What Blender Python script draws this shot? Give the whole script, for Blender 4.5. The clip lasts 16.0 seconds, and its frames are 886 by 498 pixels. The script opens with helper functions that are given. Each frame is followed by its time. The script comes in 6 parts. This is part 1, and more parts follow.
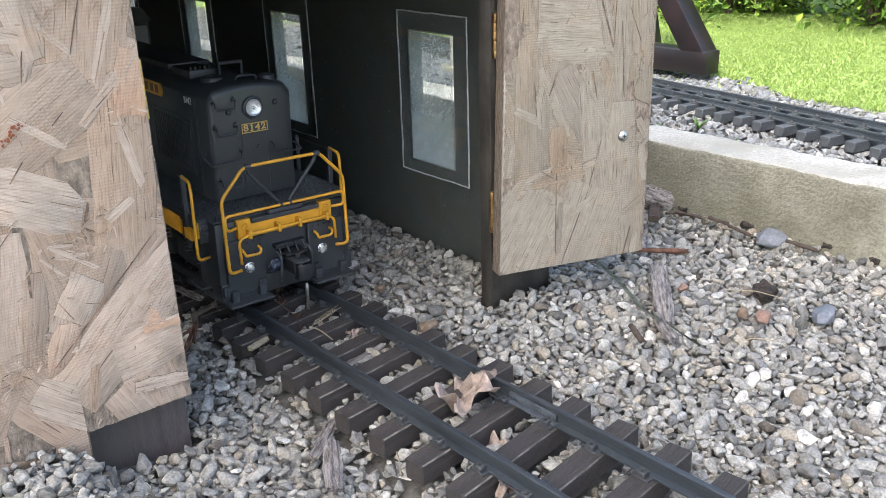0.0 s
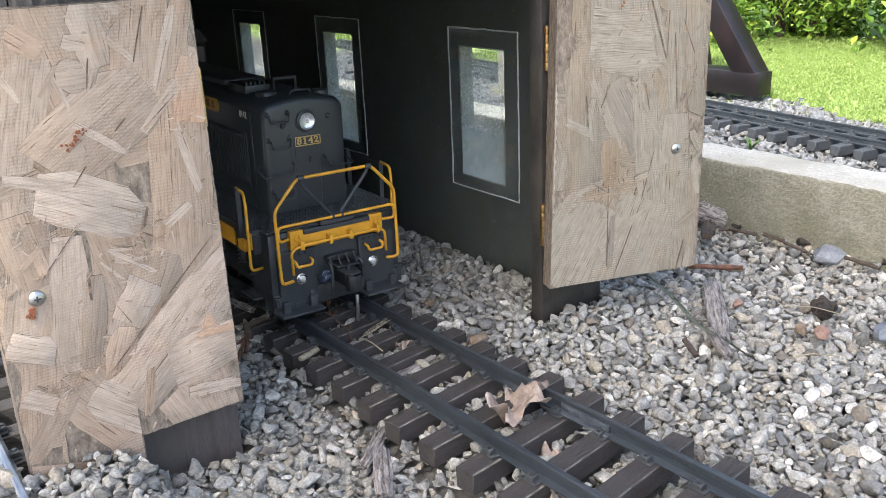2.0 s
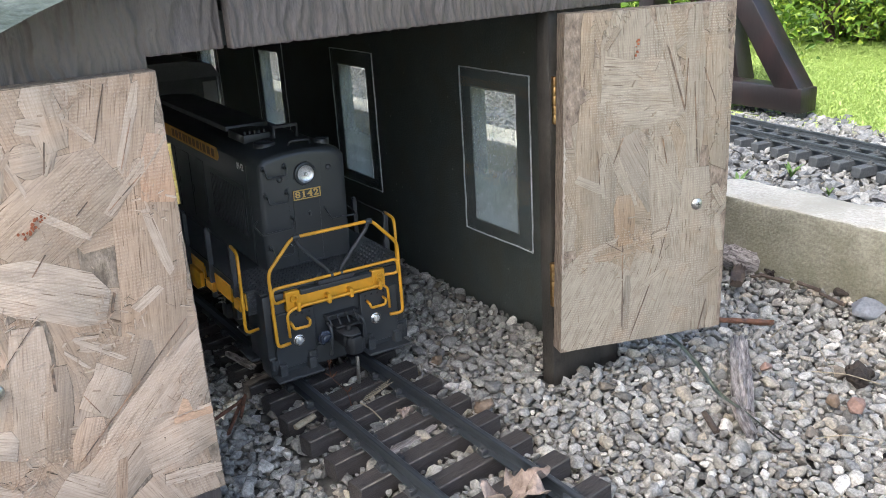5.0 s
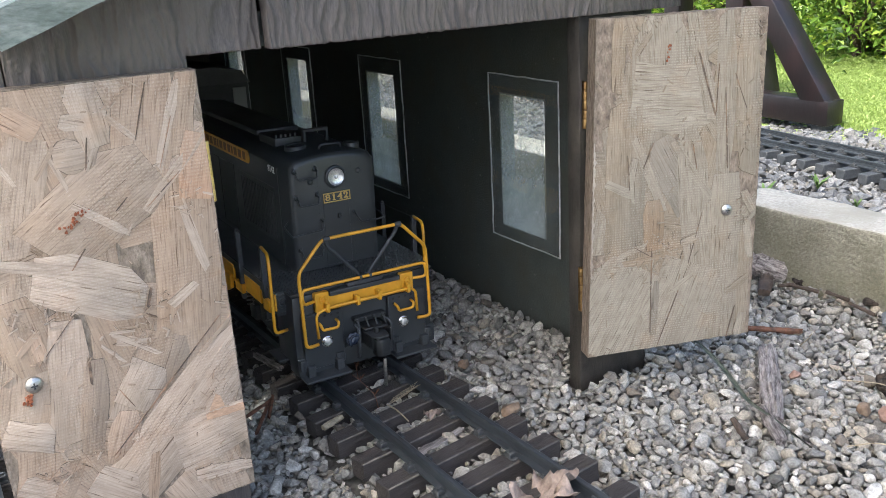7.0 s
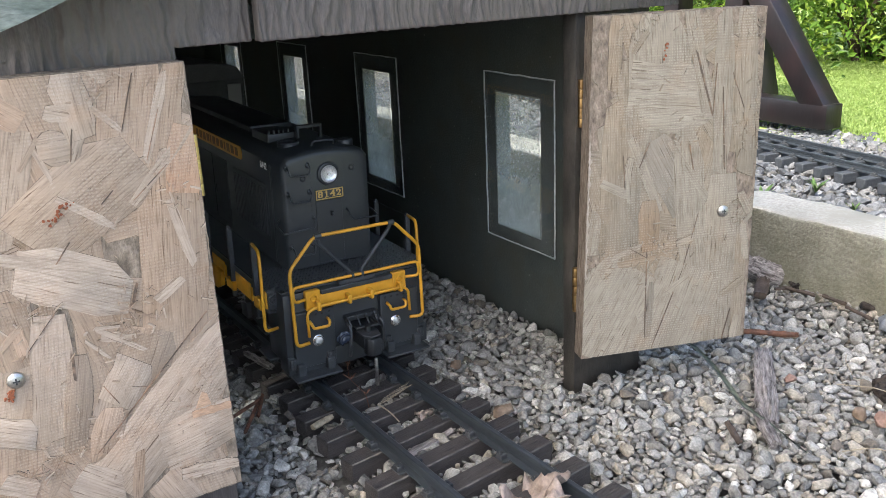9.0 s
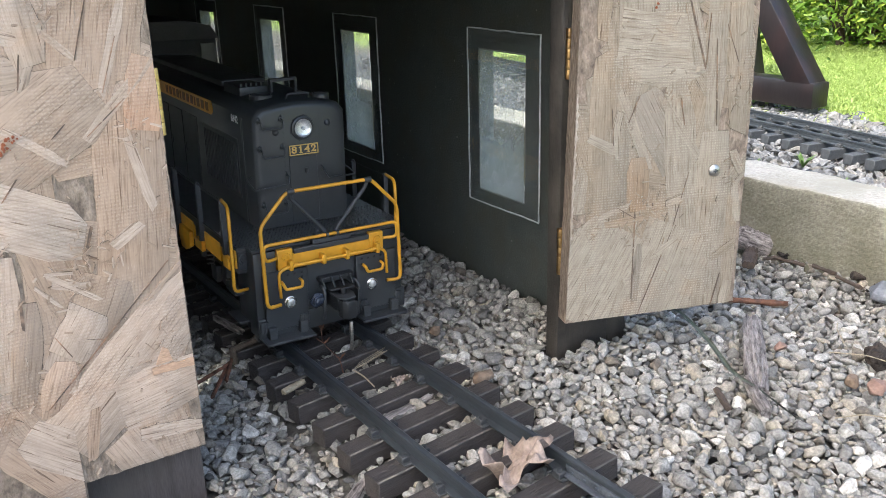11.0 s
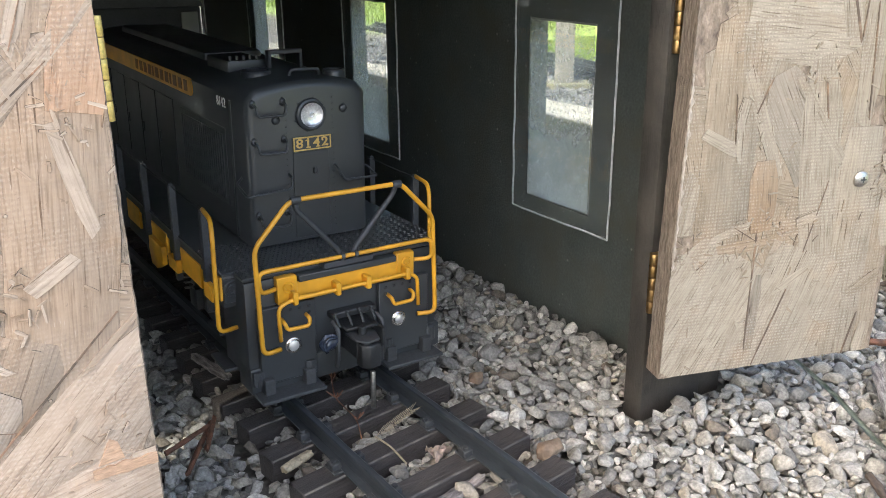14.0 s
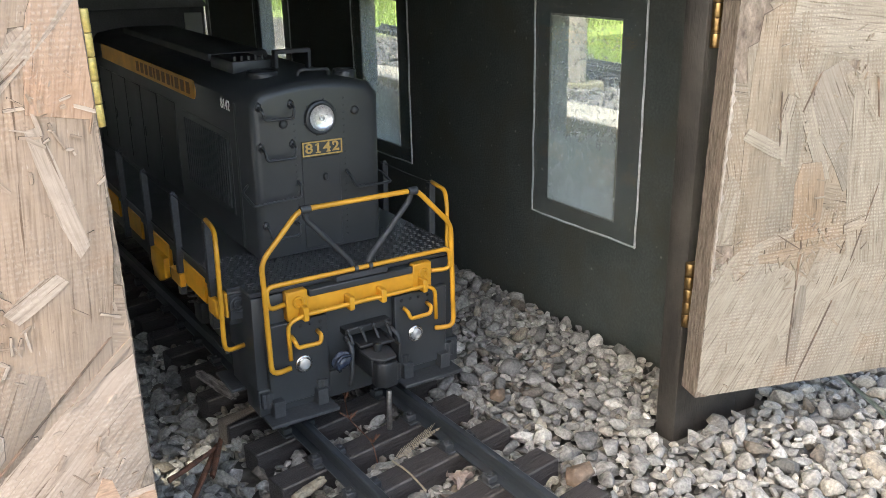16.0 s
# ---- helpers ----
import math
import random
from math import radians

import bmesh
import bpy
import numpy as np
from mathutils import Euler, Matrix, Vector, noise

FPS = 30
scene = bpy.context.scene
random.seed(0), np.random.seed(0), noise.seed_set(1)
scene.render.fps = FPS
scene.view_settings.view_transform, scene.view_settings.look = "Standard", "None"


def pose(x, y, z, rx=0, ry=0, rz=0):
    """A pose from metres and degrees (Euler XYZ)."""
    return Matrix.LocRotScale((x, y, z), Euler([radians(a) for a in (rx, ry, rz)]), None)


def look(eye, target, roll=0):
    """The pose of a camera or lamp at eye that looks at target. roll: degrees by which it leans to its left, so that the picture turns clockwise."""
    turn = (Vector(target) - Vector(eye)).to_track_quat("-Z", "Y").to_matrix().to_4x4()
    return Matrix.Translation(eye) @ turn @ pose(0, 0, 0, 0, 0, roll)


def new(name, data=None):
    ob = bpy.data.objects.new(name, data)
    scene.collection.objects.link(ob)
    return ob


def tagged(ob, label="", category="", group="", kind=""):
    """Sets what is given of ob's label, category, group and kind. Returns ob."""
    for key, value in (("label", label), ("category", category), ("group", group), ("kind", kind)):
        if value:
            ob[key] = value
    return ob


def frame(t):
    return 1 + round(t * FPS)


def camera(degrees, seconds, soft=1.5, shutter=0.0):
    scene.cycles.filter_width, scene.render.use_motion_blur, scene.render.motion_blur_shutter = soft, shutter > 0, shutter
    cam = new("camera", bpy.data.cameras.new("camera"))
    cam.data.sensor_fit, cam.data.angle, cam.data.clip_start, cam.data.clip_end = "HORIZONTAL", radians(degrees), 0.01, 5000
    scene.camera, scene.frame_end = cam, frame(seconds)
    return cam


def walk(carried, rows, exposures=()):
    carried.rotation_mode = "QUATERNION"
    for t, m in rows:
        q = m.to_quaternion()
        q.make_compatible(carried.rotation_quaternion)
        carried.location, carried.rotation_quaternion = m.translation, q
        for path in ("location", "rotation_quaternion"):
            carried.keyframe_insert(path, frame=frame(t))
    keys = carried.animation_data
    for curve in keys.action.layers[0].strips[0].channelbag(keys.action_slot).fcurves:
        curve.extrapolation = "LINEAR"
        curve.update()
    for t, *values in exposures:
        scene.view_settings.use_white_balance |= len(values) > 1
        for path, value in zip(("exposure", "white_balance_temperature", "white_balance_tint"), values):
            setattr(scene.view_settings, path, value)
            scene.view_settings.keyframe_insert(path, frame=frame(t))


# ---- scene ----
cam = camera(54.8, 16.0, soft=0.55)
METRES, EYE, TILT, LEAN, TURN = 0.386, 0.256, 0.0, 0.0, -38.5
ROWS = [
    (0.0, 0.0, 0.0, 0.0, -0.63, -21.56, 1.59),
    (0.5, -0.0056, -0.0003, 0.0012, -0.07, -20.59, 2.34),
    (1.0, -0.0053, -0.0014, -0.0017, 0.82, -20.21, 2.84),
    (1.5, -0.0161, -0.016, -0.0135, 1.55, -19.62, 2.83),
    (2.0, -0.009, -0.0084, -0.0255, 2.35, -19.56, 2.33),
    (2.5, 0.0096, 0.0528, -0.0884, 2.6, -20.6, 2.2),
    (3.0, 0.0146, 0.0707, -0.0247, 2.39, -20.86, 2.39),
    (3.5, 0.0367, 0.1115, 0.0262, 3.64, -20.81, 2.79),
    (4.0, 0.0884, 0.1358, 0.0709, 3.76, -20.71, 3.4),
    (6.5, 0.0503, 0.0968, 0.0356, 6.28, -18.84, 3.19),
    (7.0, 0.0434, 0.092, 0.0308, 6.74, -18.7, 3.14),
    (7.5, 0.0411, 0.092, 0.0276, 6.95, -18.66, 2.91),
    (8.0, 0.0442, 0.0864, 0.035, 7.13, -18.54, 2.63),
    (10.5, 0.0524, 0.1497, -0.0277, 5.98, -19.1, 2.02),
    (11.0, 0.0444, 0.1491, -0.0411, 5.8, -19.42, 1.52),
    (11.5, 0.0459, 0.1565, -0.0501, 5.73, -19.67, 1.1),
    (12.0, 0.025, 0.2279, -0.0751, 5.38, -20.09, 0.67),
    (12.5, -0.0367, 0.391, -0.0762, 5.24, -20.02, 0.49),
    (13.0, -0.0763, 0.4511, -0.0978, 5.23, -19.89, 0.42),
    (13.5, -0.069, 0.4559, -0.101, 5.17, -19.95, 0.44),
    (14.0, -0.0674, 0.4573, -0.1062, 5.17, -20.0, 0.57),
    (14.5, -0.0648, 0.4562, -0.1019, 5.14, -20.1, 0.67),
    (15.0, -0.0631, 0.4682, -0.1153, 5.06, -20.17, 0.84),
    (15.5, -0.0689, 0.4874, -0.1096, 5.05, -19.94, 1.12),
    (16.0, -0.0868, 0.5192, -0.1191, 5.48, -19.84, 1.17),
]
STEPS = [(t, pose(0, 0, EYE, TILT, LEAN, TURN) @ pose(METRES * x, METRES * y, METRES * z, 90 + pitch, roll, yaw)) for t, x, y, z, yaw, pitch, roll in ROWS]
STEPS.append((4.2, look((0.051, 0.019, 0.278), (1.071, 1.591, -0.422), -3.8)))
walk(cam, sorted(STEPS, key=lambda step: step[0]),
     exposures=((0.0, 2.01, 6350, 8), (4.2, 2.00, 6400, 8), (8.0, 1.86, 6400, 8), (11.5, 2.08, 6500, 8), (12.5, 2.11, 6530, 8), (13.5, 2.32, 6760, 8), (16.0, 2.38, 6900, 8)))

# light: sun from the left over the shed, open sky above
world = bpy.data.worlds.new("sky")
scene.world = world
world.use_nodes = True
wn = world.node_tree.nodes
wl = world.node_tree.links
sky = wn.new("ShaderNodeTexSky")
sky.sky_type = "NISHITA"
sky.sun_disc = False
sky.sun_elevation = radians(52)
sky.sun_rotation = radians(-108)
sky.air_density = 1.0
sky.dust_density = 4.0
bgn = wn["Background"]
bgn.inputs["Strength"].default_value = 0.15
wl.new(sky.outputs[0], bgn.inputs[0])
sun = new("sun", bpy.data.lights.new("sun", "SUN"))
sun.data.energy = 2.0
sun.data.angle = radians(0.5)
sun.data.color = (1.0, 0.95, 0.86)
SUN_FROM = Vector((-0.601, -0.195, 0.775))
sun.matrix_world = look(SUN_FROM * 5, (0, 0, 0))


# ---- materials ----
def material(name, rough=0.6, metal=0.0):
    m = bpy.data.materials.new(name)
    m.use_nodes = True
    b = m.node_tree.nodes["Principled BSDF"]
    b.inputs["Roughness"].default_value = rough
    b.inputs["Metallic"].default_value = metal
    return m, m.node_tree.nodes, m.node_tree.links, b


def ramp(nodes, links, src, stops):
    r = nodes.new("ShaderNodeValToRGB")
    e = r.color_ramp.elements
    while len(e) < len(stops):
        e.new(0.5)
    for k, (p, c) in enumerate(stops):
        e[k].position = p
        e[k].color = (*c, 1)
    links.new(src, r.inputs[0])
    return r.outputs[0]


def noise_tex(nodes, links, scale, detail=5, coord="Object", stretch=None, rough=0.6):
    tc = nodes.new("ShaderNodeTexCoord")
    n = nodes.new("ShaderNodeTexNoise")
    n.inputs["Scale"].default_value = scale
    n.inputs["Detail"].default_value = detail
    n.inputs["Roughness"].default_value = rough
    if stretch:
        mp = nodes.new("ShaderNodeMapping")
        mp.inputs["Scale"].default_value = stretch
        links.new(tc.outputs[coord], mp.inputs[0])
        links.new(mp.outputs[0], n.inputs["Vector"])
    else:
        links.new(tc.outputs[coord], n.inputs["Vector"])
    return n.outputs[0]


def mixc(nodes, links, fac, a, b, mode="MIX"):
    mx = nodes.new("ShaderNodeMix")
    mx.data_type = "RGBA"
    mx.blend_type = mode
    for sock, v in ((mx.inputs[0], fac), (mx.inputs[6], a), (mx.inputs[7], b)):
        if isinstance(v, (int, float)):
            sock.default_value = v
        elif isinstance(v, tuple):
            sock.default_value = (*v, 1)
        else:
            links.new(v, sock)
    return mx.outputs[2]


def bump(nodes, links, b, height, strength=0.4, dist=0.001, chain=None):
    n = nodes.new("ShaderNodeBump")
    n.inputs["Strength"].default_value = strength
    n.inputs["Distance"].default_value = dist
    links.new(height, n.inputs["Height"])
    if chain:
        links.new(chain, n.inputs["Normal"])
    links.new(n.outputs[0], b.inputs["Normal"])
    return n.outputs[0]


def surface(name, lo, hi, rough=0.6, metal=0.0, scale=120, stretch=None, fine=900, bumps=0.3, dist=0.0006, vary=0.12, coarse=None, grain=(0.72, 1.15)):
    """A surface with grain at two scales, and roughness that follows it."""
    m, nd, lk, b = material(name, rough, metal)
    n1 = noise_tex(nd, lk, scale, 6, stretch=stretch)
    n2 = noise_tex(nd, lk, fine, 3, stretch=stretch)
    c = ramp(nd, lk, n1, [(0.32, lo), (0.7, hi)])
    f = ramp(nd, lk, n2, [(0.3, (grain[0],) * 3), (0.7, (grain[1],) * 3)])
    c = mixc(nd, lk, 1.0, c, f, "MULTIPLY")
    if coarse:
        n3 = noise_tex(nd, lk, coarse[0], 4)
        k = ramp(nd, lk, n3, [(0.45, (0, 0, 0)), (0.65, (1, 1, 1))])
        c = mixc(nd, lk, k, c, coarse[1])
    lk.new(c, b.inputs["Base Color"])
    rr = nd.new("ShaderNodeMapRange")
    rr.inputs[3].default_value = rough - vary
    rr.inputs[4].default_value = rough + vary
    lk.new(n1, rr.inputs[0])
    lk.new(rr.outputs[0], b.inputs["Roughness"])
    if bumps:
        add = nd.new("ShaderNodeMath")
        add.operation = "ADD"
        lk.new(n1, add.inputs[0])
        lk.new(n2, add.inputs[1])
        bump(nd, lk, b, add.outputs[0], bumps, dist)
    return m


M_BLACK = surface("satin_black_model_paint", (0.032, 0.0355, 0.038), (0.042, 0.046, 0.049), 0.36, scale=60, fine=1500, bumps=0.015, dist=0.0002, grain=(0.95, 1.05))
M_FRAME = surface("dusty_black_frame", (0.034, 0.037, 0.040), (0.052, 0.055, 0.058), 0.5, scale=90, fine=900, bumps=0.15, dist=0.0003)
M_COUPLER = surface("oily_black_casting", (0.010, 0.011, 0.012), (0.024, 0.026, 0.028), 0.5, scale=160, fine=900, bumps=0.4, dist=0.0004)
M_GREY = surface("dark_grey_plastic_post", (0.035, 0.038, 0.042), (0.05, 0.054, 0.06), 0.5, scale=80, bumps=0.05)
M_YELLOW = surface("orange_yellow_paint", (0.66, 0.315, 0.022), (0.70, 0.345, 0.030), 0.38, scale=40, fine=60, bumps=0.0)
M_LETTER = surface("brown_lettering", (0.20, 0.085, 0.016), (0.25, 0.11, 0.022), 0.5, scale=200, bumps=0)
M_GOLD = surface("gold_lettering", (0.55, 0.36, 0.10), (0.66, 0.45, 0.15), 0.45, scale=300, bumps=0)
M_WHITE = surface("white_lettering", (0.775, 0.775, 0.750), (0.900, 0.900, 0.875), 0.5, scale=300, bumps=0)
M_CHROME = surface("bright_metal", (0.72, 0.72, 0.72), (0.85, 0.85, 0.85), 0.18, 1.0, scale=200, bumps=0.05, vary=0.06)
M_REFLECTOR = surface("silvered_reflector", (0.80, 0.81, 0.82), (0.92, 0.92, 0.92), 0.30, 0.75, scale=260, bumps=0.1, vary=0.08)
M_BRIGHTBRASS = surface("bright_yellow_brass", (0.72, 0.52, 0.16), (0.82, 0.62, 0.24), 0.42, 0.55, scale=200, bumps=0.15)
M_STEEL = surface("dull_screw_steel", (0.45, 0.44, 0.42), (0.6, 0.59, 0.56), 0.35, 1.0, scale=400, bumps=0.15)
M_BRASS = surface("aged_brass", (0.38, 0.24, 0.095), (0.56, 0.37, 0.16), 0.40, 1.0, scale=160, fine=900, bumps=0.25, coarse=(90, (0.22, 0.13, 0.06)))
M_RAIL = surface("dark_blue_grey_rail", (0.024, 0.029, 0.034), (0.054, 0.062, 0.071), 0.36, 0.15, scale=70, stretch=(1.200, 0.180, 1.200), fine=700, bumps=0.2, dist=0.0003, coarse=(25, (0.041, 0.048, 0.056)))
M_RAILMID = surface("blue_grey_joiner", (0.07, 0.08, 0.095), (0.13, 0.145, 0.165), 0.42, 0.4, scale=90, bumps=0.2)
M_RAILBRIGHT = surface("worn_silver_rail", (0.30, 0.31, 0.33), (0.5, 0.51, 0.53), 0.35, 0.8, scale=90, stretch=(1, 0.1, 1), bumps=0.15)
M_TIEEDGE = surface("pale_sleeper_edge", (0.060, 0.053, 0.046), (0.150, 0.135, 0.118), 0.7, scale=120, fine=500, bumps=0.3)
M_TIE = surface("dark_brown_sleeper", (0.036, 0.030, 0.027), (0.070, 0.059, 0.053), 0.62, scale=70, stretch=(0.343, 3.224, 3.411), fine=420, bumps=1.0, dist=0.0016, coarse=(60, (0.056, 0.049, 0.046)))
M_SLATETIE = surface("dark_slate_plastic_sleeper", (0.030, 0.034, 0.039), (0.058, 0.063, 0.070), 0.6, scale=70, fine=420, bumps=0.6, dist=0.0012)
M_WALL = surface("black_stained_board", (0.050, 0.060, 0.055), (0.080, 0.091, 0.084), 0.6, scale=45, fine=700, bumps=0.5, dist=0.0007, coarse=(30, (0.062, 0.064, 0.050)))


def specked(m):
    """Pale dust specks and a few smears on a dark wall."""
    nd, lk = m.node_tree.nodes, m.node_tree.links
    b = nd["Principled BSDF"]
    old = b.inputs["Base Color"].links[0].from_socket
    v = nd.new("ShaderNodeTexVoronoi")
    v.inputs["Scale"].default_value = 130
    tc = nd.new("ShaderNodeTexCoord")
    lk.new(tc.outputs["Object"], v.inputs["Vector"])
    k = ramp(nd, lk, v.outputs["Distance"], [(0.05, (1, 1, 1)), (0.13, (0, 0, 0))])
    n = noise_tex(nd, lk, 28, 3)
    k2 = ramp(nd, lk, n, [(0.44, (0, 0, 0)), (0.58, (0.8,) * 3)])
    f = mixc(nd, lk, 1.0, k, k2, "MULTIPLY")
    c = mixc(nd, lk, f, old, (0.30, 0.29, 0.26))
    n3 = noise_tex(nd, lk, 16, 6, stretch=(1, 1, 0.6))
    g = ramp(nd, lk, n3, [(0.5, (0, 0, 0)), (0.75, (0.6,) * 3)])
    lk.new(mixc(nd, lk, g, c, (0.085, 0.083, 0.066)), b.inputs["Base Color"])


specked(M_WALL)
M_POST = surface("dark_brown_stained_wood", (0.020, 0.018, 0.015), (0.046, 0.040, 0.034), 0.66, scale=60, stretch=(4.500, 4.500, 0.330), fine=500, bumps=0.6, dist=0.0006, coarse=(40, (0.058, 0.051, 0.042)))
M_SIDING = surface("weathered_dark_brown_siding", (0.066, 0.055, 0.051), (0.122, 0.103, 0.095), 0.62, scale=55, stretch=(4.200, 4.200, 0.420), fine=420, bumps=0.35, dist=0.0006, coarse=(22, (0.105, 0.088, 0.074)))
M_ROOF = surface("grey_green_weathered_roof", (0.10, 0.125, 0.108), (0.27, 0.30, 0.27), 0.8, scale=60, stretch=(0.6, 1.6, 1.6), fine=500, bumps=0.7, dist=0.0009)
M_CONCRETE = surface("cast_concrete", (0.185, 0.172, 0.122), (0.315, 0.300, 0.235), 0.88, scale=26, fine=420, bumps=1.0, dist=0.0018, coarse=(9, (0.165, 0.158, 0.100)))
# paler copy of the concrete for upward faces: sunlight put into the colour
M_CONCRETE_LIT = surface("concrete_sunlit_top", (0.37, 0.348, 0.292), (0.53, 0.505, 0.44), 0.9, scale=30, fine=420, bumps=0.8, dist=0.001, coarse=(12, (0.33, 0.31, 0.25)))
M_TRESTLE = surface("dark_red_brown_stained_timber", (0.007, 0.0062, 0.0070), (0.016, 0.0125, 0.0135), 0.33, scale=22, stretch=(1, 1, 0.3), fine=240, bumps=0.35, dist=0.0008, coarse=(14, (0.021, 0.012, 0.0125)))
M_BARK = surface("grey_weathered_bark", (0.055, 0.042, 0.038), (0.60, 0.545, 0.515), 0.85, scale=150, stretch=(3.2, 0.45, 3.2), fine=700, bumps=1.0, dist=0.0020)
M_TWIG = surface("brown_dry_twig", (0.038, 0.027, 0.020), (0.105, 0.073, 0.052), 0.75, scale=150, stretch=(2.100, 0.280, 2.100), bumps=0.7)
M_REDWOOD = surface("red_brown_twig", (0.055, 0.026, 0.016), (0.20, 0.085, 0.045), 0.7, scale=150, bumps=0.7)
M_STRAW = surface("pale_straw", (0.252, 0.204, 0.132), (0.372, 0.318, 0.228), 0.6, scale=200, bumps=0.3)
M_LEAF = surface("dry_brown_leaf", (0.27, 0.205, 0.165), (0.42, 0.335, 0.285), 0.7, scale=90, fine=600, bumps=0.6, dist=0.0006, coarse=(50, (0.167, 0.118, 0.086)))
M_BLADE = surface("dull_green_blade", (0.085, 0.105, 0.085), (0.24, 0.265, 0.21), 0.5, scale=120, stretch=(3, 0.3, 3), bumps=0.3)
M_WEED = surface("fresh_green_weed", (0.075, 0.15, 0.035), (0.15, 0.25, 0.07), 0.5, scale=120, bumps=0.2)
M_BLUESTONE = surface("blue_grey_stone", (0.132, 0.144, 0.162), (0.220, 0.231, 0.251), 0.8, scale=60, fine=400, bumps=0.7, dist=0.001)
M_REDSTONE = surface("red_brick_fragment", (0.20, 0.115, 0.085), (0.30, 0.20, 0.16), 0.85, scale=90, fine=500, bumps=0.7, dist=0.001)
M_BROWNSTONE = surface("brown_stone", (0.15, 0.10, 0.065), (0.27, 0.20, 0.14), 0.8, scale=90, fine=500, bumps=0.7, dist=0.001)
M_CLOD = surface("dark_damp_soil", (0.022, 0.016, 0.012), (0.06, 0.045, 0.034), 0.9, scale=160, fine=600, bumps=1.0, dist=0.002)
M_BUSHWOOD = surface("shrub_wood", (0.05, 0.035, 0.022), (0.12, 0.085, 0.06), 0.85, scale=20, stretch=(2, 2, 0.3), fine=120, bumps=0.8, dist=0.004)
M_SPRING = surface("grey_steel_spring", (0.25, 0.25, 0.25), (0.35, 0.35, 0.35), 0.4, 0.9, scale=200, bumps=0)
M_BLUEHOSE = surface("dark_blue_glossy_plastic", (0.010, 0.016, 0.034), (0.055, 0.068, 0.095), 0.14, scale=330, bumps=0.1)


def island_stone(name, stops, fine=700, dist=0.0009):
    m, nd, lk, b = material(name, 0.82)
    g = nd.new("ShaderNodeNewGeometry")
    c = ramp(nd, lk, g.outputs["Random Per Island"], stops)
    n1 = noise_tex(nd, lk, 190, 6)
    n2 = noise_tex(nd, lk, fine, 4)
    k = ramp(nd, lk, n1, [(0.28, (0.60,) * 3), (0.5, (1.0,) * 3), (0.72, (1.28,) * 3)])
    c = mixc(nd, lk, 1.0, c, k, "MULTIPLY")
    k2 = ramp(nd, lk, n2, [(0.33, (0.66,) * 3), (0.66, (1.24,) * 3)])
    c = mixc(nd, lk, 1.0, c, k2, "MULTIPLY")
    lk.new(c, b.inputs["Base Color"])
    add = nd.new("ShaderNodeMath")
    add.operation = "ADD"
    lk.new(n1, add.inputs[0])
    lk.new(n2, add.inputs[1])
    bump(nd, lk, b, add.outputs[0], 0.75, dist)
    return m


GREY = [(0.0, (0.077, 0.076, 0.070)), (0.08, (0.240, 0.230, 0.208)), (0.20, (0.333, 0.321, 0.289)), (0.31, (0.138, 0.134, 0.125)), (0.42, (0.377, 0.361, 0.322)), (0.52, (0.225, 0.216, 0.199)),
        (0.62, (0.450, 0.431, 0.386)), (0.72, (0.187, 0.179, 0.163)), (0.81, (0.307, 0.284, 0.241)), (0.87, (0.339, 0.300, 0.236)), (0.92, (0.131, 0.110, 0.087)), (0.97, (0.540, 0.517, 0.465))]
M_GRAVEL = island_stone("grey_limestone_gravel", GREY)
M_BALLAST = island_stone("far_grey_ballast", [(0.0, (0.070, 0.072, 0.078)), (0.3, (0.128, 0.133, 0.141)), (0.6, (0.190, 0.192, 0.196)), (0.8, (0.105, 0.100, 0.093)), (1.0, (0.250, 0.249, 0.245))], 300, 0.002)


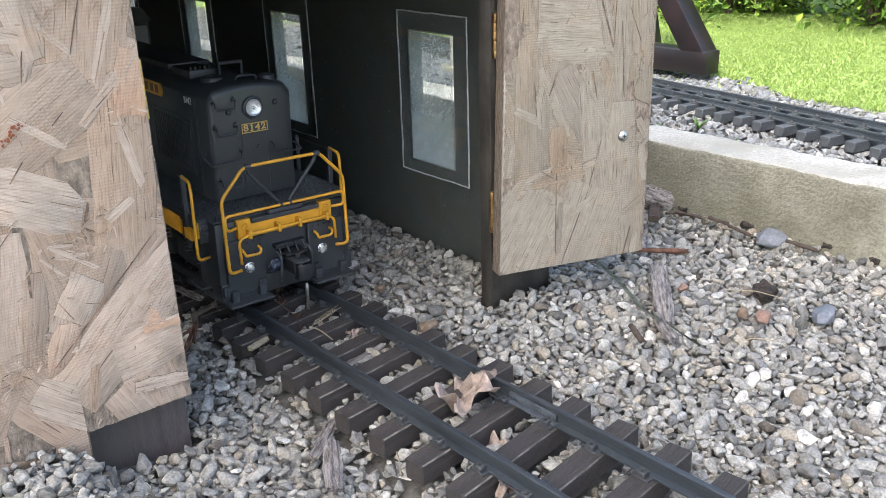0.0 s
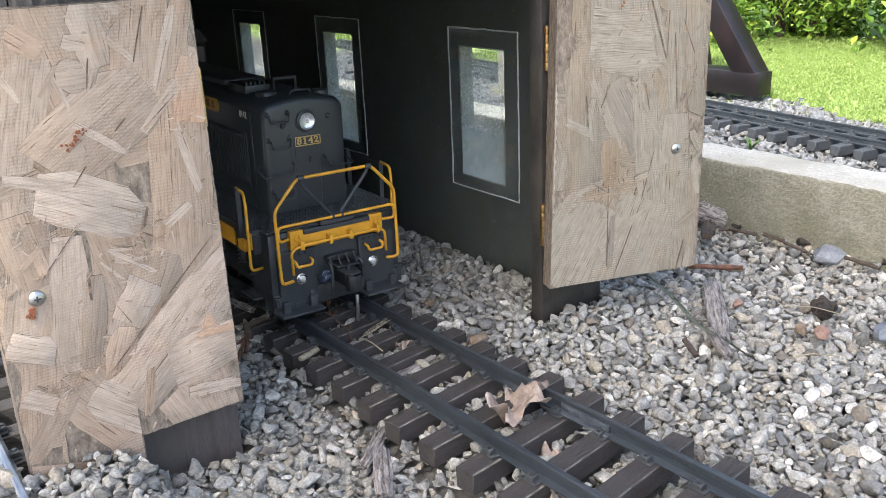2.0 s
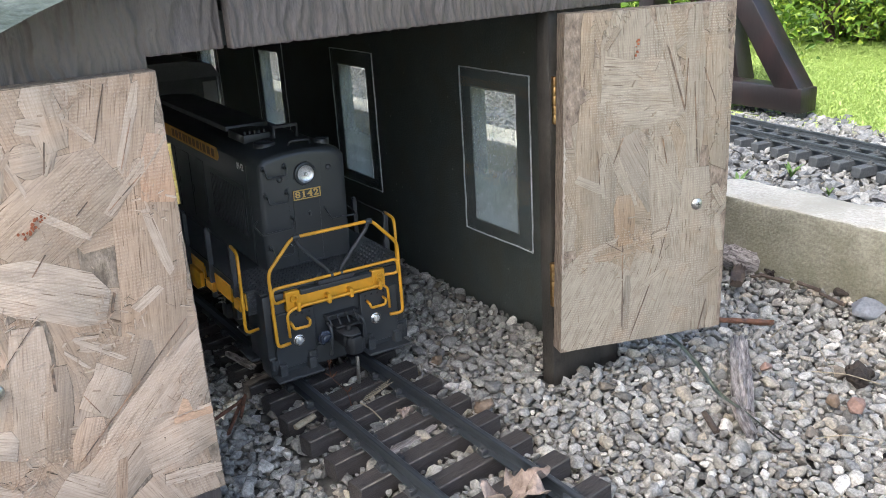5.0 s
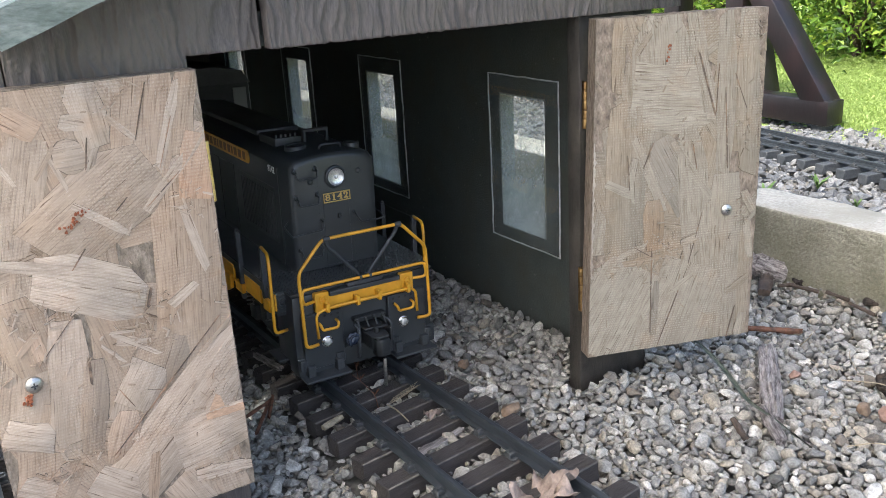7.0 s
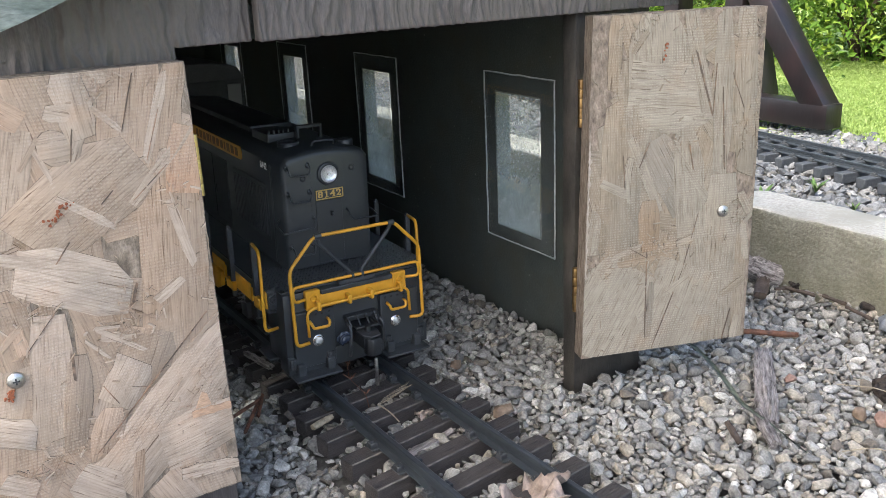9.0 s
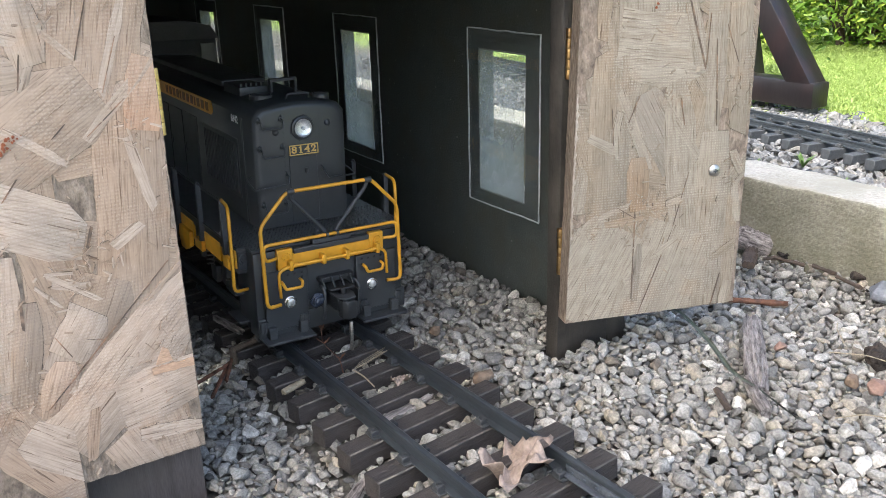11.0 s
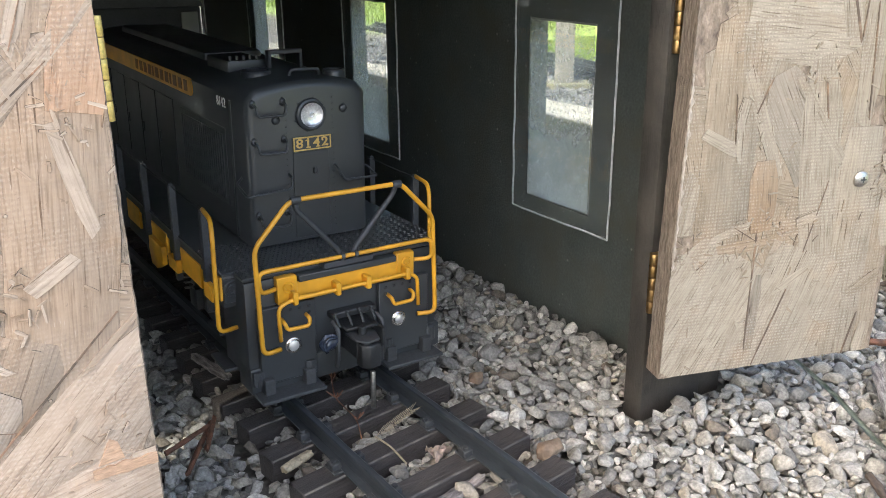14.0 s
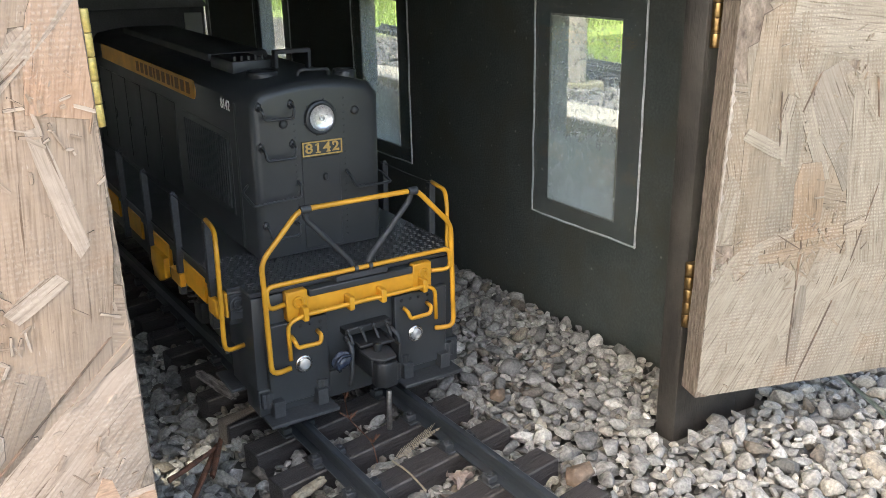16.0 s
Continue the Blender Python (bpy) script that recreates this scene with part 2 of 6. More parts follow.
def strand_material(name, stops, grey):
    """Weathered wood strands: grain runs along each strand's own length, over the imprint of the press screen."""
    m, nd, lk, b = material(name, 0.82)
    jt = nd.new("ShaderNodeUVMap")
    jt.uv_map = "Joint"
    js = nd.new("ShaderNodeSeparateXYZ")
    lk.new(jt.outputs[0], js.inputs[0])
    base = ramp(nd, lk, js.outputs[1], stops)
    uv = nd.new("ShaderNodeUVMap")
    uv.uv_map = "UVMap"

    def along(su, sv, detail, dist=0.0):
        mp = nd.new("ShaderNodeMapping")
        mp.inputs["Scale"].default_value = (su, sv, 1)
        lk.new(uv.outputs[0], mp.inputs[0])
        t = nd.new("ShaderNodeTexNoise")
        t.inputs["Scale"].default_value = 1.0
        t.inputs["Detail"].default_value = detail
        t.inputs["Distortion"].default_value = dist
        lk.new(mp.outputs[0], t.inputs["Vector"])
        return t.outputs[0]

    def scaled(src, k, clamp=False):
        q = nd.new("ShaderNodeMath")
        q.operation = "MULTIPLY"
        q.use_clamp = clamp
        lk.new(src, q.inputs[0])
        if isinstance(k, float):
            q.inputs[1].default_value = k
        else:
            lk.new(k, q.inputs[1])
        return q.outputs[0]

    grain = along(70, 1300, 5, 0.3)
    k = ramp(nd, lk, grain, [(0.28, (0.60, 0.575, 0.55)), (0.48, (0.97, 0.96, 0.95)), (0.72, (1.13, 1.13, 1.13))])
    c = mixc(nd, lk, 1.0, base, k, "MULTIPLY")
    streak = along(28, 330, 3, 0.4)
    ks = ramp(nd, lk, streak, [(0.3, (0.84, 0.82, 0.80)), (0.55, (1.0, 1.0, 1.0)), (0.75, (1.07, 1.075, 1.08))])
    c = mixc(nd, lk, 1.0, c, ks, "MULTIPLY")
    # a few drying cracks along the grain
    ck = ramp(nd, lk, along(42, 900, 2), [(0.30, (0.36, 0.30, 0.25)), (0.36, (1, 1, 1))])
    c = mixc(nd, lk, 1.0, c, ck, "MULTIPLY")
    mott = ramp(nd, lk, noise_tex(nd, lk, 130, 6, rough=0.7), [(0.3, (0.80, 0.79, 0.775)), (0.5, (0.98, 0.98, 0.975)), (0.7, (1.09, 1.09, 1.09))])
    c = mixc(nd, lk, 1.0, c, mott, "MULTIPLY")
    # greyed and pinkish weathering in wide patches
    patch = ramp(nd, lk, noise_tex(nd, lk, 26, 5), [(0.42, (0, 0, 0)), (0.64, (1, 1, 1))])
    c = mixc(nd, lk, scaled(patch, 0.42), c, grey)
    warm = ramp(nd, lk, noise_tex(nd, lk, 41, 4), [(0.55, (1, 1, 1)), (0.72, (1.06, 0.97, 0.90))])
    c = mixc(nd, lk, 1.0, c, warm, "MULTIPLY")
    # specks of dirt and pale lifted fibres
    sp = ramp(nd, lk, noise_tex(nd, lk, 520, 3), [(0.66, (0, 0, 0)), (0.73, (1, 1, 1))])
    c = mixc(nd, lk, scaled(sp, 0.45), c, (0.13, 0.095, 0.07))
    fib = ramp(nd, lk, along(260, 1900, 2), [(0.66, (0, 0, 0)), (0.74, (1, 1, 1))])
    c = mixc(nd, lk, scaled(fib, 0.34), c, (0.60, 0.53, 0.455))
    # the screen's imprint: short level dashes, darker in the hollows, paler on the beads
    tc = nd.new("ShaderNodeTexCoord")
    wv = nd.new("ShaderNodeTexWave")
    wv.bands_direction = "Z"
    wv.inputs["Scale"].default_value = 205
    wv.inputs["Distortion"].default_value = 1.7
    wv.inputs["Detail"].default_value = 2
    wv.inputs["Detail Scale"].default_value = 2.2
    lk.new(tc.outputs["Object"], wv.inputs["Vector"])
    wx = nd.new("ShaderNodeTexWave")
    wx.bands_direction = "X"
    wx.inputs["Scale"].default_value = 190
    wx.inputs["Distortion"].default_value = 7.5
    wx.inputs["Detail"].default_value = 2
    wx.inputs["Detail Scale"].default_value = 2.6
    lk.new(tc.outputs["Object"], wx.inputs["Vector"])
    worn = ramp(nd, lk, noise_tex(nd, lk, 38, 3), [(0.40, (0.06,) * 3), (0.66, (1, 1, 1))])
    hollow = ramp(nd, lk, wv.outputs[0], [(0.0, (1, 1, 1)), (0.45, (0, 0, 0))])
    bead = ramp(nd, lk, scaled(wv.outputs[0], wx.outputs[0]), [(0.22, (0, 0, 0)), (0.95, (1, 1, 1))])
    rib = scaled(bead, worn)
    c = mixc(nd, lk, scaled(scaled(hollow, worn), 0.24), c, (0.17, 0.13, 0.10))
    c = mixc(nd, lk, scaled(rib, 0.24), c, (0.66, 0.59, 0.51))
    # thin contact shadows painted along the strands' edges, in some of the joints
    some = ramp(nd, lk, noise_tex(nd, lk, 85, 3), [(0.38, (0.15,) * 3), (0.54, (1, 1, 1))])
    c = mixc(nd, lk, scaled(js.outputs[0], some, True), c, (0.10, 0.074, 0.055))
    lk.new(c, b.inputs["Base Color"])
    rb = nd.new("ShaderNodeBump")
    rb.inputs["Strength"].default_value = 0.4
    rb.inputs["Distance"].default_value = 0.0004
    lk.new(rib, rb.inputs["Height"])
    bump(nd, lk, b, grain, 0.45, 0.0004, rb.outputs[0])
    return m


M_OSB = strand_material("tan_weathered_strand_board", [(0.0, (0.286, 0.214, 0.159)), (0.15, (0.473, 0.383, 0.309)), (0.35, (0.414, 0.325, 0.253)), (0.48, (0.311, 0.228, 0.163)), (0.56, (0.346, 0.252, 0.180)), (0.66, (0.424, 0.306, 0.224)), (0.85, (0.454, 0.301, 0.205)), (1.0, (0.394, 0.223, 0.136))], (0.365, 0.291, 0.231))
M_OSB_GREY = strand_material("grey_weathered_strand_board", [(0.0, (0.163, 0.141, 0.115)), (0.15, (0.318, 0.278, 0.219)), (0.35, (0.266, 0.231, 0.179)), (0.5, (0.244, 0.199, 0.144)), (0.65, (0.287, 0.229, 0.163)), (0.85, (0.266, 0.189, 0.120)), (1.0, (0.257, 0.163, 0.096))], (0.236, 0.210, 0.167))
M_OSBEDGE = surface("strand_board_edge", (0.120, 0.090, 0.066), (0.360, 0.290, 0.225), 0.85, scale=260, stretch=(1.100, 3.220, 0.540), fine=900, bumps=1.0, dist=0.001)
M_ORANGE = surface("reddish_strand", (0.42, 0.265, 0.17), (0.54, 0.37, 0.255), 0.8, scale=200, stretch=(0.4, 2, 2), bumps=0.5)
M_TORN = surface("pale_torn_fibre", (0.30, 0.25, 0.20), (0.50, 0.44, 0.375), 0.9, scale=300, stretch=(2, 2, 0.5), bumps=0.9, dist=0.0008)
M_RUST = surface("rust_stain", (0.20, 0.055, 0.025), (0.32, 0.11, 0.05), 0.9, scale=300, bumps=0.3)


def acrylic():
    """Clear sheet, scratched and milky with dust."""
    m, nd, lk, b = material("dusty_clear_acrylic", 0.08)
    out = nd["Material Output"]
    tr = nd.new("ShaderNodeBsdfTransparent")
    tr.inputs[0].default_value = (0.93, 0.95, 0.94, 1)
    gl = nd.new("ShaderNodeBsdfGlossy")
    gl.inputs["Roughness"].default_value = 0.04
    df = nd.new("ShaderNodeBsdfDiffuse")
    df.inputs[0].default_value = (0.62, 0.64, 0.64, 1)
    lw = nd.new("ShaderNodeLayerWeight")
    lw.inputs[0].default_value = 0.5
    fr = nd.new("ShaderNodeMath")
    fr.operation = "POWER"
    fr.inputs[1].default_value = 4.0
    lk.new(lw.outputs["Facing"], fr.inputs[0])
    fr2 = nd.new("ShaderNodeMath")
    fr2.operation = "MULTIPLY_ADD"
    fr2.inputs[1].default_value = 0.8
    fr2.inputs[2].default_value = 0.03
    lk.new(fr.outputs[0], fr2.inputs[0])
    m1 = nd.new("ShaderNodeMixShader")
    lk.new(fr2.outputs[0], m1.inputs[0])
    lk.new(tr.outputs[0], m1.inputs[1])
    lk.new(gl.outputs[0], m1.inputs[2])
    n = noise_tex(nd, lk, 55, 7, rough=0.7)
    n2 = noise_tex(nd, lk, 700, 2)
    a = ramp(nd, lk, n, [(0.30, (0.015,) * 3), (0.75, (0.075,) * 3)])
    s = ramp(nd, lk, n2, [(0.66, (0, 0, 0)), (0.74, (0.5,) * 3)])
    mx = mixc(nd, lk, 1.0, a, s, "ADD")
    m2 = nd.new("ShaderNodeMixShader")
    lk.new(mx, m2.inputs[0])
    lk.new(m1.outputs[0], m2.inputs[1])
    lk.new(df.outputs[0], m2.inputs[2])
    lk.new(m2.outputs[0], out.inputs[0])
    return m


def clear_lens():
    m, nd, lk, b = material("clear_lens", 0.05)
    b.inputs["Base Color"].default_value = (0.9, 0.9, 0.88, 1)
    b.inputs["Transmission Weight"].default_value = 0.7
    b.inputs["IOR"].default_value = 1.45
    return m


def dust_film():
    """Dust and cobweb on the weather side of the sheet, thickest at the foot of the opening."""
    m, nd, lk, b = material("milky_dust_film", 0.9)
    out = nd["Material Output"]
    tr = nd.new("ShaderNodeBsdfTransparent")
    df = nd.new("ShaderNodeBsdfDiffuse")
    df.inputs[0].default_value = (0.66, 0.655, 0.63, 1)
    tl = nd.new("ShaderNodeBsdfTranslucent")
    tl.inputs[0].default_value = (0.68, 0.675, 0.645, 1)
    body = nd.new("ShaderNodeMixShader")
    body.inputs[0].default_value = 0.6
    lk.new(df.outputs[0], body.inputs[1])
    lk.new(tl.outputs[0], body.inputs[2])
    tc = nd.new("ShaderNodeTexCoord")
    sp = nd.new("ShaderNodeSeparateXYZ")
    lk.new(tc.outputs["Object"], sp.inputs[0])
    n = noise_tex(nd, lk, 60, 7, rough=0.75)
    n2 = noise_tex(nd, lk, 520, 3)
    low = nd.new("ShaderNodeMapRange")
    low.inputs[1].default_value = 0.120
    low.inputs[2].default_value = 0.070
    low.inputs[3].default_value = 0.0
    low.inputs[4].default_value = 0.46
    lk.new(sp.outputs[2], low.inputs[0])
    a = ramp(nd, lk, n, [(0.3, (0.13,) * 3), (0.72, (0.36,) * 3)])
    s = ramp(nd, lk, n2, [(0.55, (0, 0, 0)), (0.70, (0.24,) * 3)])
    mx = mixc(nd, lk, 1.0, a, s, "ADD")
    add = nd.new("ShaderNodeMath")
    add.operation = "ADD"
    add.use_clamp = True
    lk.new(mx, add.inputs[0])
    lk.new(low.outputs[0], add.inputs[1])
    m2 = nd.new("ShaderNodeMixShader")
    lk.new(add.outputs[0], m2.inputs[0])
    lk.new(tr.outputs[0], m2.inputs[1])
    lk.new(body.outputs[0], m2.inputs[2])
    lk.new(m2.outputs[0], out.inputs[0])
    return m


M_DUST = dust_film()
M_ACRYLIC = acrylic()
M_LENS = clear_lens()
M_LINING = surface("bare_grey_wood", (0.20, 0.19, 0.17), (0.36, 0.345, 0.31), 0.85, scale=120, stretch=(1, 1, 0.3), fine=600, bumps=0.8, dist=0.0008)
M_SHEETEDGE = surface("pale_sawn_sheet_edge", (0.45, 0.47, 0.47), (0.7, 0.72, 0.72), 0.4, scale=300, bumps=0.5)


def leaf_material(name, stops):
    m, nd, lk, b = material(name, 0.5)
    g = nd.new("ShaderNodeNewGeometry")
    c = ramp(nd, lk, g.outputs["Random Per Island"], stops)
    lk.new(c, b.inputs["Base Color"])
    out = nd["Material Output"]
    tl = nd.new("ShaderNodeBsdfTranslucent")
    lk.new(c, tl.inputs[0])
    mx = nd.new("ShaderNodeMixShader")
    mx.inputs[0].default_value = 0.4
    lk.new(b.outputs[0], mx.inputs[1])
    lk.new(tl.outputs[0], mx.inputs[2])
    lk.new(mx.outputs[0], out.inputs[0])
    return m


M_GRASS = leaf_material("lawn_grass", [(0.0, (0.225, 0.320, 0.075)), (0.5, (0.285, 0.385, 0.105)), (1.0, (0.345, 0.435, 0.145))])
M_FOLIAGE = leaf_material("shrub_leaves", [(0.0, (0.05, 0.11, 0.014)), (0.5, (0.14, 0.26, 0.032)), (1.0, (0.36, 0.46, 0.07))])


def ground_material():
    m, nd, lk, b = material("soil_and_lawn", 0.95)
    tc = nd.new("ShaderNodeTexCoord")
    sp = nd.new("ShaderNodeSeparateXYZ")
    lk.new(tc.outputs["Object"], sp.inputs[0])
    n = noise_tex(nd, lk, 6, 6)
    add = nd.new("ShaderNodeMath")
    add.operation = "MULTIPLY_ADD"
    add.inputs[1].default_value = 0.12
    lk.new(n, add.inputs[0])
    lk.new(sp.outputs[0], add.inputs[2])
    k = nd.new("ShaderNodeMapRange")
    k.inputs[1].default_value = 1.16
    k.inputs[2].default_value = 1.21
    lk.new(add.outputs[0], k.inputs[0])
    n1 = noise_tex(nd, lk, 150, 6)
    soil = ramp(nd, lk, n1, [(0.3, (0.065, 0.060, 0.052)), (0.7, (0.19, 0.18, 0.16))])
    # grey gravel past the loose stones, unseen, added to bounce light into the shed
    fine = ramp(nd, lk, n1, [(0.3, (0.20, 0.195, 0.18)), (0.7, (0.40, 0.39, 0.37))])
    bounce_yard = nd.new("ShaderNodeMapRange")
    bounce_yard.inputs[1].default_value = 0.14
    bounce_yard.inputs[2].default_value = 0.10
    lk.new(sp.outputs[1], bounce_yard.inputs[0])
    side = nd.new("ShaderNodeMapRange")
    side.inputs[1].default_value = -0.08
    side.inputs[2].default_value = -0.13
    lk.new(sp.outputs[0], side.inputs[0])
    either = nd.new("ShaderNodeMath")
    either.operation = "MAXIMUM"
    lk.new(bounce_yard.outputs[0], either.inputs[0])
    lk.new(side.outputs[0], either.inputs[1])
    soil = mixc(nd, lk, either.outputs[0], soil, fine)
    n2 = noise_tex(nd, lk, 14, 6)
    turf = ramp(nd, lk, n2, [(0.3, (0.20, 0.29, 0.07)), (0.7, (0.31, 0.40, 0.12))])
    lk.new(mixc(nd, lk, k.outputs[0], soil, turf), b.inputs["Base Color"])
    bump(nd, lk, b, n1, 0.8, 0.003)
    return m


M_GROUND = ground_material()


# ---- mesh helpers ----
def mesh_of(name, bm, mat, smooth=False):
    me = bpy.data.meshes.new(name)
    bm.normal_update()
    bm.to_mesh(me)
    bm.free()
    me.materials.append(mat)
    me.shade_smooth()
    if not smooth:
        me.set_sharp_from_angle(angle=radians(38))
    return me


def part(name, bm, mat, parent, label="", smooth=False):
    ob = new(name, mesh_of(name, bm, mat, smooth))
    ob.parent = parent
    if label:
        tagged(ob, label)
    return ob


def again(ob, parent, m):
    """The same part once more, at another place."""
    o = new(ob.name.split(".")[0], ob.data)
    o.parent = parent
    o.matrix_basis = m
    return o


def thing(name, label, category, bm, mat, group="", kind="", smooth=False, m=None):
    ob = new(name, mesh_of(name, bm, mat, smooth))
    if m is not None:
        ob.matrix_world = m
    return tagged(ob, label, category, group, kind)


def base(name, label, category, m, group="", kind=""):
    ob = new(name)
    ob.empty_display_size = 0.01
    ob.matrix_world = m
    return tagged(ob, label, category, group, kind)


def join(*bms):
    out = bms[0]
    for b in bms[1:]:
        me = bpy.data.meshes.new("tmp")
        b.to_mesh(me)
        b.free()
        out.from_mesh(me)
        bpy.data.meshes.remove(me)
    return out


def moved(bm, m):
    bmesh.ops.transform(bm, matrix=m, verts=bm.verts)
    return bm


def bx(x0, x1, y0, y1, z0, z1, bev=0.0, seg=2):
    bm = bmesh.new()
    bmesh.ops.create_cube(bm, size=1)
    bmesh.ops.transform(bm, matrix=Matrix.Translation(((x0 + x1) / 2, (y0 + y1) / 2, (z0 + z1) / 2)) @ Matrix.Diagonal((x1 - x0, y1 - y0, z1 - z0, 1)), verts=bm.verts)
    if bev:
        bmesh.ops.bevel(bm, geom=bm.edges[:], offset=bev, segments=seg, affect="EDGES", profile=0.5)
    return bm


def rod(p, q, r, seg=12, r2=None, bev=0.0):
    p, q = Vector(p), Vector(q)
    d = q - p
    bm = bmesh.new()
    bmesh.ops.create_cone(bm, cap_ends=True, segments=seg, radius1=r, radius2=r if r2 is None else r2, depth=d.length)
    if bev:
        es = [e for e in bm.edges if abs(e.verts[0].co.z - e.verts[1].co.z) < 1e-7]
        bmesh.ops.bevel(bm, geom=es, offset=bev, segments=2, affect="EDGES", profile=0.5)
    m = Matrix.Translation((p + q) / 2) @ d.to_track_quat("Z", "Y").to_matrix().to_4x4()
    bmesh.ops.transform(bm, matrix=m, verts=bm.verts)
    return bm


def rounded(pts, r, n=4):
    """A polyline with its inner corners rounded."""
    pts = [Vector(p) for p in pts]
    out = [pts[0]]
    for a, b, c in zip(pts, pts[1:], pts[2:]):
        u, w = (a - b), (c - b)
        k = min(r, u.length * 0.45, w.length * 0.45)
        s, e = b + u.normalized() * k, b + w.normalized() * k
        for i in range(n + 1):
            t = i / n
            out.append(s * (1 - t) ** 2 + b * 2 * t * (1 - t) + e * t * t)
    out.append(pts[-1])
    return out


def tube(pts, r, seg=8, corner=0.003, radii=None, n=4):
    """A rod bent along a polyline."""
    path = rounded(pts, corner, n) if corner else [Vector(p) for p in pts]
    bm = bmesh.new()
    rings = []
    up = Vector((0.123, 0.456, 0.88)).normalized()
    for i, p in enumerate(path):
        a = path[max(i - 1, 0)]
        b = path[min(i + 1, len(path) - 1)]
        t = (b - a).normalized()
        s = t.cross(up).normalized()
        up = s.cross(t).normalized()
        rr = r if radii is None else r * radii[min(int(i * len(radii) / len(path)), len(radii) - 1)]
        rings.append([bm.verts.new(p + (s * math.cos(2 * math.pi * k / seg) + up * math.sin(2 * math.pi * k / seg)) * rr) for k in range(seg)])
    for a, b in zip(rings, rings[1:]):
        for k in range(seg):
            bm.faces.new((a[k], a[(k + 1) % seg], b[(k + 1) % seg], b[k]))
    bm.faces.new(rings[0][::-1])
    bm.faces.new(rings[-1])
    bmesh.ops.recalc_face_normals(bm, faces=bm.faces)
    return bm


def prism(outline, axis, a, b, bev=0.0):
    """A flat outline (u, v) pushed from a to b along an axis."""
    def at(u, v, w):
        return {"x": (w, u, v), "y": (u, w, v), "z": (u, v, w)}[axis]
    bm = bmesh.new()
    lo = [bm.verts.new(at(u, v, a)) for u, v in outline]
    hi = [bm.verts.new(at(u, v, b)) for u, v in outline]
    bm.faces.new(lo)
    bm.faces.new(hi[::-1])
    n = len(outline)
    for i in range(n):
        bm.faces.new((lo[i], hi[i], hi[(i + 1) % n], lo[(i + 1) % n]))
    bmesh.ops.recalc_face_normals(bm, faces=bm.faces)
    if bev:
        bmesh.ops.bevel(bm, geom=bm.edges[:], offset=bev, segments=2, affect="EDGES", profile=0.5)
    return bm


def ball(c, r, sx=1, sy=1, sz=1, sub=2):
    bm = bmesh.new()
    bmesh.ops.create_icosphere(bm, subdivisions=sub, radius=r)
    bmesh.ops.transform(bm, matrix=Matrix.Translation(c) @ Matrix.Diagonal((sx, sy, sz, 1)), verts=bm.verts)
    return bm


def ring(c, axis, r, t, seg=24, sub=8):
    bm = bmesh.new()
    rings = []
    ax = Vector(axis).normalized()
    u = ax.orthogonal().normalized()
    w = ax.cross(u)
    for i in range(seg):
        a = 2 * math.pi * i / seg
        d = u * math.cos(a) + w * math.sin(a)
        rings.append([bm.verts.new(Vector(c) + d * (r + t * math.cos(2 * math.pi * k / sub)) + ax * t * math.sin(2 * math.pi * k / sub)) for k in range(sub)])
    for i in range(seg):
        a, b = rings[i], rings[(i + 1) % seg]
        for k in range(sub):
            bm.faces.new((a[k], b[k], b[(k + 1) % sub], a[(k + 1) % sub]))
    bmesh.ops.recalc_face_normals(bm, faces=bm.faces)
    return bm


def writing(body, height, m, depth=0.0002, wide=1.0, heavy=0.0):
    """Characters as a mesh; height is that of a digit."""
    cu = bpy.data.curves.new("characters", "FONT")
    cu.body = body
    cu.align_x, cu.align_y = "CENTER", "CENTER"
    cu.size = height / 0.7
    cu.extrude = depth
    cu.offset = heavy
    ob = bpy.data.objects.new("characters", cu)
    scene.collection.objects.link(ob)
    dg = bpy.context.evaluated_depsgraph_get()
    me = bpy.data.meshes.new_from_object(ob.evaluated_get(dg))
    bpy.data.objects.remove(ob)
    bm = bmesh.new()
    bm.from_mesh(me)
    bpy.data.meshes.remove(me)
    return moved(bm, m @ Matrix.Diagonal((wide, 1, 1, 1)))


def rough_up(bm, amp, scale, seed=0.0):
    for v in bm.verts:
        p = v.co * scale + Vector((seed, seed * 1.7, seed * 0.3))
        v.co += noise.noise_vector(p) * amp
    return bm


# ---- ground ----
def height(x, y):
    """The level of the gravel's top."""
    h = 0.0
    h += 0.0035 * noise.noise((x * 9, y * 9, 0.3))
    left = min(max((0.235 - x) / 0.06, 0), 1)
    h -= 0.007 * left * min(max((y - 0.16) / 0.1, 0), 1)
    if x < 0.098 and y < 0.42:
        m = min((0.098 - x) / 0.028, 1)
        m = m * m * (3 - 2 * m)
        h = h * (1 - m) + 0.0245 * m
    if x < 0.56:
        h += 0.0068 * min(max((x - 0.315) / 0.05, 0), 1) * min(max((y - 0.33) / 0.06, 0), 1) * min(max((0.50 - x) / 0.06, 0), 1)
    if x > 0.56:
        h += 0.012 * min((x - 0.56) / 0.05, 1)
    if x > 0.67:
        h = 0.004 + 0.005 * noise.noise((x * 5, y * 5, 1.3))
    return h


def lawn_edge(y):
    """Where the ballast ends and the lawn begins."""
    return 1.095 + 0.075 * min(max((y - 0.60) / 0.14, 0), 1) + 0.02 * noise.noise((y * 9, 2.0, 0))


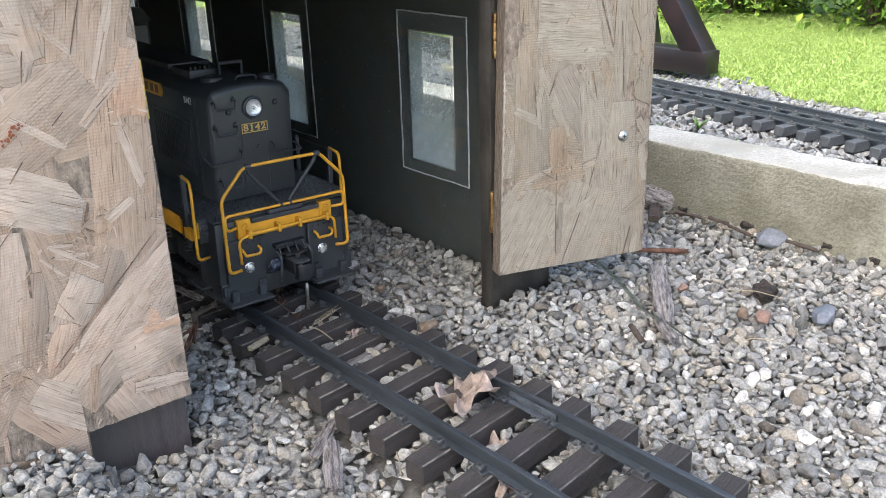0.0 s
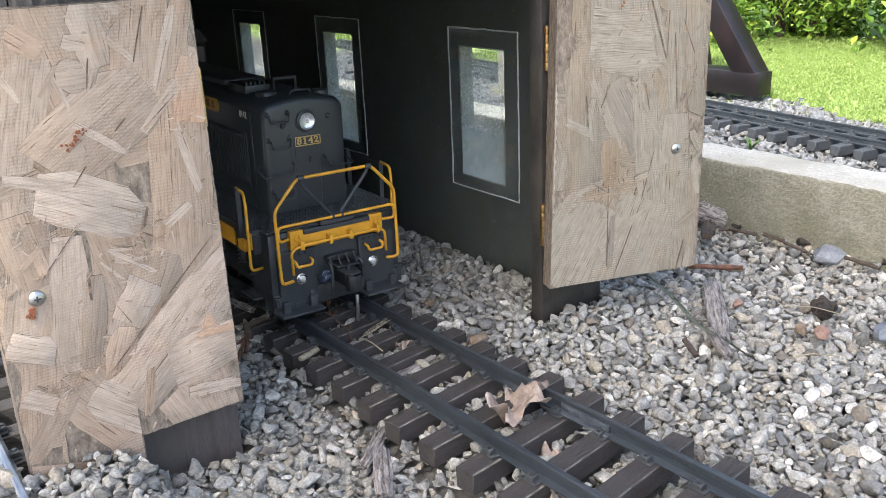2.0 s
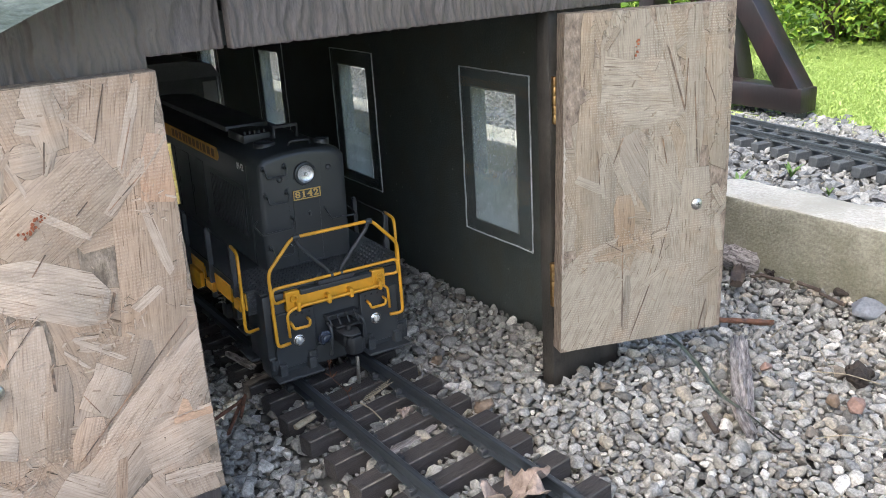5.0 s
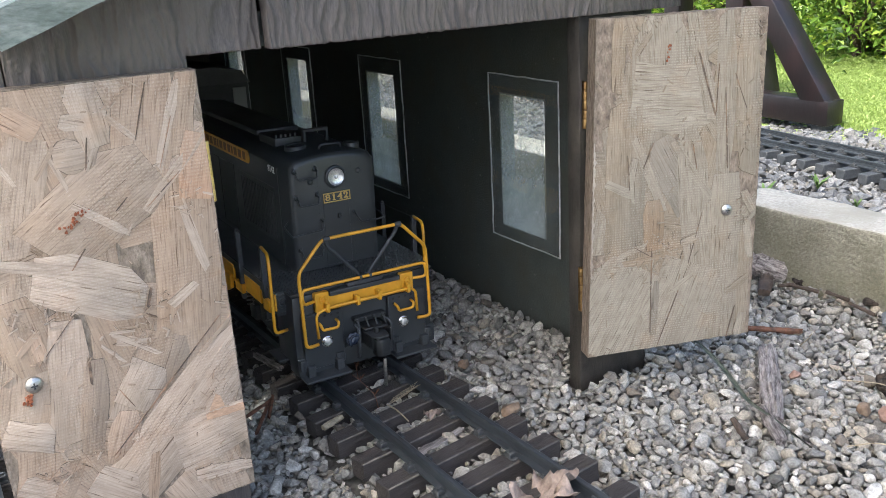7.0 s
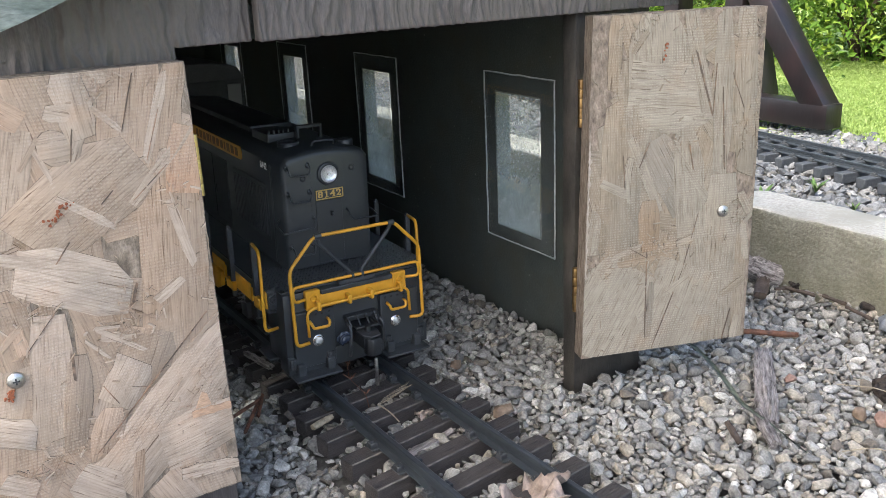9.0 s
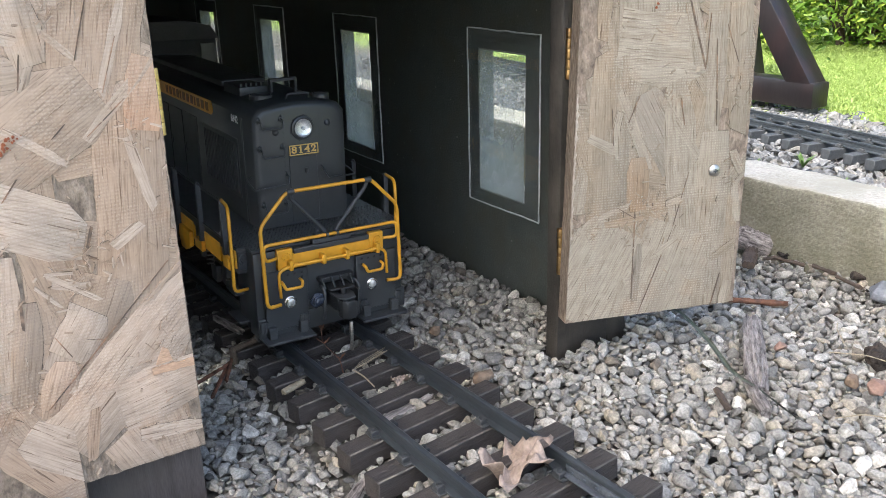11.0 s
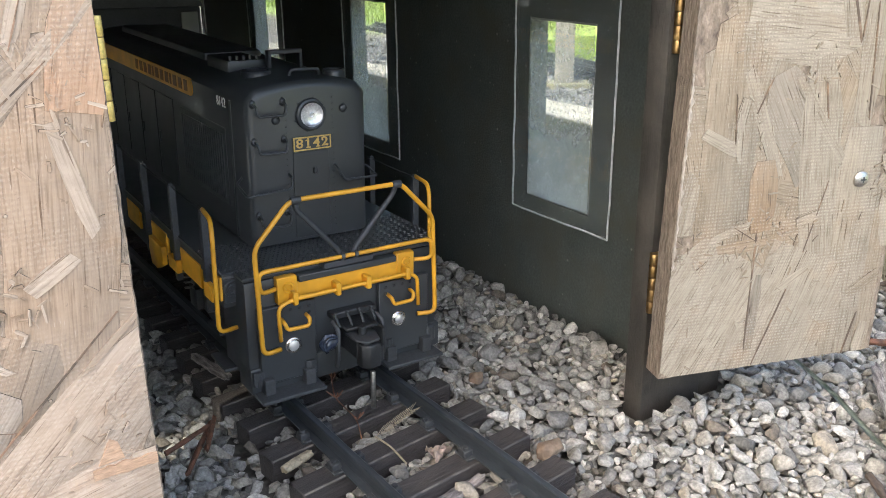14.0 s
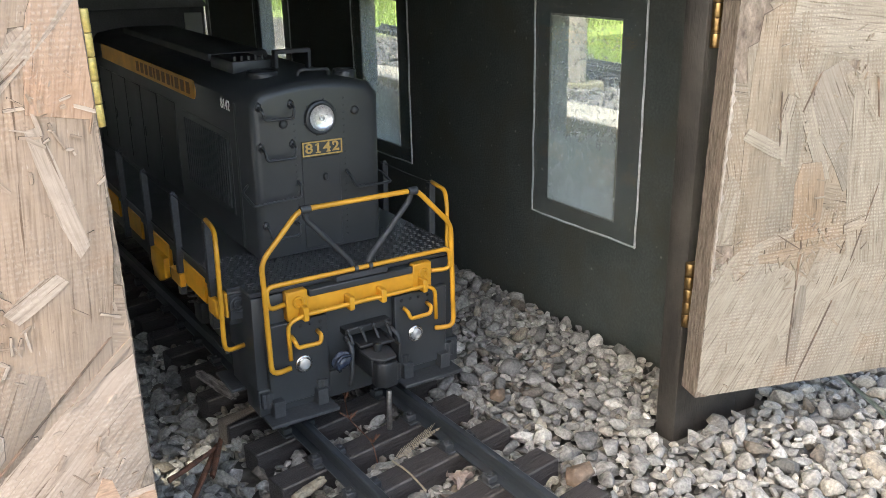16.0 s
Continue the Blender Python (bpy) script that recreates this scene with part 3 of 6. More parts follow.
def ground_sheet():
    xs = [-300, -60, -12, -4, -1.5, -0.6] + [-0.3 + 0.03 * i for i in range(54)] + [1.5, 2.0, 3.0, 5, 9, 20, 80, 300]
    ys = [-300, -60, -12, -4, -1.5, -0.6] + [-0.3 + 0.03 * i for i in range(64)] + [1.8, 2.4, 3.5, 6, 12, 30, 90, 300]
    bm = bmesh.new()
    g = [[bm.verts.new((x, y, height(x, y) - (0.0095 if x < 1.1 else 0.004))) for y in ys] for x in xs]
    for i in range(len(xs) - 1):
        for j in range(len(ys) - 1):
            bm.faces.new((g[i][j], g[i + 1][j], g[i + 1][j + 1], g[i][j + 1]))
    return thing("ground", "brown soil under the gravel running out into lawn", "ground", bm, M_GROUND, kind="structure", smooth=True)


ground_sheet()


# ---- concrete edging ----
def edging_block(y0, y1, seed):
    bm = bmesh.new()
    ny = max(int((y1 - y0) / 0.008), 4)
    prof = []
    for k in range(10):
        prof.append((-0.027, -0.03 + 0.0925 * k / 9))
    for k in range(1, 5):
        a = math.pi - k * math.pi / 8
        prof.append((-0.024 + 0.003 * math.cos(a), 0.0625 + 0.003 * math.sin(a)))
    for k in range(1, 7):
        prof.append((-0.024 + 0.048 * k / 7, 0.0655))
    for k in range(0, 5):
        a = math.pi / 2 - k * math.pi / 8
        prof.append((0.024 + 0.003 * math.cos(a), 0.0625 + 0.003 * math.sin(a)))
    for k in range(1, 5):
        prof.append((0.027, 0.0625 - 0.0925 * k / 4))
    rings = []
    for j in range(ny + 1):
        y = y0 + (y1 - y0) * j / ny
        end = min(j, ny - j)
        ins = (0.004, 0.0012, 0)[min(end, 2)]
        rings.append([bm.verts.new((u * (1 - ins / 0.027), y, v - (ins if v > 0.03 else 0))) for u, v in prof])
    for a, b in zip(rings, rings[1:]):
        for k in range(len(prof) - 1):
            bm.faces.new((a[k], b[k], b[k + 1], a[k + 1]))
    bm.faces.new(rings[0])
    bm.faces.new(rings[-1][::-1])
    bmesh.ops.recalc_face_normals(bm, faces=bm.faces)
    rough_up(bm, 0.0012, 90, seed)
    rough_up(bm, 0.0014, 24, seed + 4)
    bm.normal_update()
    # upward faces take the paler copy, so the top reads as sunlit
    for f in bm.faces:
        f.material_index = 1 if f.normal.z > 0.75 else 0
    block = thing("concrete_edging_block", "cast concrete edging block set in gravel, sunlight on its top painted in", "edging", bm, M_CONCRETE, "edging blocks", smooth=True,
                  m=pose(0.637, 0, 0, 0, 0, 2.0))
    block.data.materials.append(M_CONCRETE_LIT)
    return block


for k, (a, b) in enumerate(((-0.45, -0.02), (-0.012, 0.50), (0.512, 1.0), (1.012, 1.55))):
    edging_block(a, b, k * 3.1)


# ---- stones ----
def stone_shapes(count, points, smooth, seed):
    rng = random.Random(seed)
    shapes = []
    for _ in range(count):
        bm = bmesh.new()
        sx, sy, sz = rng.uniform(0.95, 1.50), rng.uniform(0.70, 1.0), rng.uniform(0.45, 0.78)
        for _ in range(points):
            v = Vector((rng.gauss(0, 1), rng.gauss(0, 1), rng.gauss(0, 1))).normalized() * rng.uniform(0.86, 1.06)
            bm.verts.new((v.x * sx, v.y * sy, v.z * sz))
        bmesh.ops.convex_hull(bm, input=bm.verts)
        for v in [v for v in bm.verts if not v.link_faces]:
            bm.verts.remove(v)
        if smooth:
            bmesh.ops.dissolve_limit(bm, angle_limit=radians(9), verts=bm.verts, edges=bm.edges)
            bmesh.ops.bevel(bm, geom=bm.edges[:], offset=smooth, segments=1, affect="EDGES", profile=0.5, clamp_overlap=True)
        bmesh.ops.triangulate(bm, faces=bm.faces)
        bm.verts.index_update()
        shapes.append((np.array([v.co[:] for v in bm.verts]), np.array([[w.index for w in f.verts] for f in bm.faces])))
        bm.free()
    return shapes


def scatter(rng, area, rmin, rmax, gap, tries, allowed):
    """Stones strewn so that they hardly overlap: (x, y, r)."""
    x0, x1, y0, y1 = area
    cell = rmax * 2
    grid = {}
    out = []
    for n in range(tries):
        x, y = rng.uniform(x0, x1), rng.uniform(y0, y1)
        f = n / tries
        r = rmin + (rmax - rmin) * rng.random() ** (0.8 + 3.2 * f)
        if not allowed(x, y, r):
            continue
        i, j = int(x / cell), int(y / cell)
        ok = True
        for a in (i - 1, i, i + 1):
            for b in (j - 1, j, j + 1):
                for (px, py, pr) in grid.get((a, b), ()):
                    if (px - x) ** 2 + (py - y) ** 2 < (gap * (pr + r)) ** 2:
                        ok = False
                        break
                if not ok:
                    break
            if not ok:
                break
        if ok:
            grid.setdefault((i, j), []).append((x, y, r))
            out.append((x, y, r))
    return out


def stones_mesh(name, stones, shapes, mat, label, rng, lift=0.3, tilt=0.42, smooth=False):
    vs, fs, n = [], [], 0
    for x, y, z, r in stones:
        v, f = shapes[rng.randrange(len(shapes))]
        e = Euler((rng.gauss(0, tilt), rng.gauss(0, tilt), rng.uniform(0, 6.283))).to_matrix()
        w = (v * r) @ np.array(e).T + np.array((x, y, z + lift * r))
        vs.append(w)
        fs.append(f + n)
        n += len(v)
    V, F = np.concatenate(vs), np.concatenate(fs)
    me = bpy.data.meshes.new(name)
    me.vertices.add(len(V))
    me.vertices.foreach_set("co", V.ravel())
    me.loops.add(F.size)
    me.loops.foreach_set("vertex_index", F.ravel().astype(np.int32))
    me.polygons.add(len(F))
    me.polygons.foreach_set("loop_start", np.arange(0, F.size, 3, dtype=np.int32))
    me.update(calc_edges=True)
    me.validate()
    if smooth:
        me.shade_smooth()
        me.set_sharp_from_angle(angle=radians(38))
    else:
        me.shade_flat()
    me.materials.append(mat)
    return tagged(new(name, me), label, "gravel", kind="stuff")


TIE_PITCH = 0.0305
TIE_FIRST = -0.076
SKEW = 0.112
BED = pose(0.2492, 0.486, 0.0125, -1.7, -0.6, 0.75)
BED_INV = BED.inverted()


def on_tie(x, y, r):
    p = BED_INV @ Vector((x, y, 0.0))
    if abs(p.x) > 0.0545 + r * 0.5:
        return False
    k = (p.y - SKEW * p.x - TIE_FIRST) / TIE_PITCH
    return abs(k - round(k)) * TIE_PITCH < 0.0062 + r * 0.55


def gravel():
    rng = random.Random(11)
    near = stone_shapes(56, 16, 0.115, 5)
    under = stone_shapes(16, 12, 0, 9)
    far = stone_shapes(16, 13, 0, 6)

    def free(x, y, r):
        if on_tie(x, y, r):
            return False
        if 0.39 < y < 0.413 and (0.08 < x < 0.143 or 0.352 < x < 0.418):
            return False
        if x > 0.6:
            return False
        if 0.39 - r < y < 0.402 + r and 0.03 < x < 0.09:
            return False
        if y > 0.40 and not 0.104 < x < 0.394:
            return 0.418 < x
        return True

    def level(x, y):
        p = BED_INV @ Vector((x, y, 0))
        h = height(x, y)
        if abs(p.x) < 0.053:
            h = min(h, (BED @ Vector((p.x, p.y, -0.0150))).z)
        elif 0 < p.x < 0.07:
            h -= 0.001
        elif -0.09 < p.x < 0:
            h -= 0.004
        return h

    area = (-0.12, 0.60, 0.12, 0.66)
    low = [(x, y, level(x, y) - 0.0058, r) for x, y, r in scatter(rng, area, 0.0032, 0.0062, 0.54, 120000, free)]
    top = [(x, y, level(x, y) - 0.0022, r) for x, y, r in scatter(rng, area, 0.0020, 0.0064, 0.72, 200000, free)]
    stones_mesh("gravel", low, under, M_GRAVEL, "lower layer of loose grey limestone gravel", rng)
    stones_mesh("gravel", top, near, M_GRAVEL, "loose pale grey limestone gravel spread over the ground", rng, smooth=True)
    inner = scatter(rng, (0.104, 0.394, 0.66, 1.1), 0.0034, 0.0068, 0.68, 14000, free)
    outer = scatter(rng, (0.42, 0.6, 0.66, 1.3), 0.0036, 0.007, 0.68, 10000, free)
    stones_mesh("gravel", [(x, y, level(x, y) - 0.004, r) for x, y, r in inner + outer], far, M_GRAVEL, "grey gravel on the floor of the shed and along its wall", rng)
    bal = scatter(rng, (0.668, 1.22, 0.15, 1.9), 0.0036, 0.0100, 0.62, 70000, lambda x, y, r: x < lawn_edge(y) + 0.012)
    stones_mesh("gravel", [(x, y, height(x, y) - 0.006, r) for x, y, r in bal], far, M_BALLAST, "coarse grey ballast round the far track", rng)


# ---- track ----
def rail_profile(s=1.0):
    half = [(0.0041, -0.0085), (0.0041, -0.0076), (0.0012, -0.0066), (0.0009, -0.0030), (0.0016, -0.0024), (0.0016, -0.0004), (0.0011, 0.0)]
    return [(x * s, z * s) for x, z in half] + [(-x * s, z * s) for x, z in reversed(half)]


def track(m, y0, y1, gauge, first, pitch, rail_mat, label, joint=None, skew=0.0, shift=0.0, tie_mat=M_TIE, edge_mat=M_TIEEDGE):
    root = base("model_railway_track", label, "track", m, kind="")
    for x in (-gauge / 2 + shift, gauge / 2 + shift):
        bm = prism([(x + u, v) for u, v in rail_profile()], "y", y0, y1)
        part("rail", bm, rail_mat, root)
    tie = join(bx(-0.051, 0.051, -0.0062, 0.0062, -0.0205, -0.0088, 0.0006, 1))
    one = None
    plate = None
    y = first
    while y - pitch > y0:
        y -= pitch
    k = 0
    rng = random.Random(3)
    while y < y1:
        jit = Matrix.Translation((rng.uniform(-0.0008, 0.0008), y + rng.uniform(-0.0006, 0.0006), rng.uniform(-0.0005, 0.0002))) @ Matrix.Rotation(skew + rng.gauss(0, 0.008), 4, "Z")
        if one is None:
            tie.normal_update()
            # bevels along the long top edges get the edge colour
            for f in tie.faces:
                f.material_index = 1 if 0.2 < f.normal.z < 0.98 and abs(f.normal.y) > 0.1 and f.calc_area() > 1e-5 else 0
            one = part("sleeper", tie, tie_mat, root)
            one.data.materials.append(edge_mat)
            one.matrix_basis = jit
            t = one
            pl = join(bx(-0.0080, 0.0080, -0.0048, 0.0048, -0.0089, -0.0078, 0.0002, 1), bx(-0.0078, -0.0034, -0.0026, 0.0026, -0.0082, -0.0052, 0.0004, 1),
                      bx(0.0034, 0.0078, -0.0026, 0.0026, -0.0082, -0.0052, 0.0004, 1), rod((-0.0058, 0, -0.0056), (-0.0058, 0, -0.0042), 0.0012, 8), rod((0.0058, 0, -0.0056), (0.0058, 0, -0.0042), 0.0012, 8))
            plate = part("rail_chair", pl, M_FRAME, root)
            plate.matrix_basis = Matrix.Translation((-gauge / 2 + shift, y - skew * gauge / 2, 0))
            again(plate, root, Matrix.Translation((gauge / 2 + shift, y + skew * gauge / 2, 0)))
        else:
            again(one, root, jit)
            again(plate, root, Matrix.Translation((-gauge / 2 + shift, y - skew * gauge / 2, 0)))
            again(plate, root, Matrix.Translation((gauge / 2 + shift, y + skew * gauge / 2, 0)))
        y += pitch
    for x, yj, s in joint or ():
        bm = join(bx(x + s * 0.0012, x + s * 0.0026, yj - 0.017, yj + 0.017, -0.0068, -0.0026, 0.0004, 2), bx(x + s * 0.002, x + s * 0.0052, yj - 0.018, yj + 0.018, -0.0078, -0.0066, 0.0003, 1))
        for d in (-0.012, -0.004, 0.004, 0.012):
            bm = join(bm, rod((x + s * 0.0024, yj + d, -0.0047), (x + s * 0.0034, yj + d, -0.0047), 0.0009, 6))
        part("fishplate", bm, M_RAILMID, root, "blue-grey rail joiner")
    return root


G = 0.0500
track(BED, -0.60, 0.66, G, TIE_FIRST, TIE_PITCH, M_RAIL, "dark model railway track on brown sleepers leading into the shed", [(G / 2 - 0.001, -0.213, -1), (-G / 2 - 0.001, -0.222, 1)], SKEW, -0.001)
track(pose(0.002, 0.42, 0.027, 0, 0, 1.0), -0.5, 0.7, 0.047, 0, TIE_PITCH, M_RAILBRIGHT, "siding track with worn silver rails beside the shed")
track(pose(0.978, 0.60, 0.021, 0, 0, -7.7), -0.9, 1.5, 0.047, 0, TIE_PITCH, M_RAIL, "dark model railway track on ballast beyond the edging", tie_mat=M_SLATETIE, edge_mat=M_SLATETIE)


# ---- shed ----
def bands(x0, x1, y0, y1, z0, z1, holes):
    """A wall along y with openings cut right through: (ya, yb, za, zb), in order."""
    bits = []
    y = y0
    for ya, yb, za, zb in holes:
        bits.append(bx(x0, x1, y, ya, z0, z1))
        bits.append(bx(x0, x1, ya, yb, z0, za))
        bits.append(bx(x0, x1, ya, yb, zb, z1))
        y = yb
    bits.append(bx(x0, x1, y, y1, z0, z1))
    bm = join(*bits)
    bmesh.ops.remove_doubles(bm, verts=bm.verts, dist=1e-6)
    return bm


WINDOWS = (0.510, 0.7285, 0.9285, 1.14)
shed = base("model_engine_shed", "dark stained wooden engine shed for a garden railway, doors open", "shed", pose(0, 0, 0))
BACK = 1.26
holes = [(c - 0.0242, c + 0.0305, 0.070, 0.173) for c in WINDOWS]
part("wall", bands(0.4015, 0.4145, 0.412, BACK, -0.02, 0.25, holes), M_WALL, shed, "black painted board wall with four window openings")
# left wall, never in view: its openings are added to let daylight in
part("wall", bands(0.0890, 0.1020, 0.412, BACK, -0.02, 0.25, holes), M_WALL, shed, "black painted board wall with four window openings")
part("wall", bx(0.090, 0.4145, BACK, BACK + 0.012, -0.02, 0.32), M_WALL, shed)


def ragged_sheet(c, rng):
    """A hand-cut clear sheet fixed over the opening."""
    y0, y1, z0, z1 = c - 0.0415, c + 0.0410, 0.0615, 0.1865
    pts = []
    for a, b, n in (((y0, z0), (y1, z0), 9), ((y1, z0), (y1, z1), 12), ((y1, z1), (y0, z1), 9), ((y0, z1), (y0, z0), 12)):
        for i in range(n):
            t = i / n
            j = 0 if i == 0 else 0.00045
            pts.append((a[0] + (b[0] - a[0]) * t + rng.uniform(-j, j), a[1] + (b[1] - a[1]) * t + rng.uniform(-j, j)))
    return pts


rng = random.Random(21)


def shed_window(c, face, d):
    """A sheet on the inner face of a long wall (d: +1 where the wall lies beyond the face), the lining behind it and the dust between."""
    outline = ragged_sheet(c, rng)
    win = part("window_sheet", prism(outline, "x", *sorted((face - d * 0.0028, face - d * 0.0008))), M_ACRYLIC, shed, "clear acrylic sheet, dusty, over the opening")
    win.visible_shadow = False
    h = 0.001
    a, b = c - 0.0242, c + 0.0305
    x0, x1 = sorted((face + d * 0.0005, face + d * 0.0125))
    part("window_lining", join(bx(x0, x1, a, a + h, 0.0702, 0.1728), bx(x0, x1, b - h, b, 0.0702, 0.1728), bx(x0, x1, a + h, b - h, 0.0702, 0.0712), bx(x0, x1, a + h, b - h, 0.1718, 0.1728)), M_LINING, shed, "bare grey wood lining of the opening")
    film = part("dust_film", bx(*sorted((face - d * 0.0005, face - d * 0.0002)), a + 0.0012, b - 0.0012, 0.0714, 0.1716), M_DUST, win, "milky film of dust in the opening")
    film.visible_shadow = False
    mid = face - d * 0.0018
    part("sheet_edge", tube([(mid, u, v) for u, v in outline] + [(mid, *outline[0])], 0.0006, 5, 0), M_SHEETEDGE, win, "pale sawn edge of the sheet")


for c in WINDOWS:
    shed_window(c, 0.4015, 1)
    # unseen left windows, added to brighten the locomotive's left side
    shed_window(c, 0.1020, -1)

# front: posts, gable, roof
part("door_post", rough_up(bx(0.3600, 0.4010, 0.400, 0.4115, -0.03, 0.236, 0.0012), 0.0006, 60), M_POST, shed, "dark brown wooden door post")
part("door_post", rough_up(bx(0.4015, 0.4175, 0.401, 0.4117, -0.03, 0.250, 0.0012), 0.0006, 60, 2), M_POST, shed)
part("door_post", rough_up(bx(0.086, 0.1388, 0.4100, 0.4205, -0.03, 0.236, 0.0012), 0.0004, 60, 5), M_POST, shed)
part("corner_post", rough_up(bx(0.0530, 0.0655, 0.4012, 0.415, -0.03, 0.243, 0.001), 0.0005, 60, 8), M_SIDING, shed, "brown weathered corner board")


def roof_z(x):
    return 0.2455 + (min(x, 0.5 - x) - 0.066) * 0.40


def siding(x0, x1, y, seed, jamb=0.0):
    """A sheet of rough siding under the gable, furrowed by wavy upright grooves; left of jamb it runs on down behind the door."""
    nx, nz, low = int((x1 - x0) / 0.00055), 70, 24
    bm = bmesh.new()
    g = []
    for i in range(nx + 1):
        x = x0 + (x1 - x0) * i / nx
        col = []
        for j in range(-low if x < jamb else 0, nz + 1):
            z = 0.2340 + (roof_z(x) + 0.004 - 0.2340) * j / nz if j > 0 else 0.2340 + 0.0011 * j
            u = x + 0.0022 * noise.noise((x * 45, z * 80, seed)) + 0.0007 * noise.noise((x * 160, z * 210, seed + 1))
            w = 1.0 - 2.2 * abs(noise.noise((u * 200, z * 26, seed))) ** 0.75 + 0.35 * noise.noise((u * 520, z * 90, seed + 3)) + 0.30 * noise.noise((x * 900, z * 520, seed + 6))
            wob = 0.0004 * noise.noise((x * 300, seed, 7)) if j == 0 else 0
            col.append(bm.verts.new((x, y - 0.0012 * w, z + wob)))
        g.append(col)
    for a, b in zip(g, g[1:]):
        a, b = a[-min(len(a), len(b)):], b[-min(len(a), len(b)):]
        for j in range(len(a) - 1):
            bm.faces.new((a[j], b[j], b[j + 1], a[j + 1]))
    outer = [e for e in bm.edges if e.is_boundary]
    ext = bmesh.ops.extrude_edge_only(bm, edges=outer)
    for v in ext["geom"]:
        if isinstance(v, bmesh.types.BMVert):
            v.co.y = y + 0.007
    bmesh.ops.recalc_face_normals(bm, faces=bm.faces)
    return bm


part("siding", siding(0.0660, 0.1735, 0.4025, 1.0, 0.1393), M_SIDING, shed, "rough grooved dark brown siding beside and over the doorway", smooth=True)
part("siding", bx(0.0662, 0.1388, 0.4025, 0.4095, -0.03, 0.2075), M_SIDING, shed)
part("siding", siding(0.1750, 0.434, 0.3950, 5.0), M_SIDING, shed, smooth=True)
part("siding", bx(0.140, 0.434, 0.4096, 0.412, 0.2345, 0.25), M_WALL, shed)


def roof_slab(sign):
    lo, up = 0.0645, 0.25
    a, b = roof_z(lo), roof_z(up)
    prof = [(lo, a), (up, b), (up, b + 0.0135), (lo - 0.003, a + 0.0128)]
    if sign > 0:
        prof = [(0.5 - u, v) for u, v in prof]
    bm = prism(prof, "y", 0.372, BACK + 0.03)
    bmesh.ops.subdivide_edges(bm, edges=[e for e in bm.edges if e.calc_length() > 0.1], cuts=24, use_grid_fill=True)
    return rough_up(bm, 0.0007, 70, sign)


part("roof", roof_slab(-1), M_ROOF, shed, "grey-green weathered roof board")
part("roof", roof_slab(1), M_ROOF, shed)


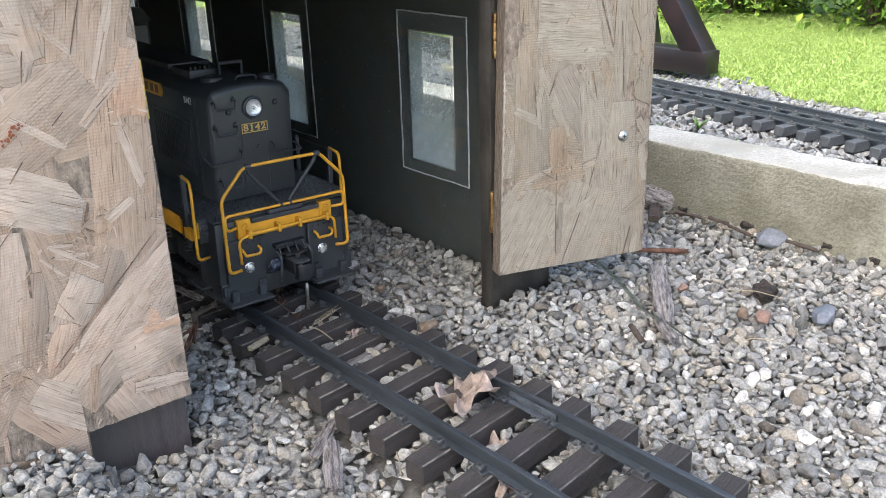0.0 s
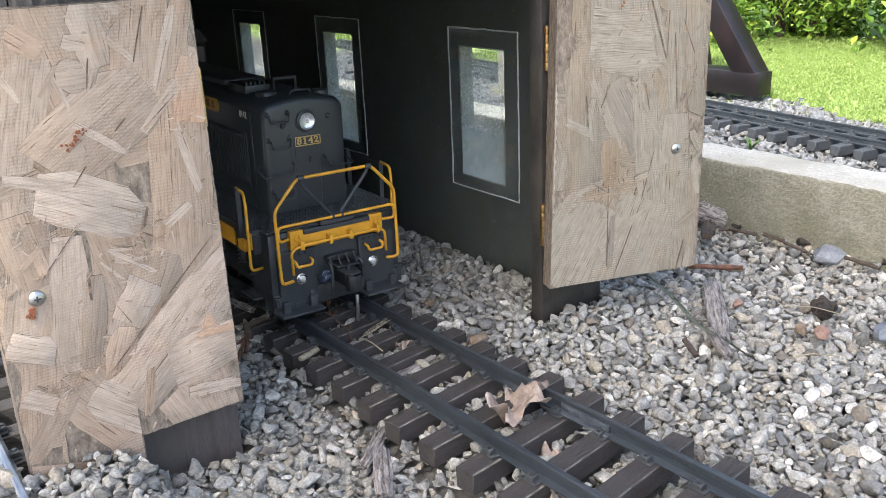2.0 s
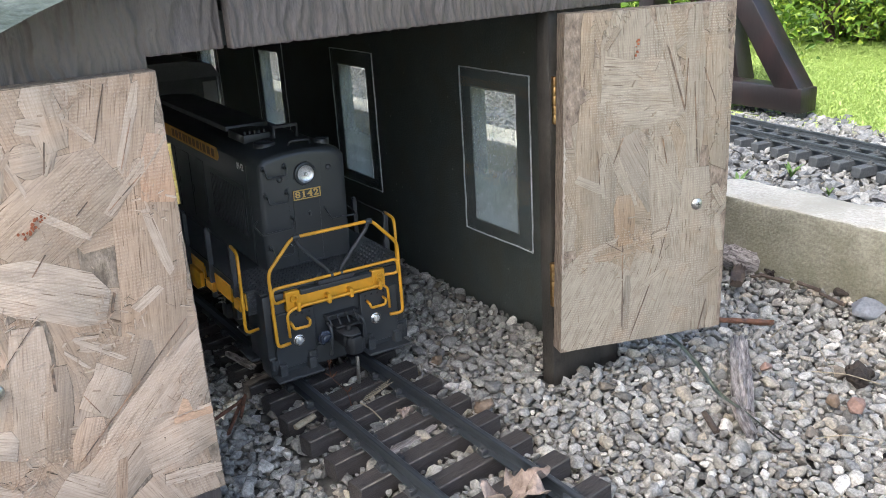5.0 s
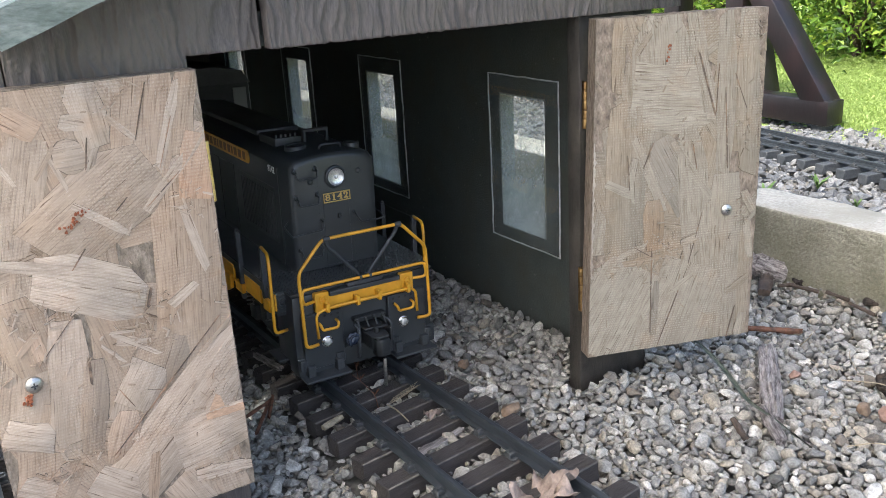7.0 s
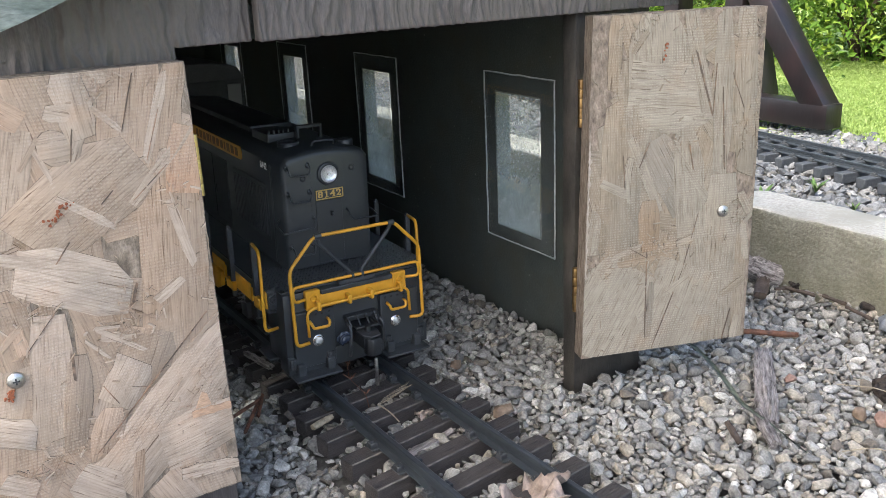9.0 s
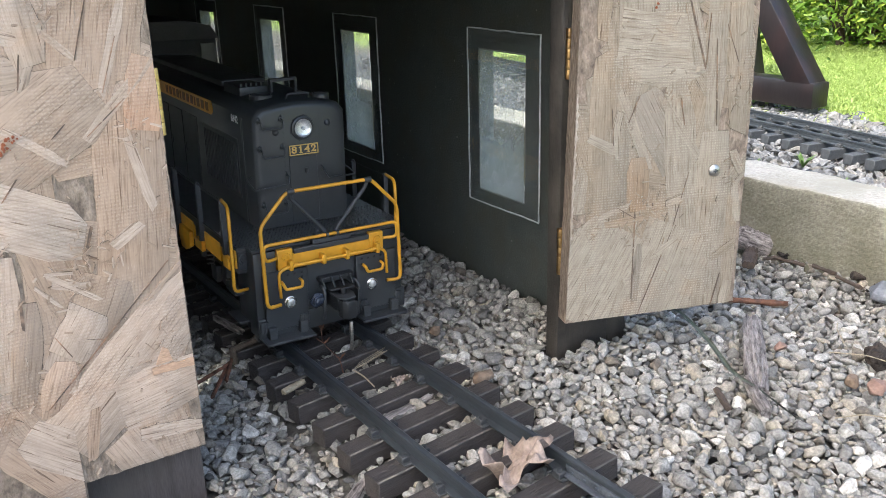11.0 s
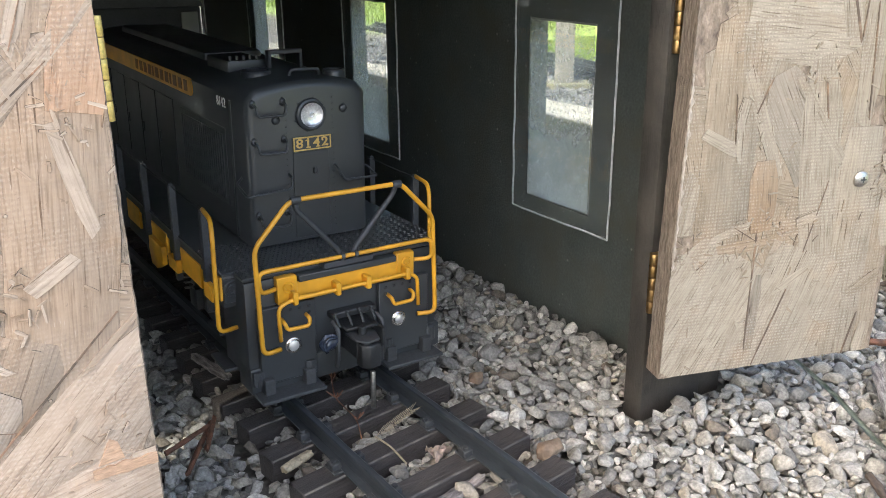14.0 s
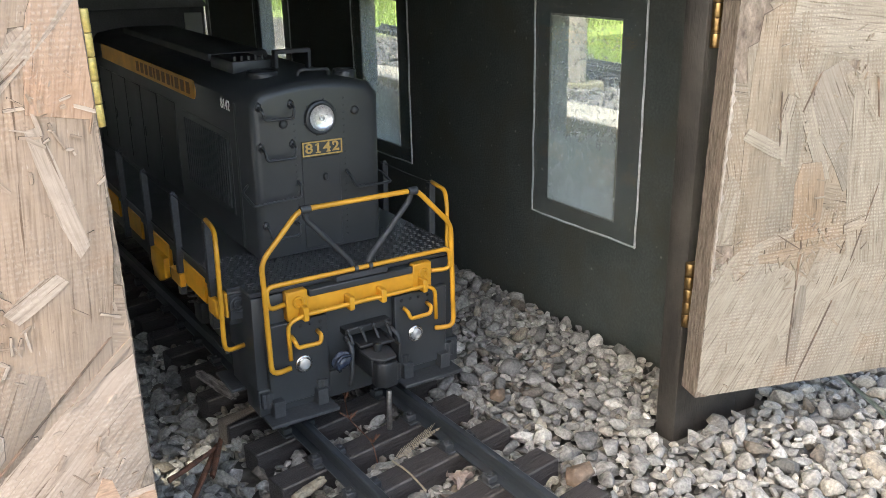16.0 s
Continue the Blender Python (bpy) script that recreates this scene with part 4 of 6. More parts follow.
# doors of strand board
def strands(w, h, seed, outline, marked, knots, cracks, step=None):
    """Flat wood strands pressed into the face (u along, v up, out of -y); marked: (u, v, length, width, degrees, tone);
    cracks: dark open joints (u, v, length, width, degrees)."""
    rng = random.Random(seed)
    bm = bmesh.new()
    uvl = bm.loops.layers.uv.new("UVMap")
    jtl = bm.loops.layers.uv.new("Joint")
    todo = []
    for k in range(46):
        todo.append((rng.uniform(0, w), rng.uniform(0, h), rng.uniform(0.04, 0.09), rng.uniform(0.010, 0.024), rng.gauss(90, 20) if rng.random() < 0.75 else rng.uniform(0, 180), rng.uniform(0.34, 0.62), 0.00012))
    todo += [(*q, 0.00026 + 0.000010 * k) for k, q in enumerate(marked)]
    todo += [(*q, -1.0, 0.00066) for q in cracks]
    for k in range(10):
        todo.append((rng.uniform(0, w), rng.uniform(0, h), rng.uniform(0.010, 0.026), rng.uniform(0.002, 0.006), rng.uniform(0, 180), rng.choice((0.15, 0.25, 0.45, 0.6)), 0.0006))
    for k in range(300):
        cu, cv = rng.choice(knots)
        u, v = (rng.gauss(cu, 0.006), rng.gauss(cv, 0.006)) if rng.random() < 0.72 else (rng.uniform(0, w), rng.uniform(0, h))
        todo.append((u, v, rng.uniform(0.001, 0.0055), rng.uniform(0.0002, 0.0011), rng.uniform(0, 180), rng.choice((0.2, 0.3, 0.4, 0.5, 0.6)), rng.uniform(0.0005, 0.0008)))
    for n, (cu, cv, ln, wd, deg, tone, lift) in enumerate(todo):
        a = radians(deg)
        d, s = Vector((math.cos(a), math.sin(a))), Vector((-math.sin(a), math.cos(a)))
        m = 5
        pts = []
        for side in (-1, 1):
            row = []
            for i in range(m):
                t = (i / (m - 1) - 0.5) * ln
                e = 1 - 0.55 * (abs(i / (m - 1) - 0.5) * 2) ** 4 * rng.random()
                p = Vector((cu, cv)) + d * (t + rng.uniform(-1, 1) * 0.05 * ln * (i in (0, m - 1))) + s * side * wd * 0.5 * e * rng.uniform(0.86, 1.06)
                row.append((p, t, side * wd * 0.5))
            pts += row if side < 0 else row[::-1]
        limits = [(0, 1, 0.0003), (0, -1, w - 0.0003), (1, -1, h - 0.0003), (1, 1, outline(min(max(cu, 0), w)) + 0.0003)]
        if step and cu <= step[0] and min(p.y for p, t, q in pts) < step[1]:
            limits.append((0, -1, step[0] - 0.0003))
        cut = [p for p, t, q in pts]
        for ax, sg, lim in limits:
            out = []
            for a_, b_ in zip(cut, cut[1:] + cut[:1]):
                ea, eb = sg * (a_[ax] - lim), sg * (b_[ax] - lim)
                if ea >= 0:
                    out.append(a_)
                if ea * eb < 0:
                    out.append(a_ + (b_ - a_) * (ea / (ea - eb)))
            cut = out
        if len(cut) < 3 or max(p.x for p in cut) - min(p.x for p in cut) < 0.0005 or max(p.y for p in cut) - min(p.y for p in cut) < 0.0005:
            continue
        cut = [(p, (p - Vector((cu, cv))).dot(d), (p - Vector((cu, cv))).dot(s)) for p in cut]
        lf = lift + rng.uniform(0, 0.00012) + n * 3e-7
        warp = rng.uniform(0, 0.00012)
        mid = sum((p for p, t, q in cut), Vector((0, 0))) / len(cut)
        rim = rng.choice((0.0, 0.00015, 0.0003, 0.0004)) if wd > 0.006 else rng.choice((0.0, 0.0, 0.0002))
        open_joint = tone < 0
        tone = abs(tone)
        rows = []
        # the outer rings carry the contact shadow painted round each strand
        for shrink, dep, joint_shade in ((rim, lf, 0.0), (rim * 0.6, lf * 0.9, 1.0 if rim else 0.0), (0.0, lf * 0.3, 1.0 if rim else 0.4), (0.0, -0.0004, 1.0)):
            row = []
            for i, (p, t, q) in enumerate(cut):
                v = p - mid
                k = max(1 - shrink / max(v.length, 1e-6), 0.3)
                c2 = mid + v * k if shrink else p
                row.append((bm.verts.new((c2.x, -dep - (warp * (i % m) / m if dep > 0 else 0), c2.y)), t, q, joint_shade))
            rows.append(row)
        o1, o2 = rng.uniform(0, 9), rng.uniform(0, 9)
        fs = [bm.faces.new([r[0] for r in rows[0]])]
        for a_, b_ in zip(rows, rows[1:]):
            for i in range(len(cut)):
                j = (i + 1) % len(cut)
                fs.append(bm.faces.new((a_[i][0], b_[i][0], b_[j][0], a_[j][0])))
        at = {r[0]: r[1:] for row in rows for r in row}
        for ff in fs:
            for lp in ff.loops:
                t, q, joint_shade = at[lp.vert]
                joint_shade = 1.0 if open_joint else joint_shade
                lp[uvl].uv = (t + o1, q + o2)
                lp[jtl].uv = (joint_shade, tone)
    bmesh.ops.recalc_face_normals(bm, faces=bm.faces)
    return bm


def door_board(w, h, thick, low, seed):
    """The board itself: sawn outline with a ragged edge; low(u) is the lower edge."""
    rng = random.Random(seed)
    out = []
    n = 40
    for i in range(n + 1):
        u = w * i / n
        if out and abs(low(u) - low(w * (i - 1) / n)) > 0.005:
            out += [(0.0514, low(w * (i - 1) / n)), (0.0518, low(u))]
        out.append((u, low(u) + rng.uniform(-0.0004, 0.0004)))
    for i in range(1, 60):
        out.append((w + rng.uniform(-0.0002, 0.00015), low(w) + (h - low(w)) * i / 60))
    for i in range(n + 1):
        out.append((w * (1 - i / n), h + rng.uniform(-0.0002, 0.0002)))
    for i in range(1, 60):
        out.append((rng.uniform(-0.00015, 0.0002), h - (h - low(0)) * i / 60))
    return prism(out, "y", 0.0, thick)


def screw(u, v, parent, r=0.0037):
    head = ball((0, 0, 0), r, 1, 0.55, 1, 3)
    for vv in head.verts:
        if vv.co.y > 0:
            vv.co.y = 0
    slot = join(head)
    s = part("screw", moved(slot, Matrix.Translation((u, -0.0006, v))), M_STEEL, parent, "round steel screw head", smooth=True)
    part("screw_recess", moved(join(bx(-r * 0.38, r * 0.38, -r * 0.57, -r * 0.5, -r * 0.09, r * 0.09), bx(-r * 0.09, r * 0.09, -r * 0.575, -r * 0.5, -r * 0.38, r * 0.38)), Matrix.Translation((u, -0.0006, v))), M_FRAME, parent, "dark cross recess")


def hinge(p, zlo, zhi, leaf_dir, parent, label, mat=M_BRASS, r=0.0021):
    """A small brass butt hinge: five knuckles and a leaf."""
    x, y = p
    bits = []
    n = 5
    for k in range(n):
        a = zlo + (zhi - zlo) * k / n
        b = zlo + (zhi - zlo) * (k + 1) / n
        bits.append(rod((x, y, a + 0.00008), (x, y, b - 0.00008), r, 14, bev=0.00015))
    d = Vector((*leaf_dir, 0)).normalized() * 0.008
    leaf = bx(0, 0.008, -0.0005, 0.0005, zlo, zhi, 0.0002, 1)
    leaf = moved(leaf, Matrix.Translation((x, y + 0.001, 0)) @ Matrix.Rotation(math.atan2(d.y, d.x), 4, "Z"))
    return part("hinge", join(*bits, leaf), mat, parent, label)


# open door beside the near siding, flat along the front
def low_left(u):
    return 0.003 if u < 0.0515 else 0.0235


dl = part("door", moved(door_board(0.105, 0.2295, 0.011, low_left, 31), Matrix.Identity(4)), M_OSBEDGE, shed, "open door of weathered strand board with a notched lower edge")
dl.matrix_basis = pose(0.0335, 0.3900, 0)
broad = [(0.0881, 0.1398, 0.0963, 0.03, 85, 0.56), (0.0805, 0.2089, 0.0524, 0.0237, 77, 0.6), (0.0973, 0.2146, 0.0422, 0.011, 77, 0.53), (0.0263, 0.1861, 0.0484, 0.0216, 74, 0.38), (0.0183, 0.1279, 0.0326, 0.0214, 98, 0.55), (0.031, 0.1011, 0.0608, 0.0182, 82, 0.36), (0.0393, 0.0903, 0.0456, 0.0123, 78, 0.48), (0.07, 0.1019, 0.0275, 0.0257, 65, 0.5), (0.0484, 0.0701, 0.0248, 0.0146, 69, 0.62), (0.0562, 0.1786, 0.0577, 0.0381, 34, 0.42), (0.0808, 0.0758, 0.0959, 0.0312, 44, 0.34), (0.0896, 0.0576, 0.0367, 0.0266, 11, 0.28)]
middling = [(0.048, 0.1432, 0.0482, 0.0251, 154, 0.15), (0.0348, 0.1545, 0.0414, 0.0058, 162, 0.2), (0.0909, 0.0372, 0.0297, 0.007, 173, 0.16), (0.0458, 0.041, 0.0367, 0.0211, 140, 0.2), (0.0895, 0.2073, 0.0379, 0.0046, 71, 0.2), (0.0904, 0.1882, 0.0412, 0.0046, 45, 0.32), (0.0997, 0.1883, 0.0289, 0.0165, 77, 0.88), (0.0584, 0.2167, 0.0286, 0.0149, 96, 0.24), (0.0568, 0.2014, 0.0164, 0.0075, 63, 0.28), (0.0492, 0.2003, 0.0132, 0.0146, 4, 0.36), (0.0329, 0.2158, 0.0147, 0.011, 142, 0.78), (0.0522, 0.2137, 0.0096, 0.0075, 162, 0.16)]
narrow = [(0.0936, 0.1564, 0.0324, 0.0046, 102, 0.12), (0.0428, 0.1957, 0.0179, 0.0023, 109, 0.2), (0.0564, 0.1721, 0.025, 0.0041, 142, 0.2), (0.07, 0.2095, 0.0149, 0.0029, 132, 0.3), (0.0599, 0.0927, 0.0219, 0.0211, 55, 0.27), (0.0119, 0.0835, 0.0206, 0.0145, 153, 0.18), (0.0103, 0.058, 0.0146, 0.0102, 147, 0.2), (0.0588, 0.1147, 0.0129, 0.0035, 165, 0.12), (0.0563, 0.1205, 0.0107, 0.0017, 173, 0.2), (0.0848, 0.1314, 0.0147, 0.0052, 32, 0.22), (0.051, 0.1113, 0.0139, 0.0017, 129, 0.16), (0.022, 0.1225, 0.0121, 0.0052, 95, 0.7)]
left_joints = [(0.0715, 0.0899, 0.0813, 0.0006, 44), (0.0553, 0.2007, 0.0128, 0.0007, 79), (0.07, 0.1332, 0.0092, 0.0013, 72), (0.0401, 0.1054, 0.0113, 0.0013, 86), (0.0446, 0.157, 0.011, 0.0006, 51), (0.0795, 0.2159, 0.025, 0.0005, 72), (0.0874, 0.2003, 0.0235, 0.0005, 70), (0.053, 0.0888, 0.0116, 0.0005, 117), (0.0659, 0.0889, 0.0077, 0.0003, 162), (0.0841, 0.1809, 0.0213, 0.0005, 40), (0.0653, 0.1771, 0.0076, 0.0005, 43), (0.0295, 0.1237, 0.0253, 0.0003, 48)]
left_knots = [(0.0929, 0.1762), (0.0742, 0.1204), (0.0586, 0.1165), (0.0917, 0.0789), (0.0316, 0.072), (0.0697, 0.2225), (0.0227, 0.1346), (0.023, 0.0637), (0.0971, 0.1702), (0.0685, 0.1288), (0.0918, 0.0401)]
part("strand_facing", strands(0.105, 0.2295, 84, low_left, broad + middling + narrow, left_knots, left_joints, (0.0515, 0.0235)), M_OSB, dl, "grey-tan wood strands")
rng = random.Random(5)
jag = [(0.0185 * k / 12, rng.uniform(0.0, 0.0006)) for k in range(13)] + [(0.0185 * (1 - k / 12), 0.0040 + rng.uniform(-0.0006, 0.0004)) for k in range(13)]
part("reddish_strand", moved(prism(jag, "y", -0.0004, 0.0006), Matrix.Translation((0.0862, -0.0007, 0.0655))), M_ORANGE, dl, "fresh reddish strand")
part("reddish_strand", moved(prism([(0.0, 0.0), (0.0075, 0.0004), (0.0062, 0.0062), (0.0040, 0.0078)], "y", -0.0002, 0.0006), Matrix.Translation((0.0880, -0.0006, 0.0702))), M_ORANGE, dl, "fresh reddish splinter")


def stain(u, v, ln, wd, deg, seed, parent, label, count=26):
    """A stain made of many small flecks soaked into the wood."""
    rng = random.Random(seed)
    flecks = []
    for _ in range(count):
        t, s = rng.gauss(0, 0.3) * ln, rng.gauss(0, 0.3) * wd
        a = radians(deg)
        p = (u + t * math.cos(a) - s * math.sin(a), v + t * math.sin(a) + s * math.cos(a))
        r = rng.uniform(0.0002, 0.0008)
        flecks.append(prism([(p[0] + r * rng.uniform(0.6, 1.2) * math.cos(k * 0.9), p[1] + r * rng.uniform(0.6, 1.2) * math.sin(k * 0.9)) for k in range(7)], "y", -0.0011 - 0.00001 * len(flecks), -0.0002))
    part("rust_stain", join(*flecks), M_RUST, parent, label)


stain(0.0455, 0.1735, 0.010, 0.0036, 35, 1, dl, "red-brown stain")
stain(0.0140, 0.1005, 0.006, 0.0030, 60, 2, dl, "red-brown stain under the screw")
screw(0.0175, 0.1070, dl)
hinge((0.1399, 0.3968), 0.169, 0.197, (-1, 3.0), shed, "bright yellow brass hinge", M_BRIGHTBRASS, 0.0016)

# open door swung round beyond the far post
def leaning(bm):
    """The door's hinged edge leans in towards the top."""
    for v in bm.verts:
        v.co.x += 0.0052 * (v.co.z / 0.2018) * (1 - v.co.x / 0.1095)
    return bm


dr = part("door", leaning(door_board(0.1095, 0.2018, 0.011, lambda u: 0.0, 41)), M_OSBEDGE, shed, "open door of grey weathered strand board")
dr.matrix_basis = pose(0.3515, 0.3832, 0.0310, 0, 0, -18.6)
broad = [(0.0161, 0.1075, 0.098, 0.0174, 91, 0.58), (0.027, 0.1028, 0.0992, 0.0128, 92, 0.44), (0.0424, 0.1717, 0.0587, 0.041, 96, 0.34), (0.0141, 0.1819, 0.0412, 0.0093, 88, 0.66), (0.0843, 0.1537, 0.0947, 0.013, 92, 0.36), (0.0992, 0.1524, 0.0953, 0.0155, 92, 0.45), (0.0879, 0.0563, 0.1066, 0.0255, 90, 0.36), (0.103, 0.0356, 0.0739, 0.0081, 90, 0.46), (0.0678, 0.1727, 0.0613, 0.0099, 104, 0.33), (0.0518, 0.1548, 0.0536, 0.0407, 173, 0.16), (0.0663, 0.0917, 0.0895, 0.0211, 97, 0.3)]
middling = [(0.0588, 0.0215, 0.0673, 0.0512, 70, 0.24), (0.0544, 0.1099, 0.053, 0.027, 120, 0.05), (0.0368, 0.1104, 0.0505, 0.0064, 114, 0.26), (0.0647, 0.111, 0.0442, 0.0052, 127, 0.3), (0.0404, 0.0801, 0.0323, 0.0144, 96, 0.86), (0.0183, 0.0264, 0.0584, 0.0589, 61, 0.18), (0.043, 0.0279, 0.0356, 0.0052, 88, 0.04), (0.1046, 0.065, 0.0265, 0.0052, 99, 0.18), (0.0066, 0.0775, 0.0208, 0.0041, 83, 0.2), (0.0752, 0.1426, 0.0073, 0.0046, 175, 0.26), (0.0342, 0.0588, 0.0257, 0.0052, 4, 0.7), (0.0598, 0.0406, 0.0198, 0.0041, 33, 0.15)]
right_joints = [(0.0713, 0.1619, 0.0385, 0.0012, 109), (0.0402, 0.0374, 0.0541, 0.0009, 91), (0.0858, 0.1345, 0.0513, 0.0006, 95), (0.0525, 0.0199, 0.0384, 0.0007, 70), (0.0351, 0.1229, 0.0155, 0.0007, 68), (0.0654, 0.1205, 0.0176, 0.0009, 102), (0.0681, 0.0678, 0.0325, 0.0006, 76), (0.094, 0.1559, 0.022, 0.0007, 113), (0.0957, 0.0095, 0.0232, 0.0008, 77), (0.0785, 0.1588, 0.029, 0.0006, 89), (0.034, 0.0642, 0.0131, 0.0005, 148), (0.0228, 0.1133, 0.0204, 0.0005, 95)]
right_knots = [(0.0279, 0.1941), (0.099, 0.134), (0.0609, 0.1327), (0.0469, 0.0652), (0.06, 0.0599), (0.0087, 0.056), (0.038, 0.0519), (0.1041, 0.1918), (0.0992, 0.0838)]
part("strand_facing", leaning(strands(0.1095, 0.2018, 99, lambda u: 0.0, broad + middling, right_knots, right_joints)), M_OSB_GREY, dr, "grey weathered wood strands")
rng = random.Random(17)
torn = [(0.0001 + 0.0003 * rng.random(), 0.052 + 0.0022 * q) for q in range(38)] + [(0.0009 + 0.0016 * rng.random() ** 3, 0.052 + 0.0022 * q) for q in reversed(range(38))]
part("torn_edge", leaning(prism(torn, "y", -0.0009, 0.0004)), M_TORN, dr, "pale torn fibres along the edge")
stain(0.048, 0.181, 0.007, 0.0018, 85, 3, dr, "small red mark", 7)
screw(0.0890, 0.0845, dr, 0.0036)
hinge((0.3625, 0.3975), 0.1700, 0.1975, (1, -0.1), shed, "brass hinge on the post")
hinge((0.3585, 0.3970), 0.0562, 0.0845, (1, -0.1), shed, "brass hinge on the post")


# ---- locomotive: x across, y back from the pilot, z up from the rail head ----
loco = base("model_diesel_locomotive", "black model diesel locomotive with orange-yellow handrails inside the shed", "locomotive", pose(0.2509, 0.4829, 0.0166, 0.6, 1.2, 0.24))


def both(name, make, mat, label="", smooth=False, parent=loco):
    """A part and its mirror image across the middle."""
    for s in (-1, 1):
        part(name, make(s), mat, parent, label, smooth)


def span(x0, x1, s):
    return (min(s * x0, s * x1), max(s * x0, s * x1))


# frame, platform and pilot
part("frame", bx(-0.034, 0.034, 0.05, 0.50, 0.020, 0.056, 0.002), M_FRAME, loco)
part("end_platform", bx(-0.0540, 0.0540, 0.0160, 0.034, 0.0435, 0.0585, 0.0008), M_BLACK, loco)
part("pilot", bx(-0.0485, 0.0500, 0.0045, 0.034, 0.0105, 0.0580, 0.0008), M_BLACK, loco)
part("pilot_base", bx(-0.0485, 0.0515, 0.0030, 0.018, 0.0045, 0.0170, 0.0006), M_BLACK, loco)
both("pilot_hinge", lambda s: join(bx(*span(0.0430, 0.0480, s), 0.0008, 0.0035, 0.0090, 0.0160, 0.0004, 1), rod((s * 0.0455, 0.0012, 0.0090), (s * 0.0455, 0.0012, 0.0160), 0.0010, 8)), M_FRAME)
both("pilot_hinge", lambda s: join(bx(*span(0.0180, 0.0230, s), 0.0000, 0.0020, 0.0090, 0.0160, 0.0004, 1), rod((s * 0.0205, 0.0004, 0.0090), (s * 0.0205, 0.0004, 0.0160), 0.0010, 8)), M_FRAME)


def deck():
    bits = [join(bx(-0.0545, 0.0545, 0.0150, 0.44, 0.0585, 0.0605, 0.0004, 1), bx(-0.0490, 0.0500, 0.0045, 0.0152, 0.0585, 0.0604, 0.0004, 1))]
    bm = bmesh.new()
    n = 0
    for i in range(49):
        for j in range(22):
            x, y = -0.0532 + 0.0022 * i + (0.0011 if j % 2 else 0), 0.0065 + 0.0021 * j
            if y < 0.0155 and abs(x) > 0.0485:
                continue
            d = 1 if (i + j) % 2 else -1
            a, b = Vector((0.0008 * d, 0.0008, 0)), Vector((0.00022 * d, -0.00022, 0))
            c = Vector((x, y, 0.0604))
            vs = [bm.verts.new(c + q) for q in (-a, b, a, -b)]
            t = bm.verts.new(c + Vector((0, 0, 0.00055)))
            for k in range(4):
                bm.faces.new((vs[k], vs[(k + 1) % 4], t))
    bmesh.ops.recalc_face_normals(bm, faces=bm.faces)
    return join(bits[0], bm)


part("deck", deck(), M_BLACK, loco, "black diamond tread plate")
both("pilot_panel", lambda s: bx(*span(0.0165, 0.0440, s), 0.0015, 0.0048, 0.0085, 0.0455, 0.0004, 1), M_BLACK)
both("footboard", lambda s: join(bx(*span(0.0165, 0.0475, s), -0.0075, 0.0055, 0.0035, 0.0052, 0.0003, 1), bx(*span(0.019, 0.024, s), -0.002, 0.003, 0.0045, 0.0125, 0.0003, 1), bx(*span(0.039, 0.044, s), -0.002, 0.003, 0.0045, 0.0125, 0.0003, 1)), M_FRAME)


def rivets(points, r=0.0007, out=(0, -1, 0)):
    return join(*[ball(p, r, 1, 0.6 if out[1] else 1, 1, 1) for p in points])


both("bolt_row", lambda s: rivets([(s * (0.0200 + 0.0045 * k), 0.0012, 0.0430) for k in range(4)] + [(s * (0.0200 + 0.0135 * k), 0.0012, 0.0398) for k in range(2)], 0.0009), M_COUPLER)
both("step_well", lambda s: join(bx(*span(0.0360, 0.0470, s), 0.0155, 0.040, 0.0120, 0.0440, 0.0006, 1), bx(*span(0.0460, 0.0545, s), 0.0200, 0.040, 0.0100, 0.0115, 0.0003, 1), bx(*span(0.0460, 0.0545, s), 0.0240, 0.040, 0.0270, 0.0285, 0.0003, 1)), M_FRAME)
both("round_boss", lambda s: join(bx(*span(0.0462, 0.0538, s), 0.0152, 0.0165, 0.0460, 0.0575, 0.0004, 1), ring((s * 0.0500, 0.0150, 0.0528), (0, 1, 0), 0.0033, 0.0006), ring((s * 0.0500, 0.0150, 0.0528), (0, 1, 0), 0.0018, 0.0005), rod((s * 0.0500, 0.0158, 0.0528), (s * 0.0500, 0.0147, 0.0528), 0.0009, 10)), M_BLACK)
# marker lamps on the pilot
for sx in (-0.0284, 0.0268):
    lamp = part("marker_lamp", join(ring((sx, 0.0012, 0.0254), (0, 1, 0), 0.0033, 0.0008), rod((sx, 0.0016, 0.0254), (sx, 0.0005, 0.0254), 0.0032, 18)), M_CHROME, loco, "small chromed lamp", smooth=True)
    part("lens", ball((sx, 0.0002, 0.0254), 0.0028, 1, 0.6, 1, 2), M_LENS, lamp, "clear lens", smooth=True)

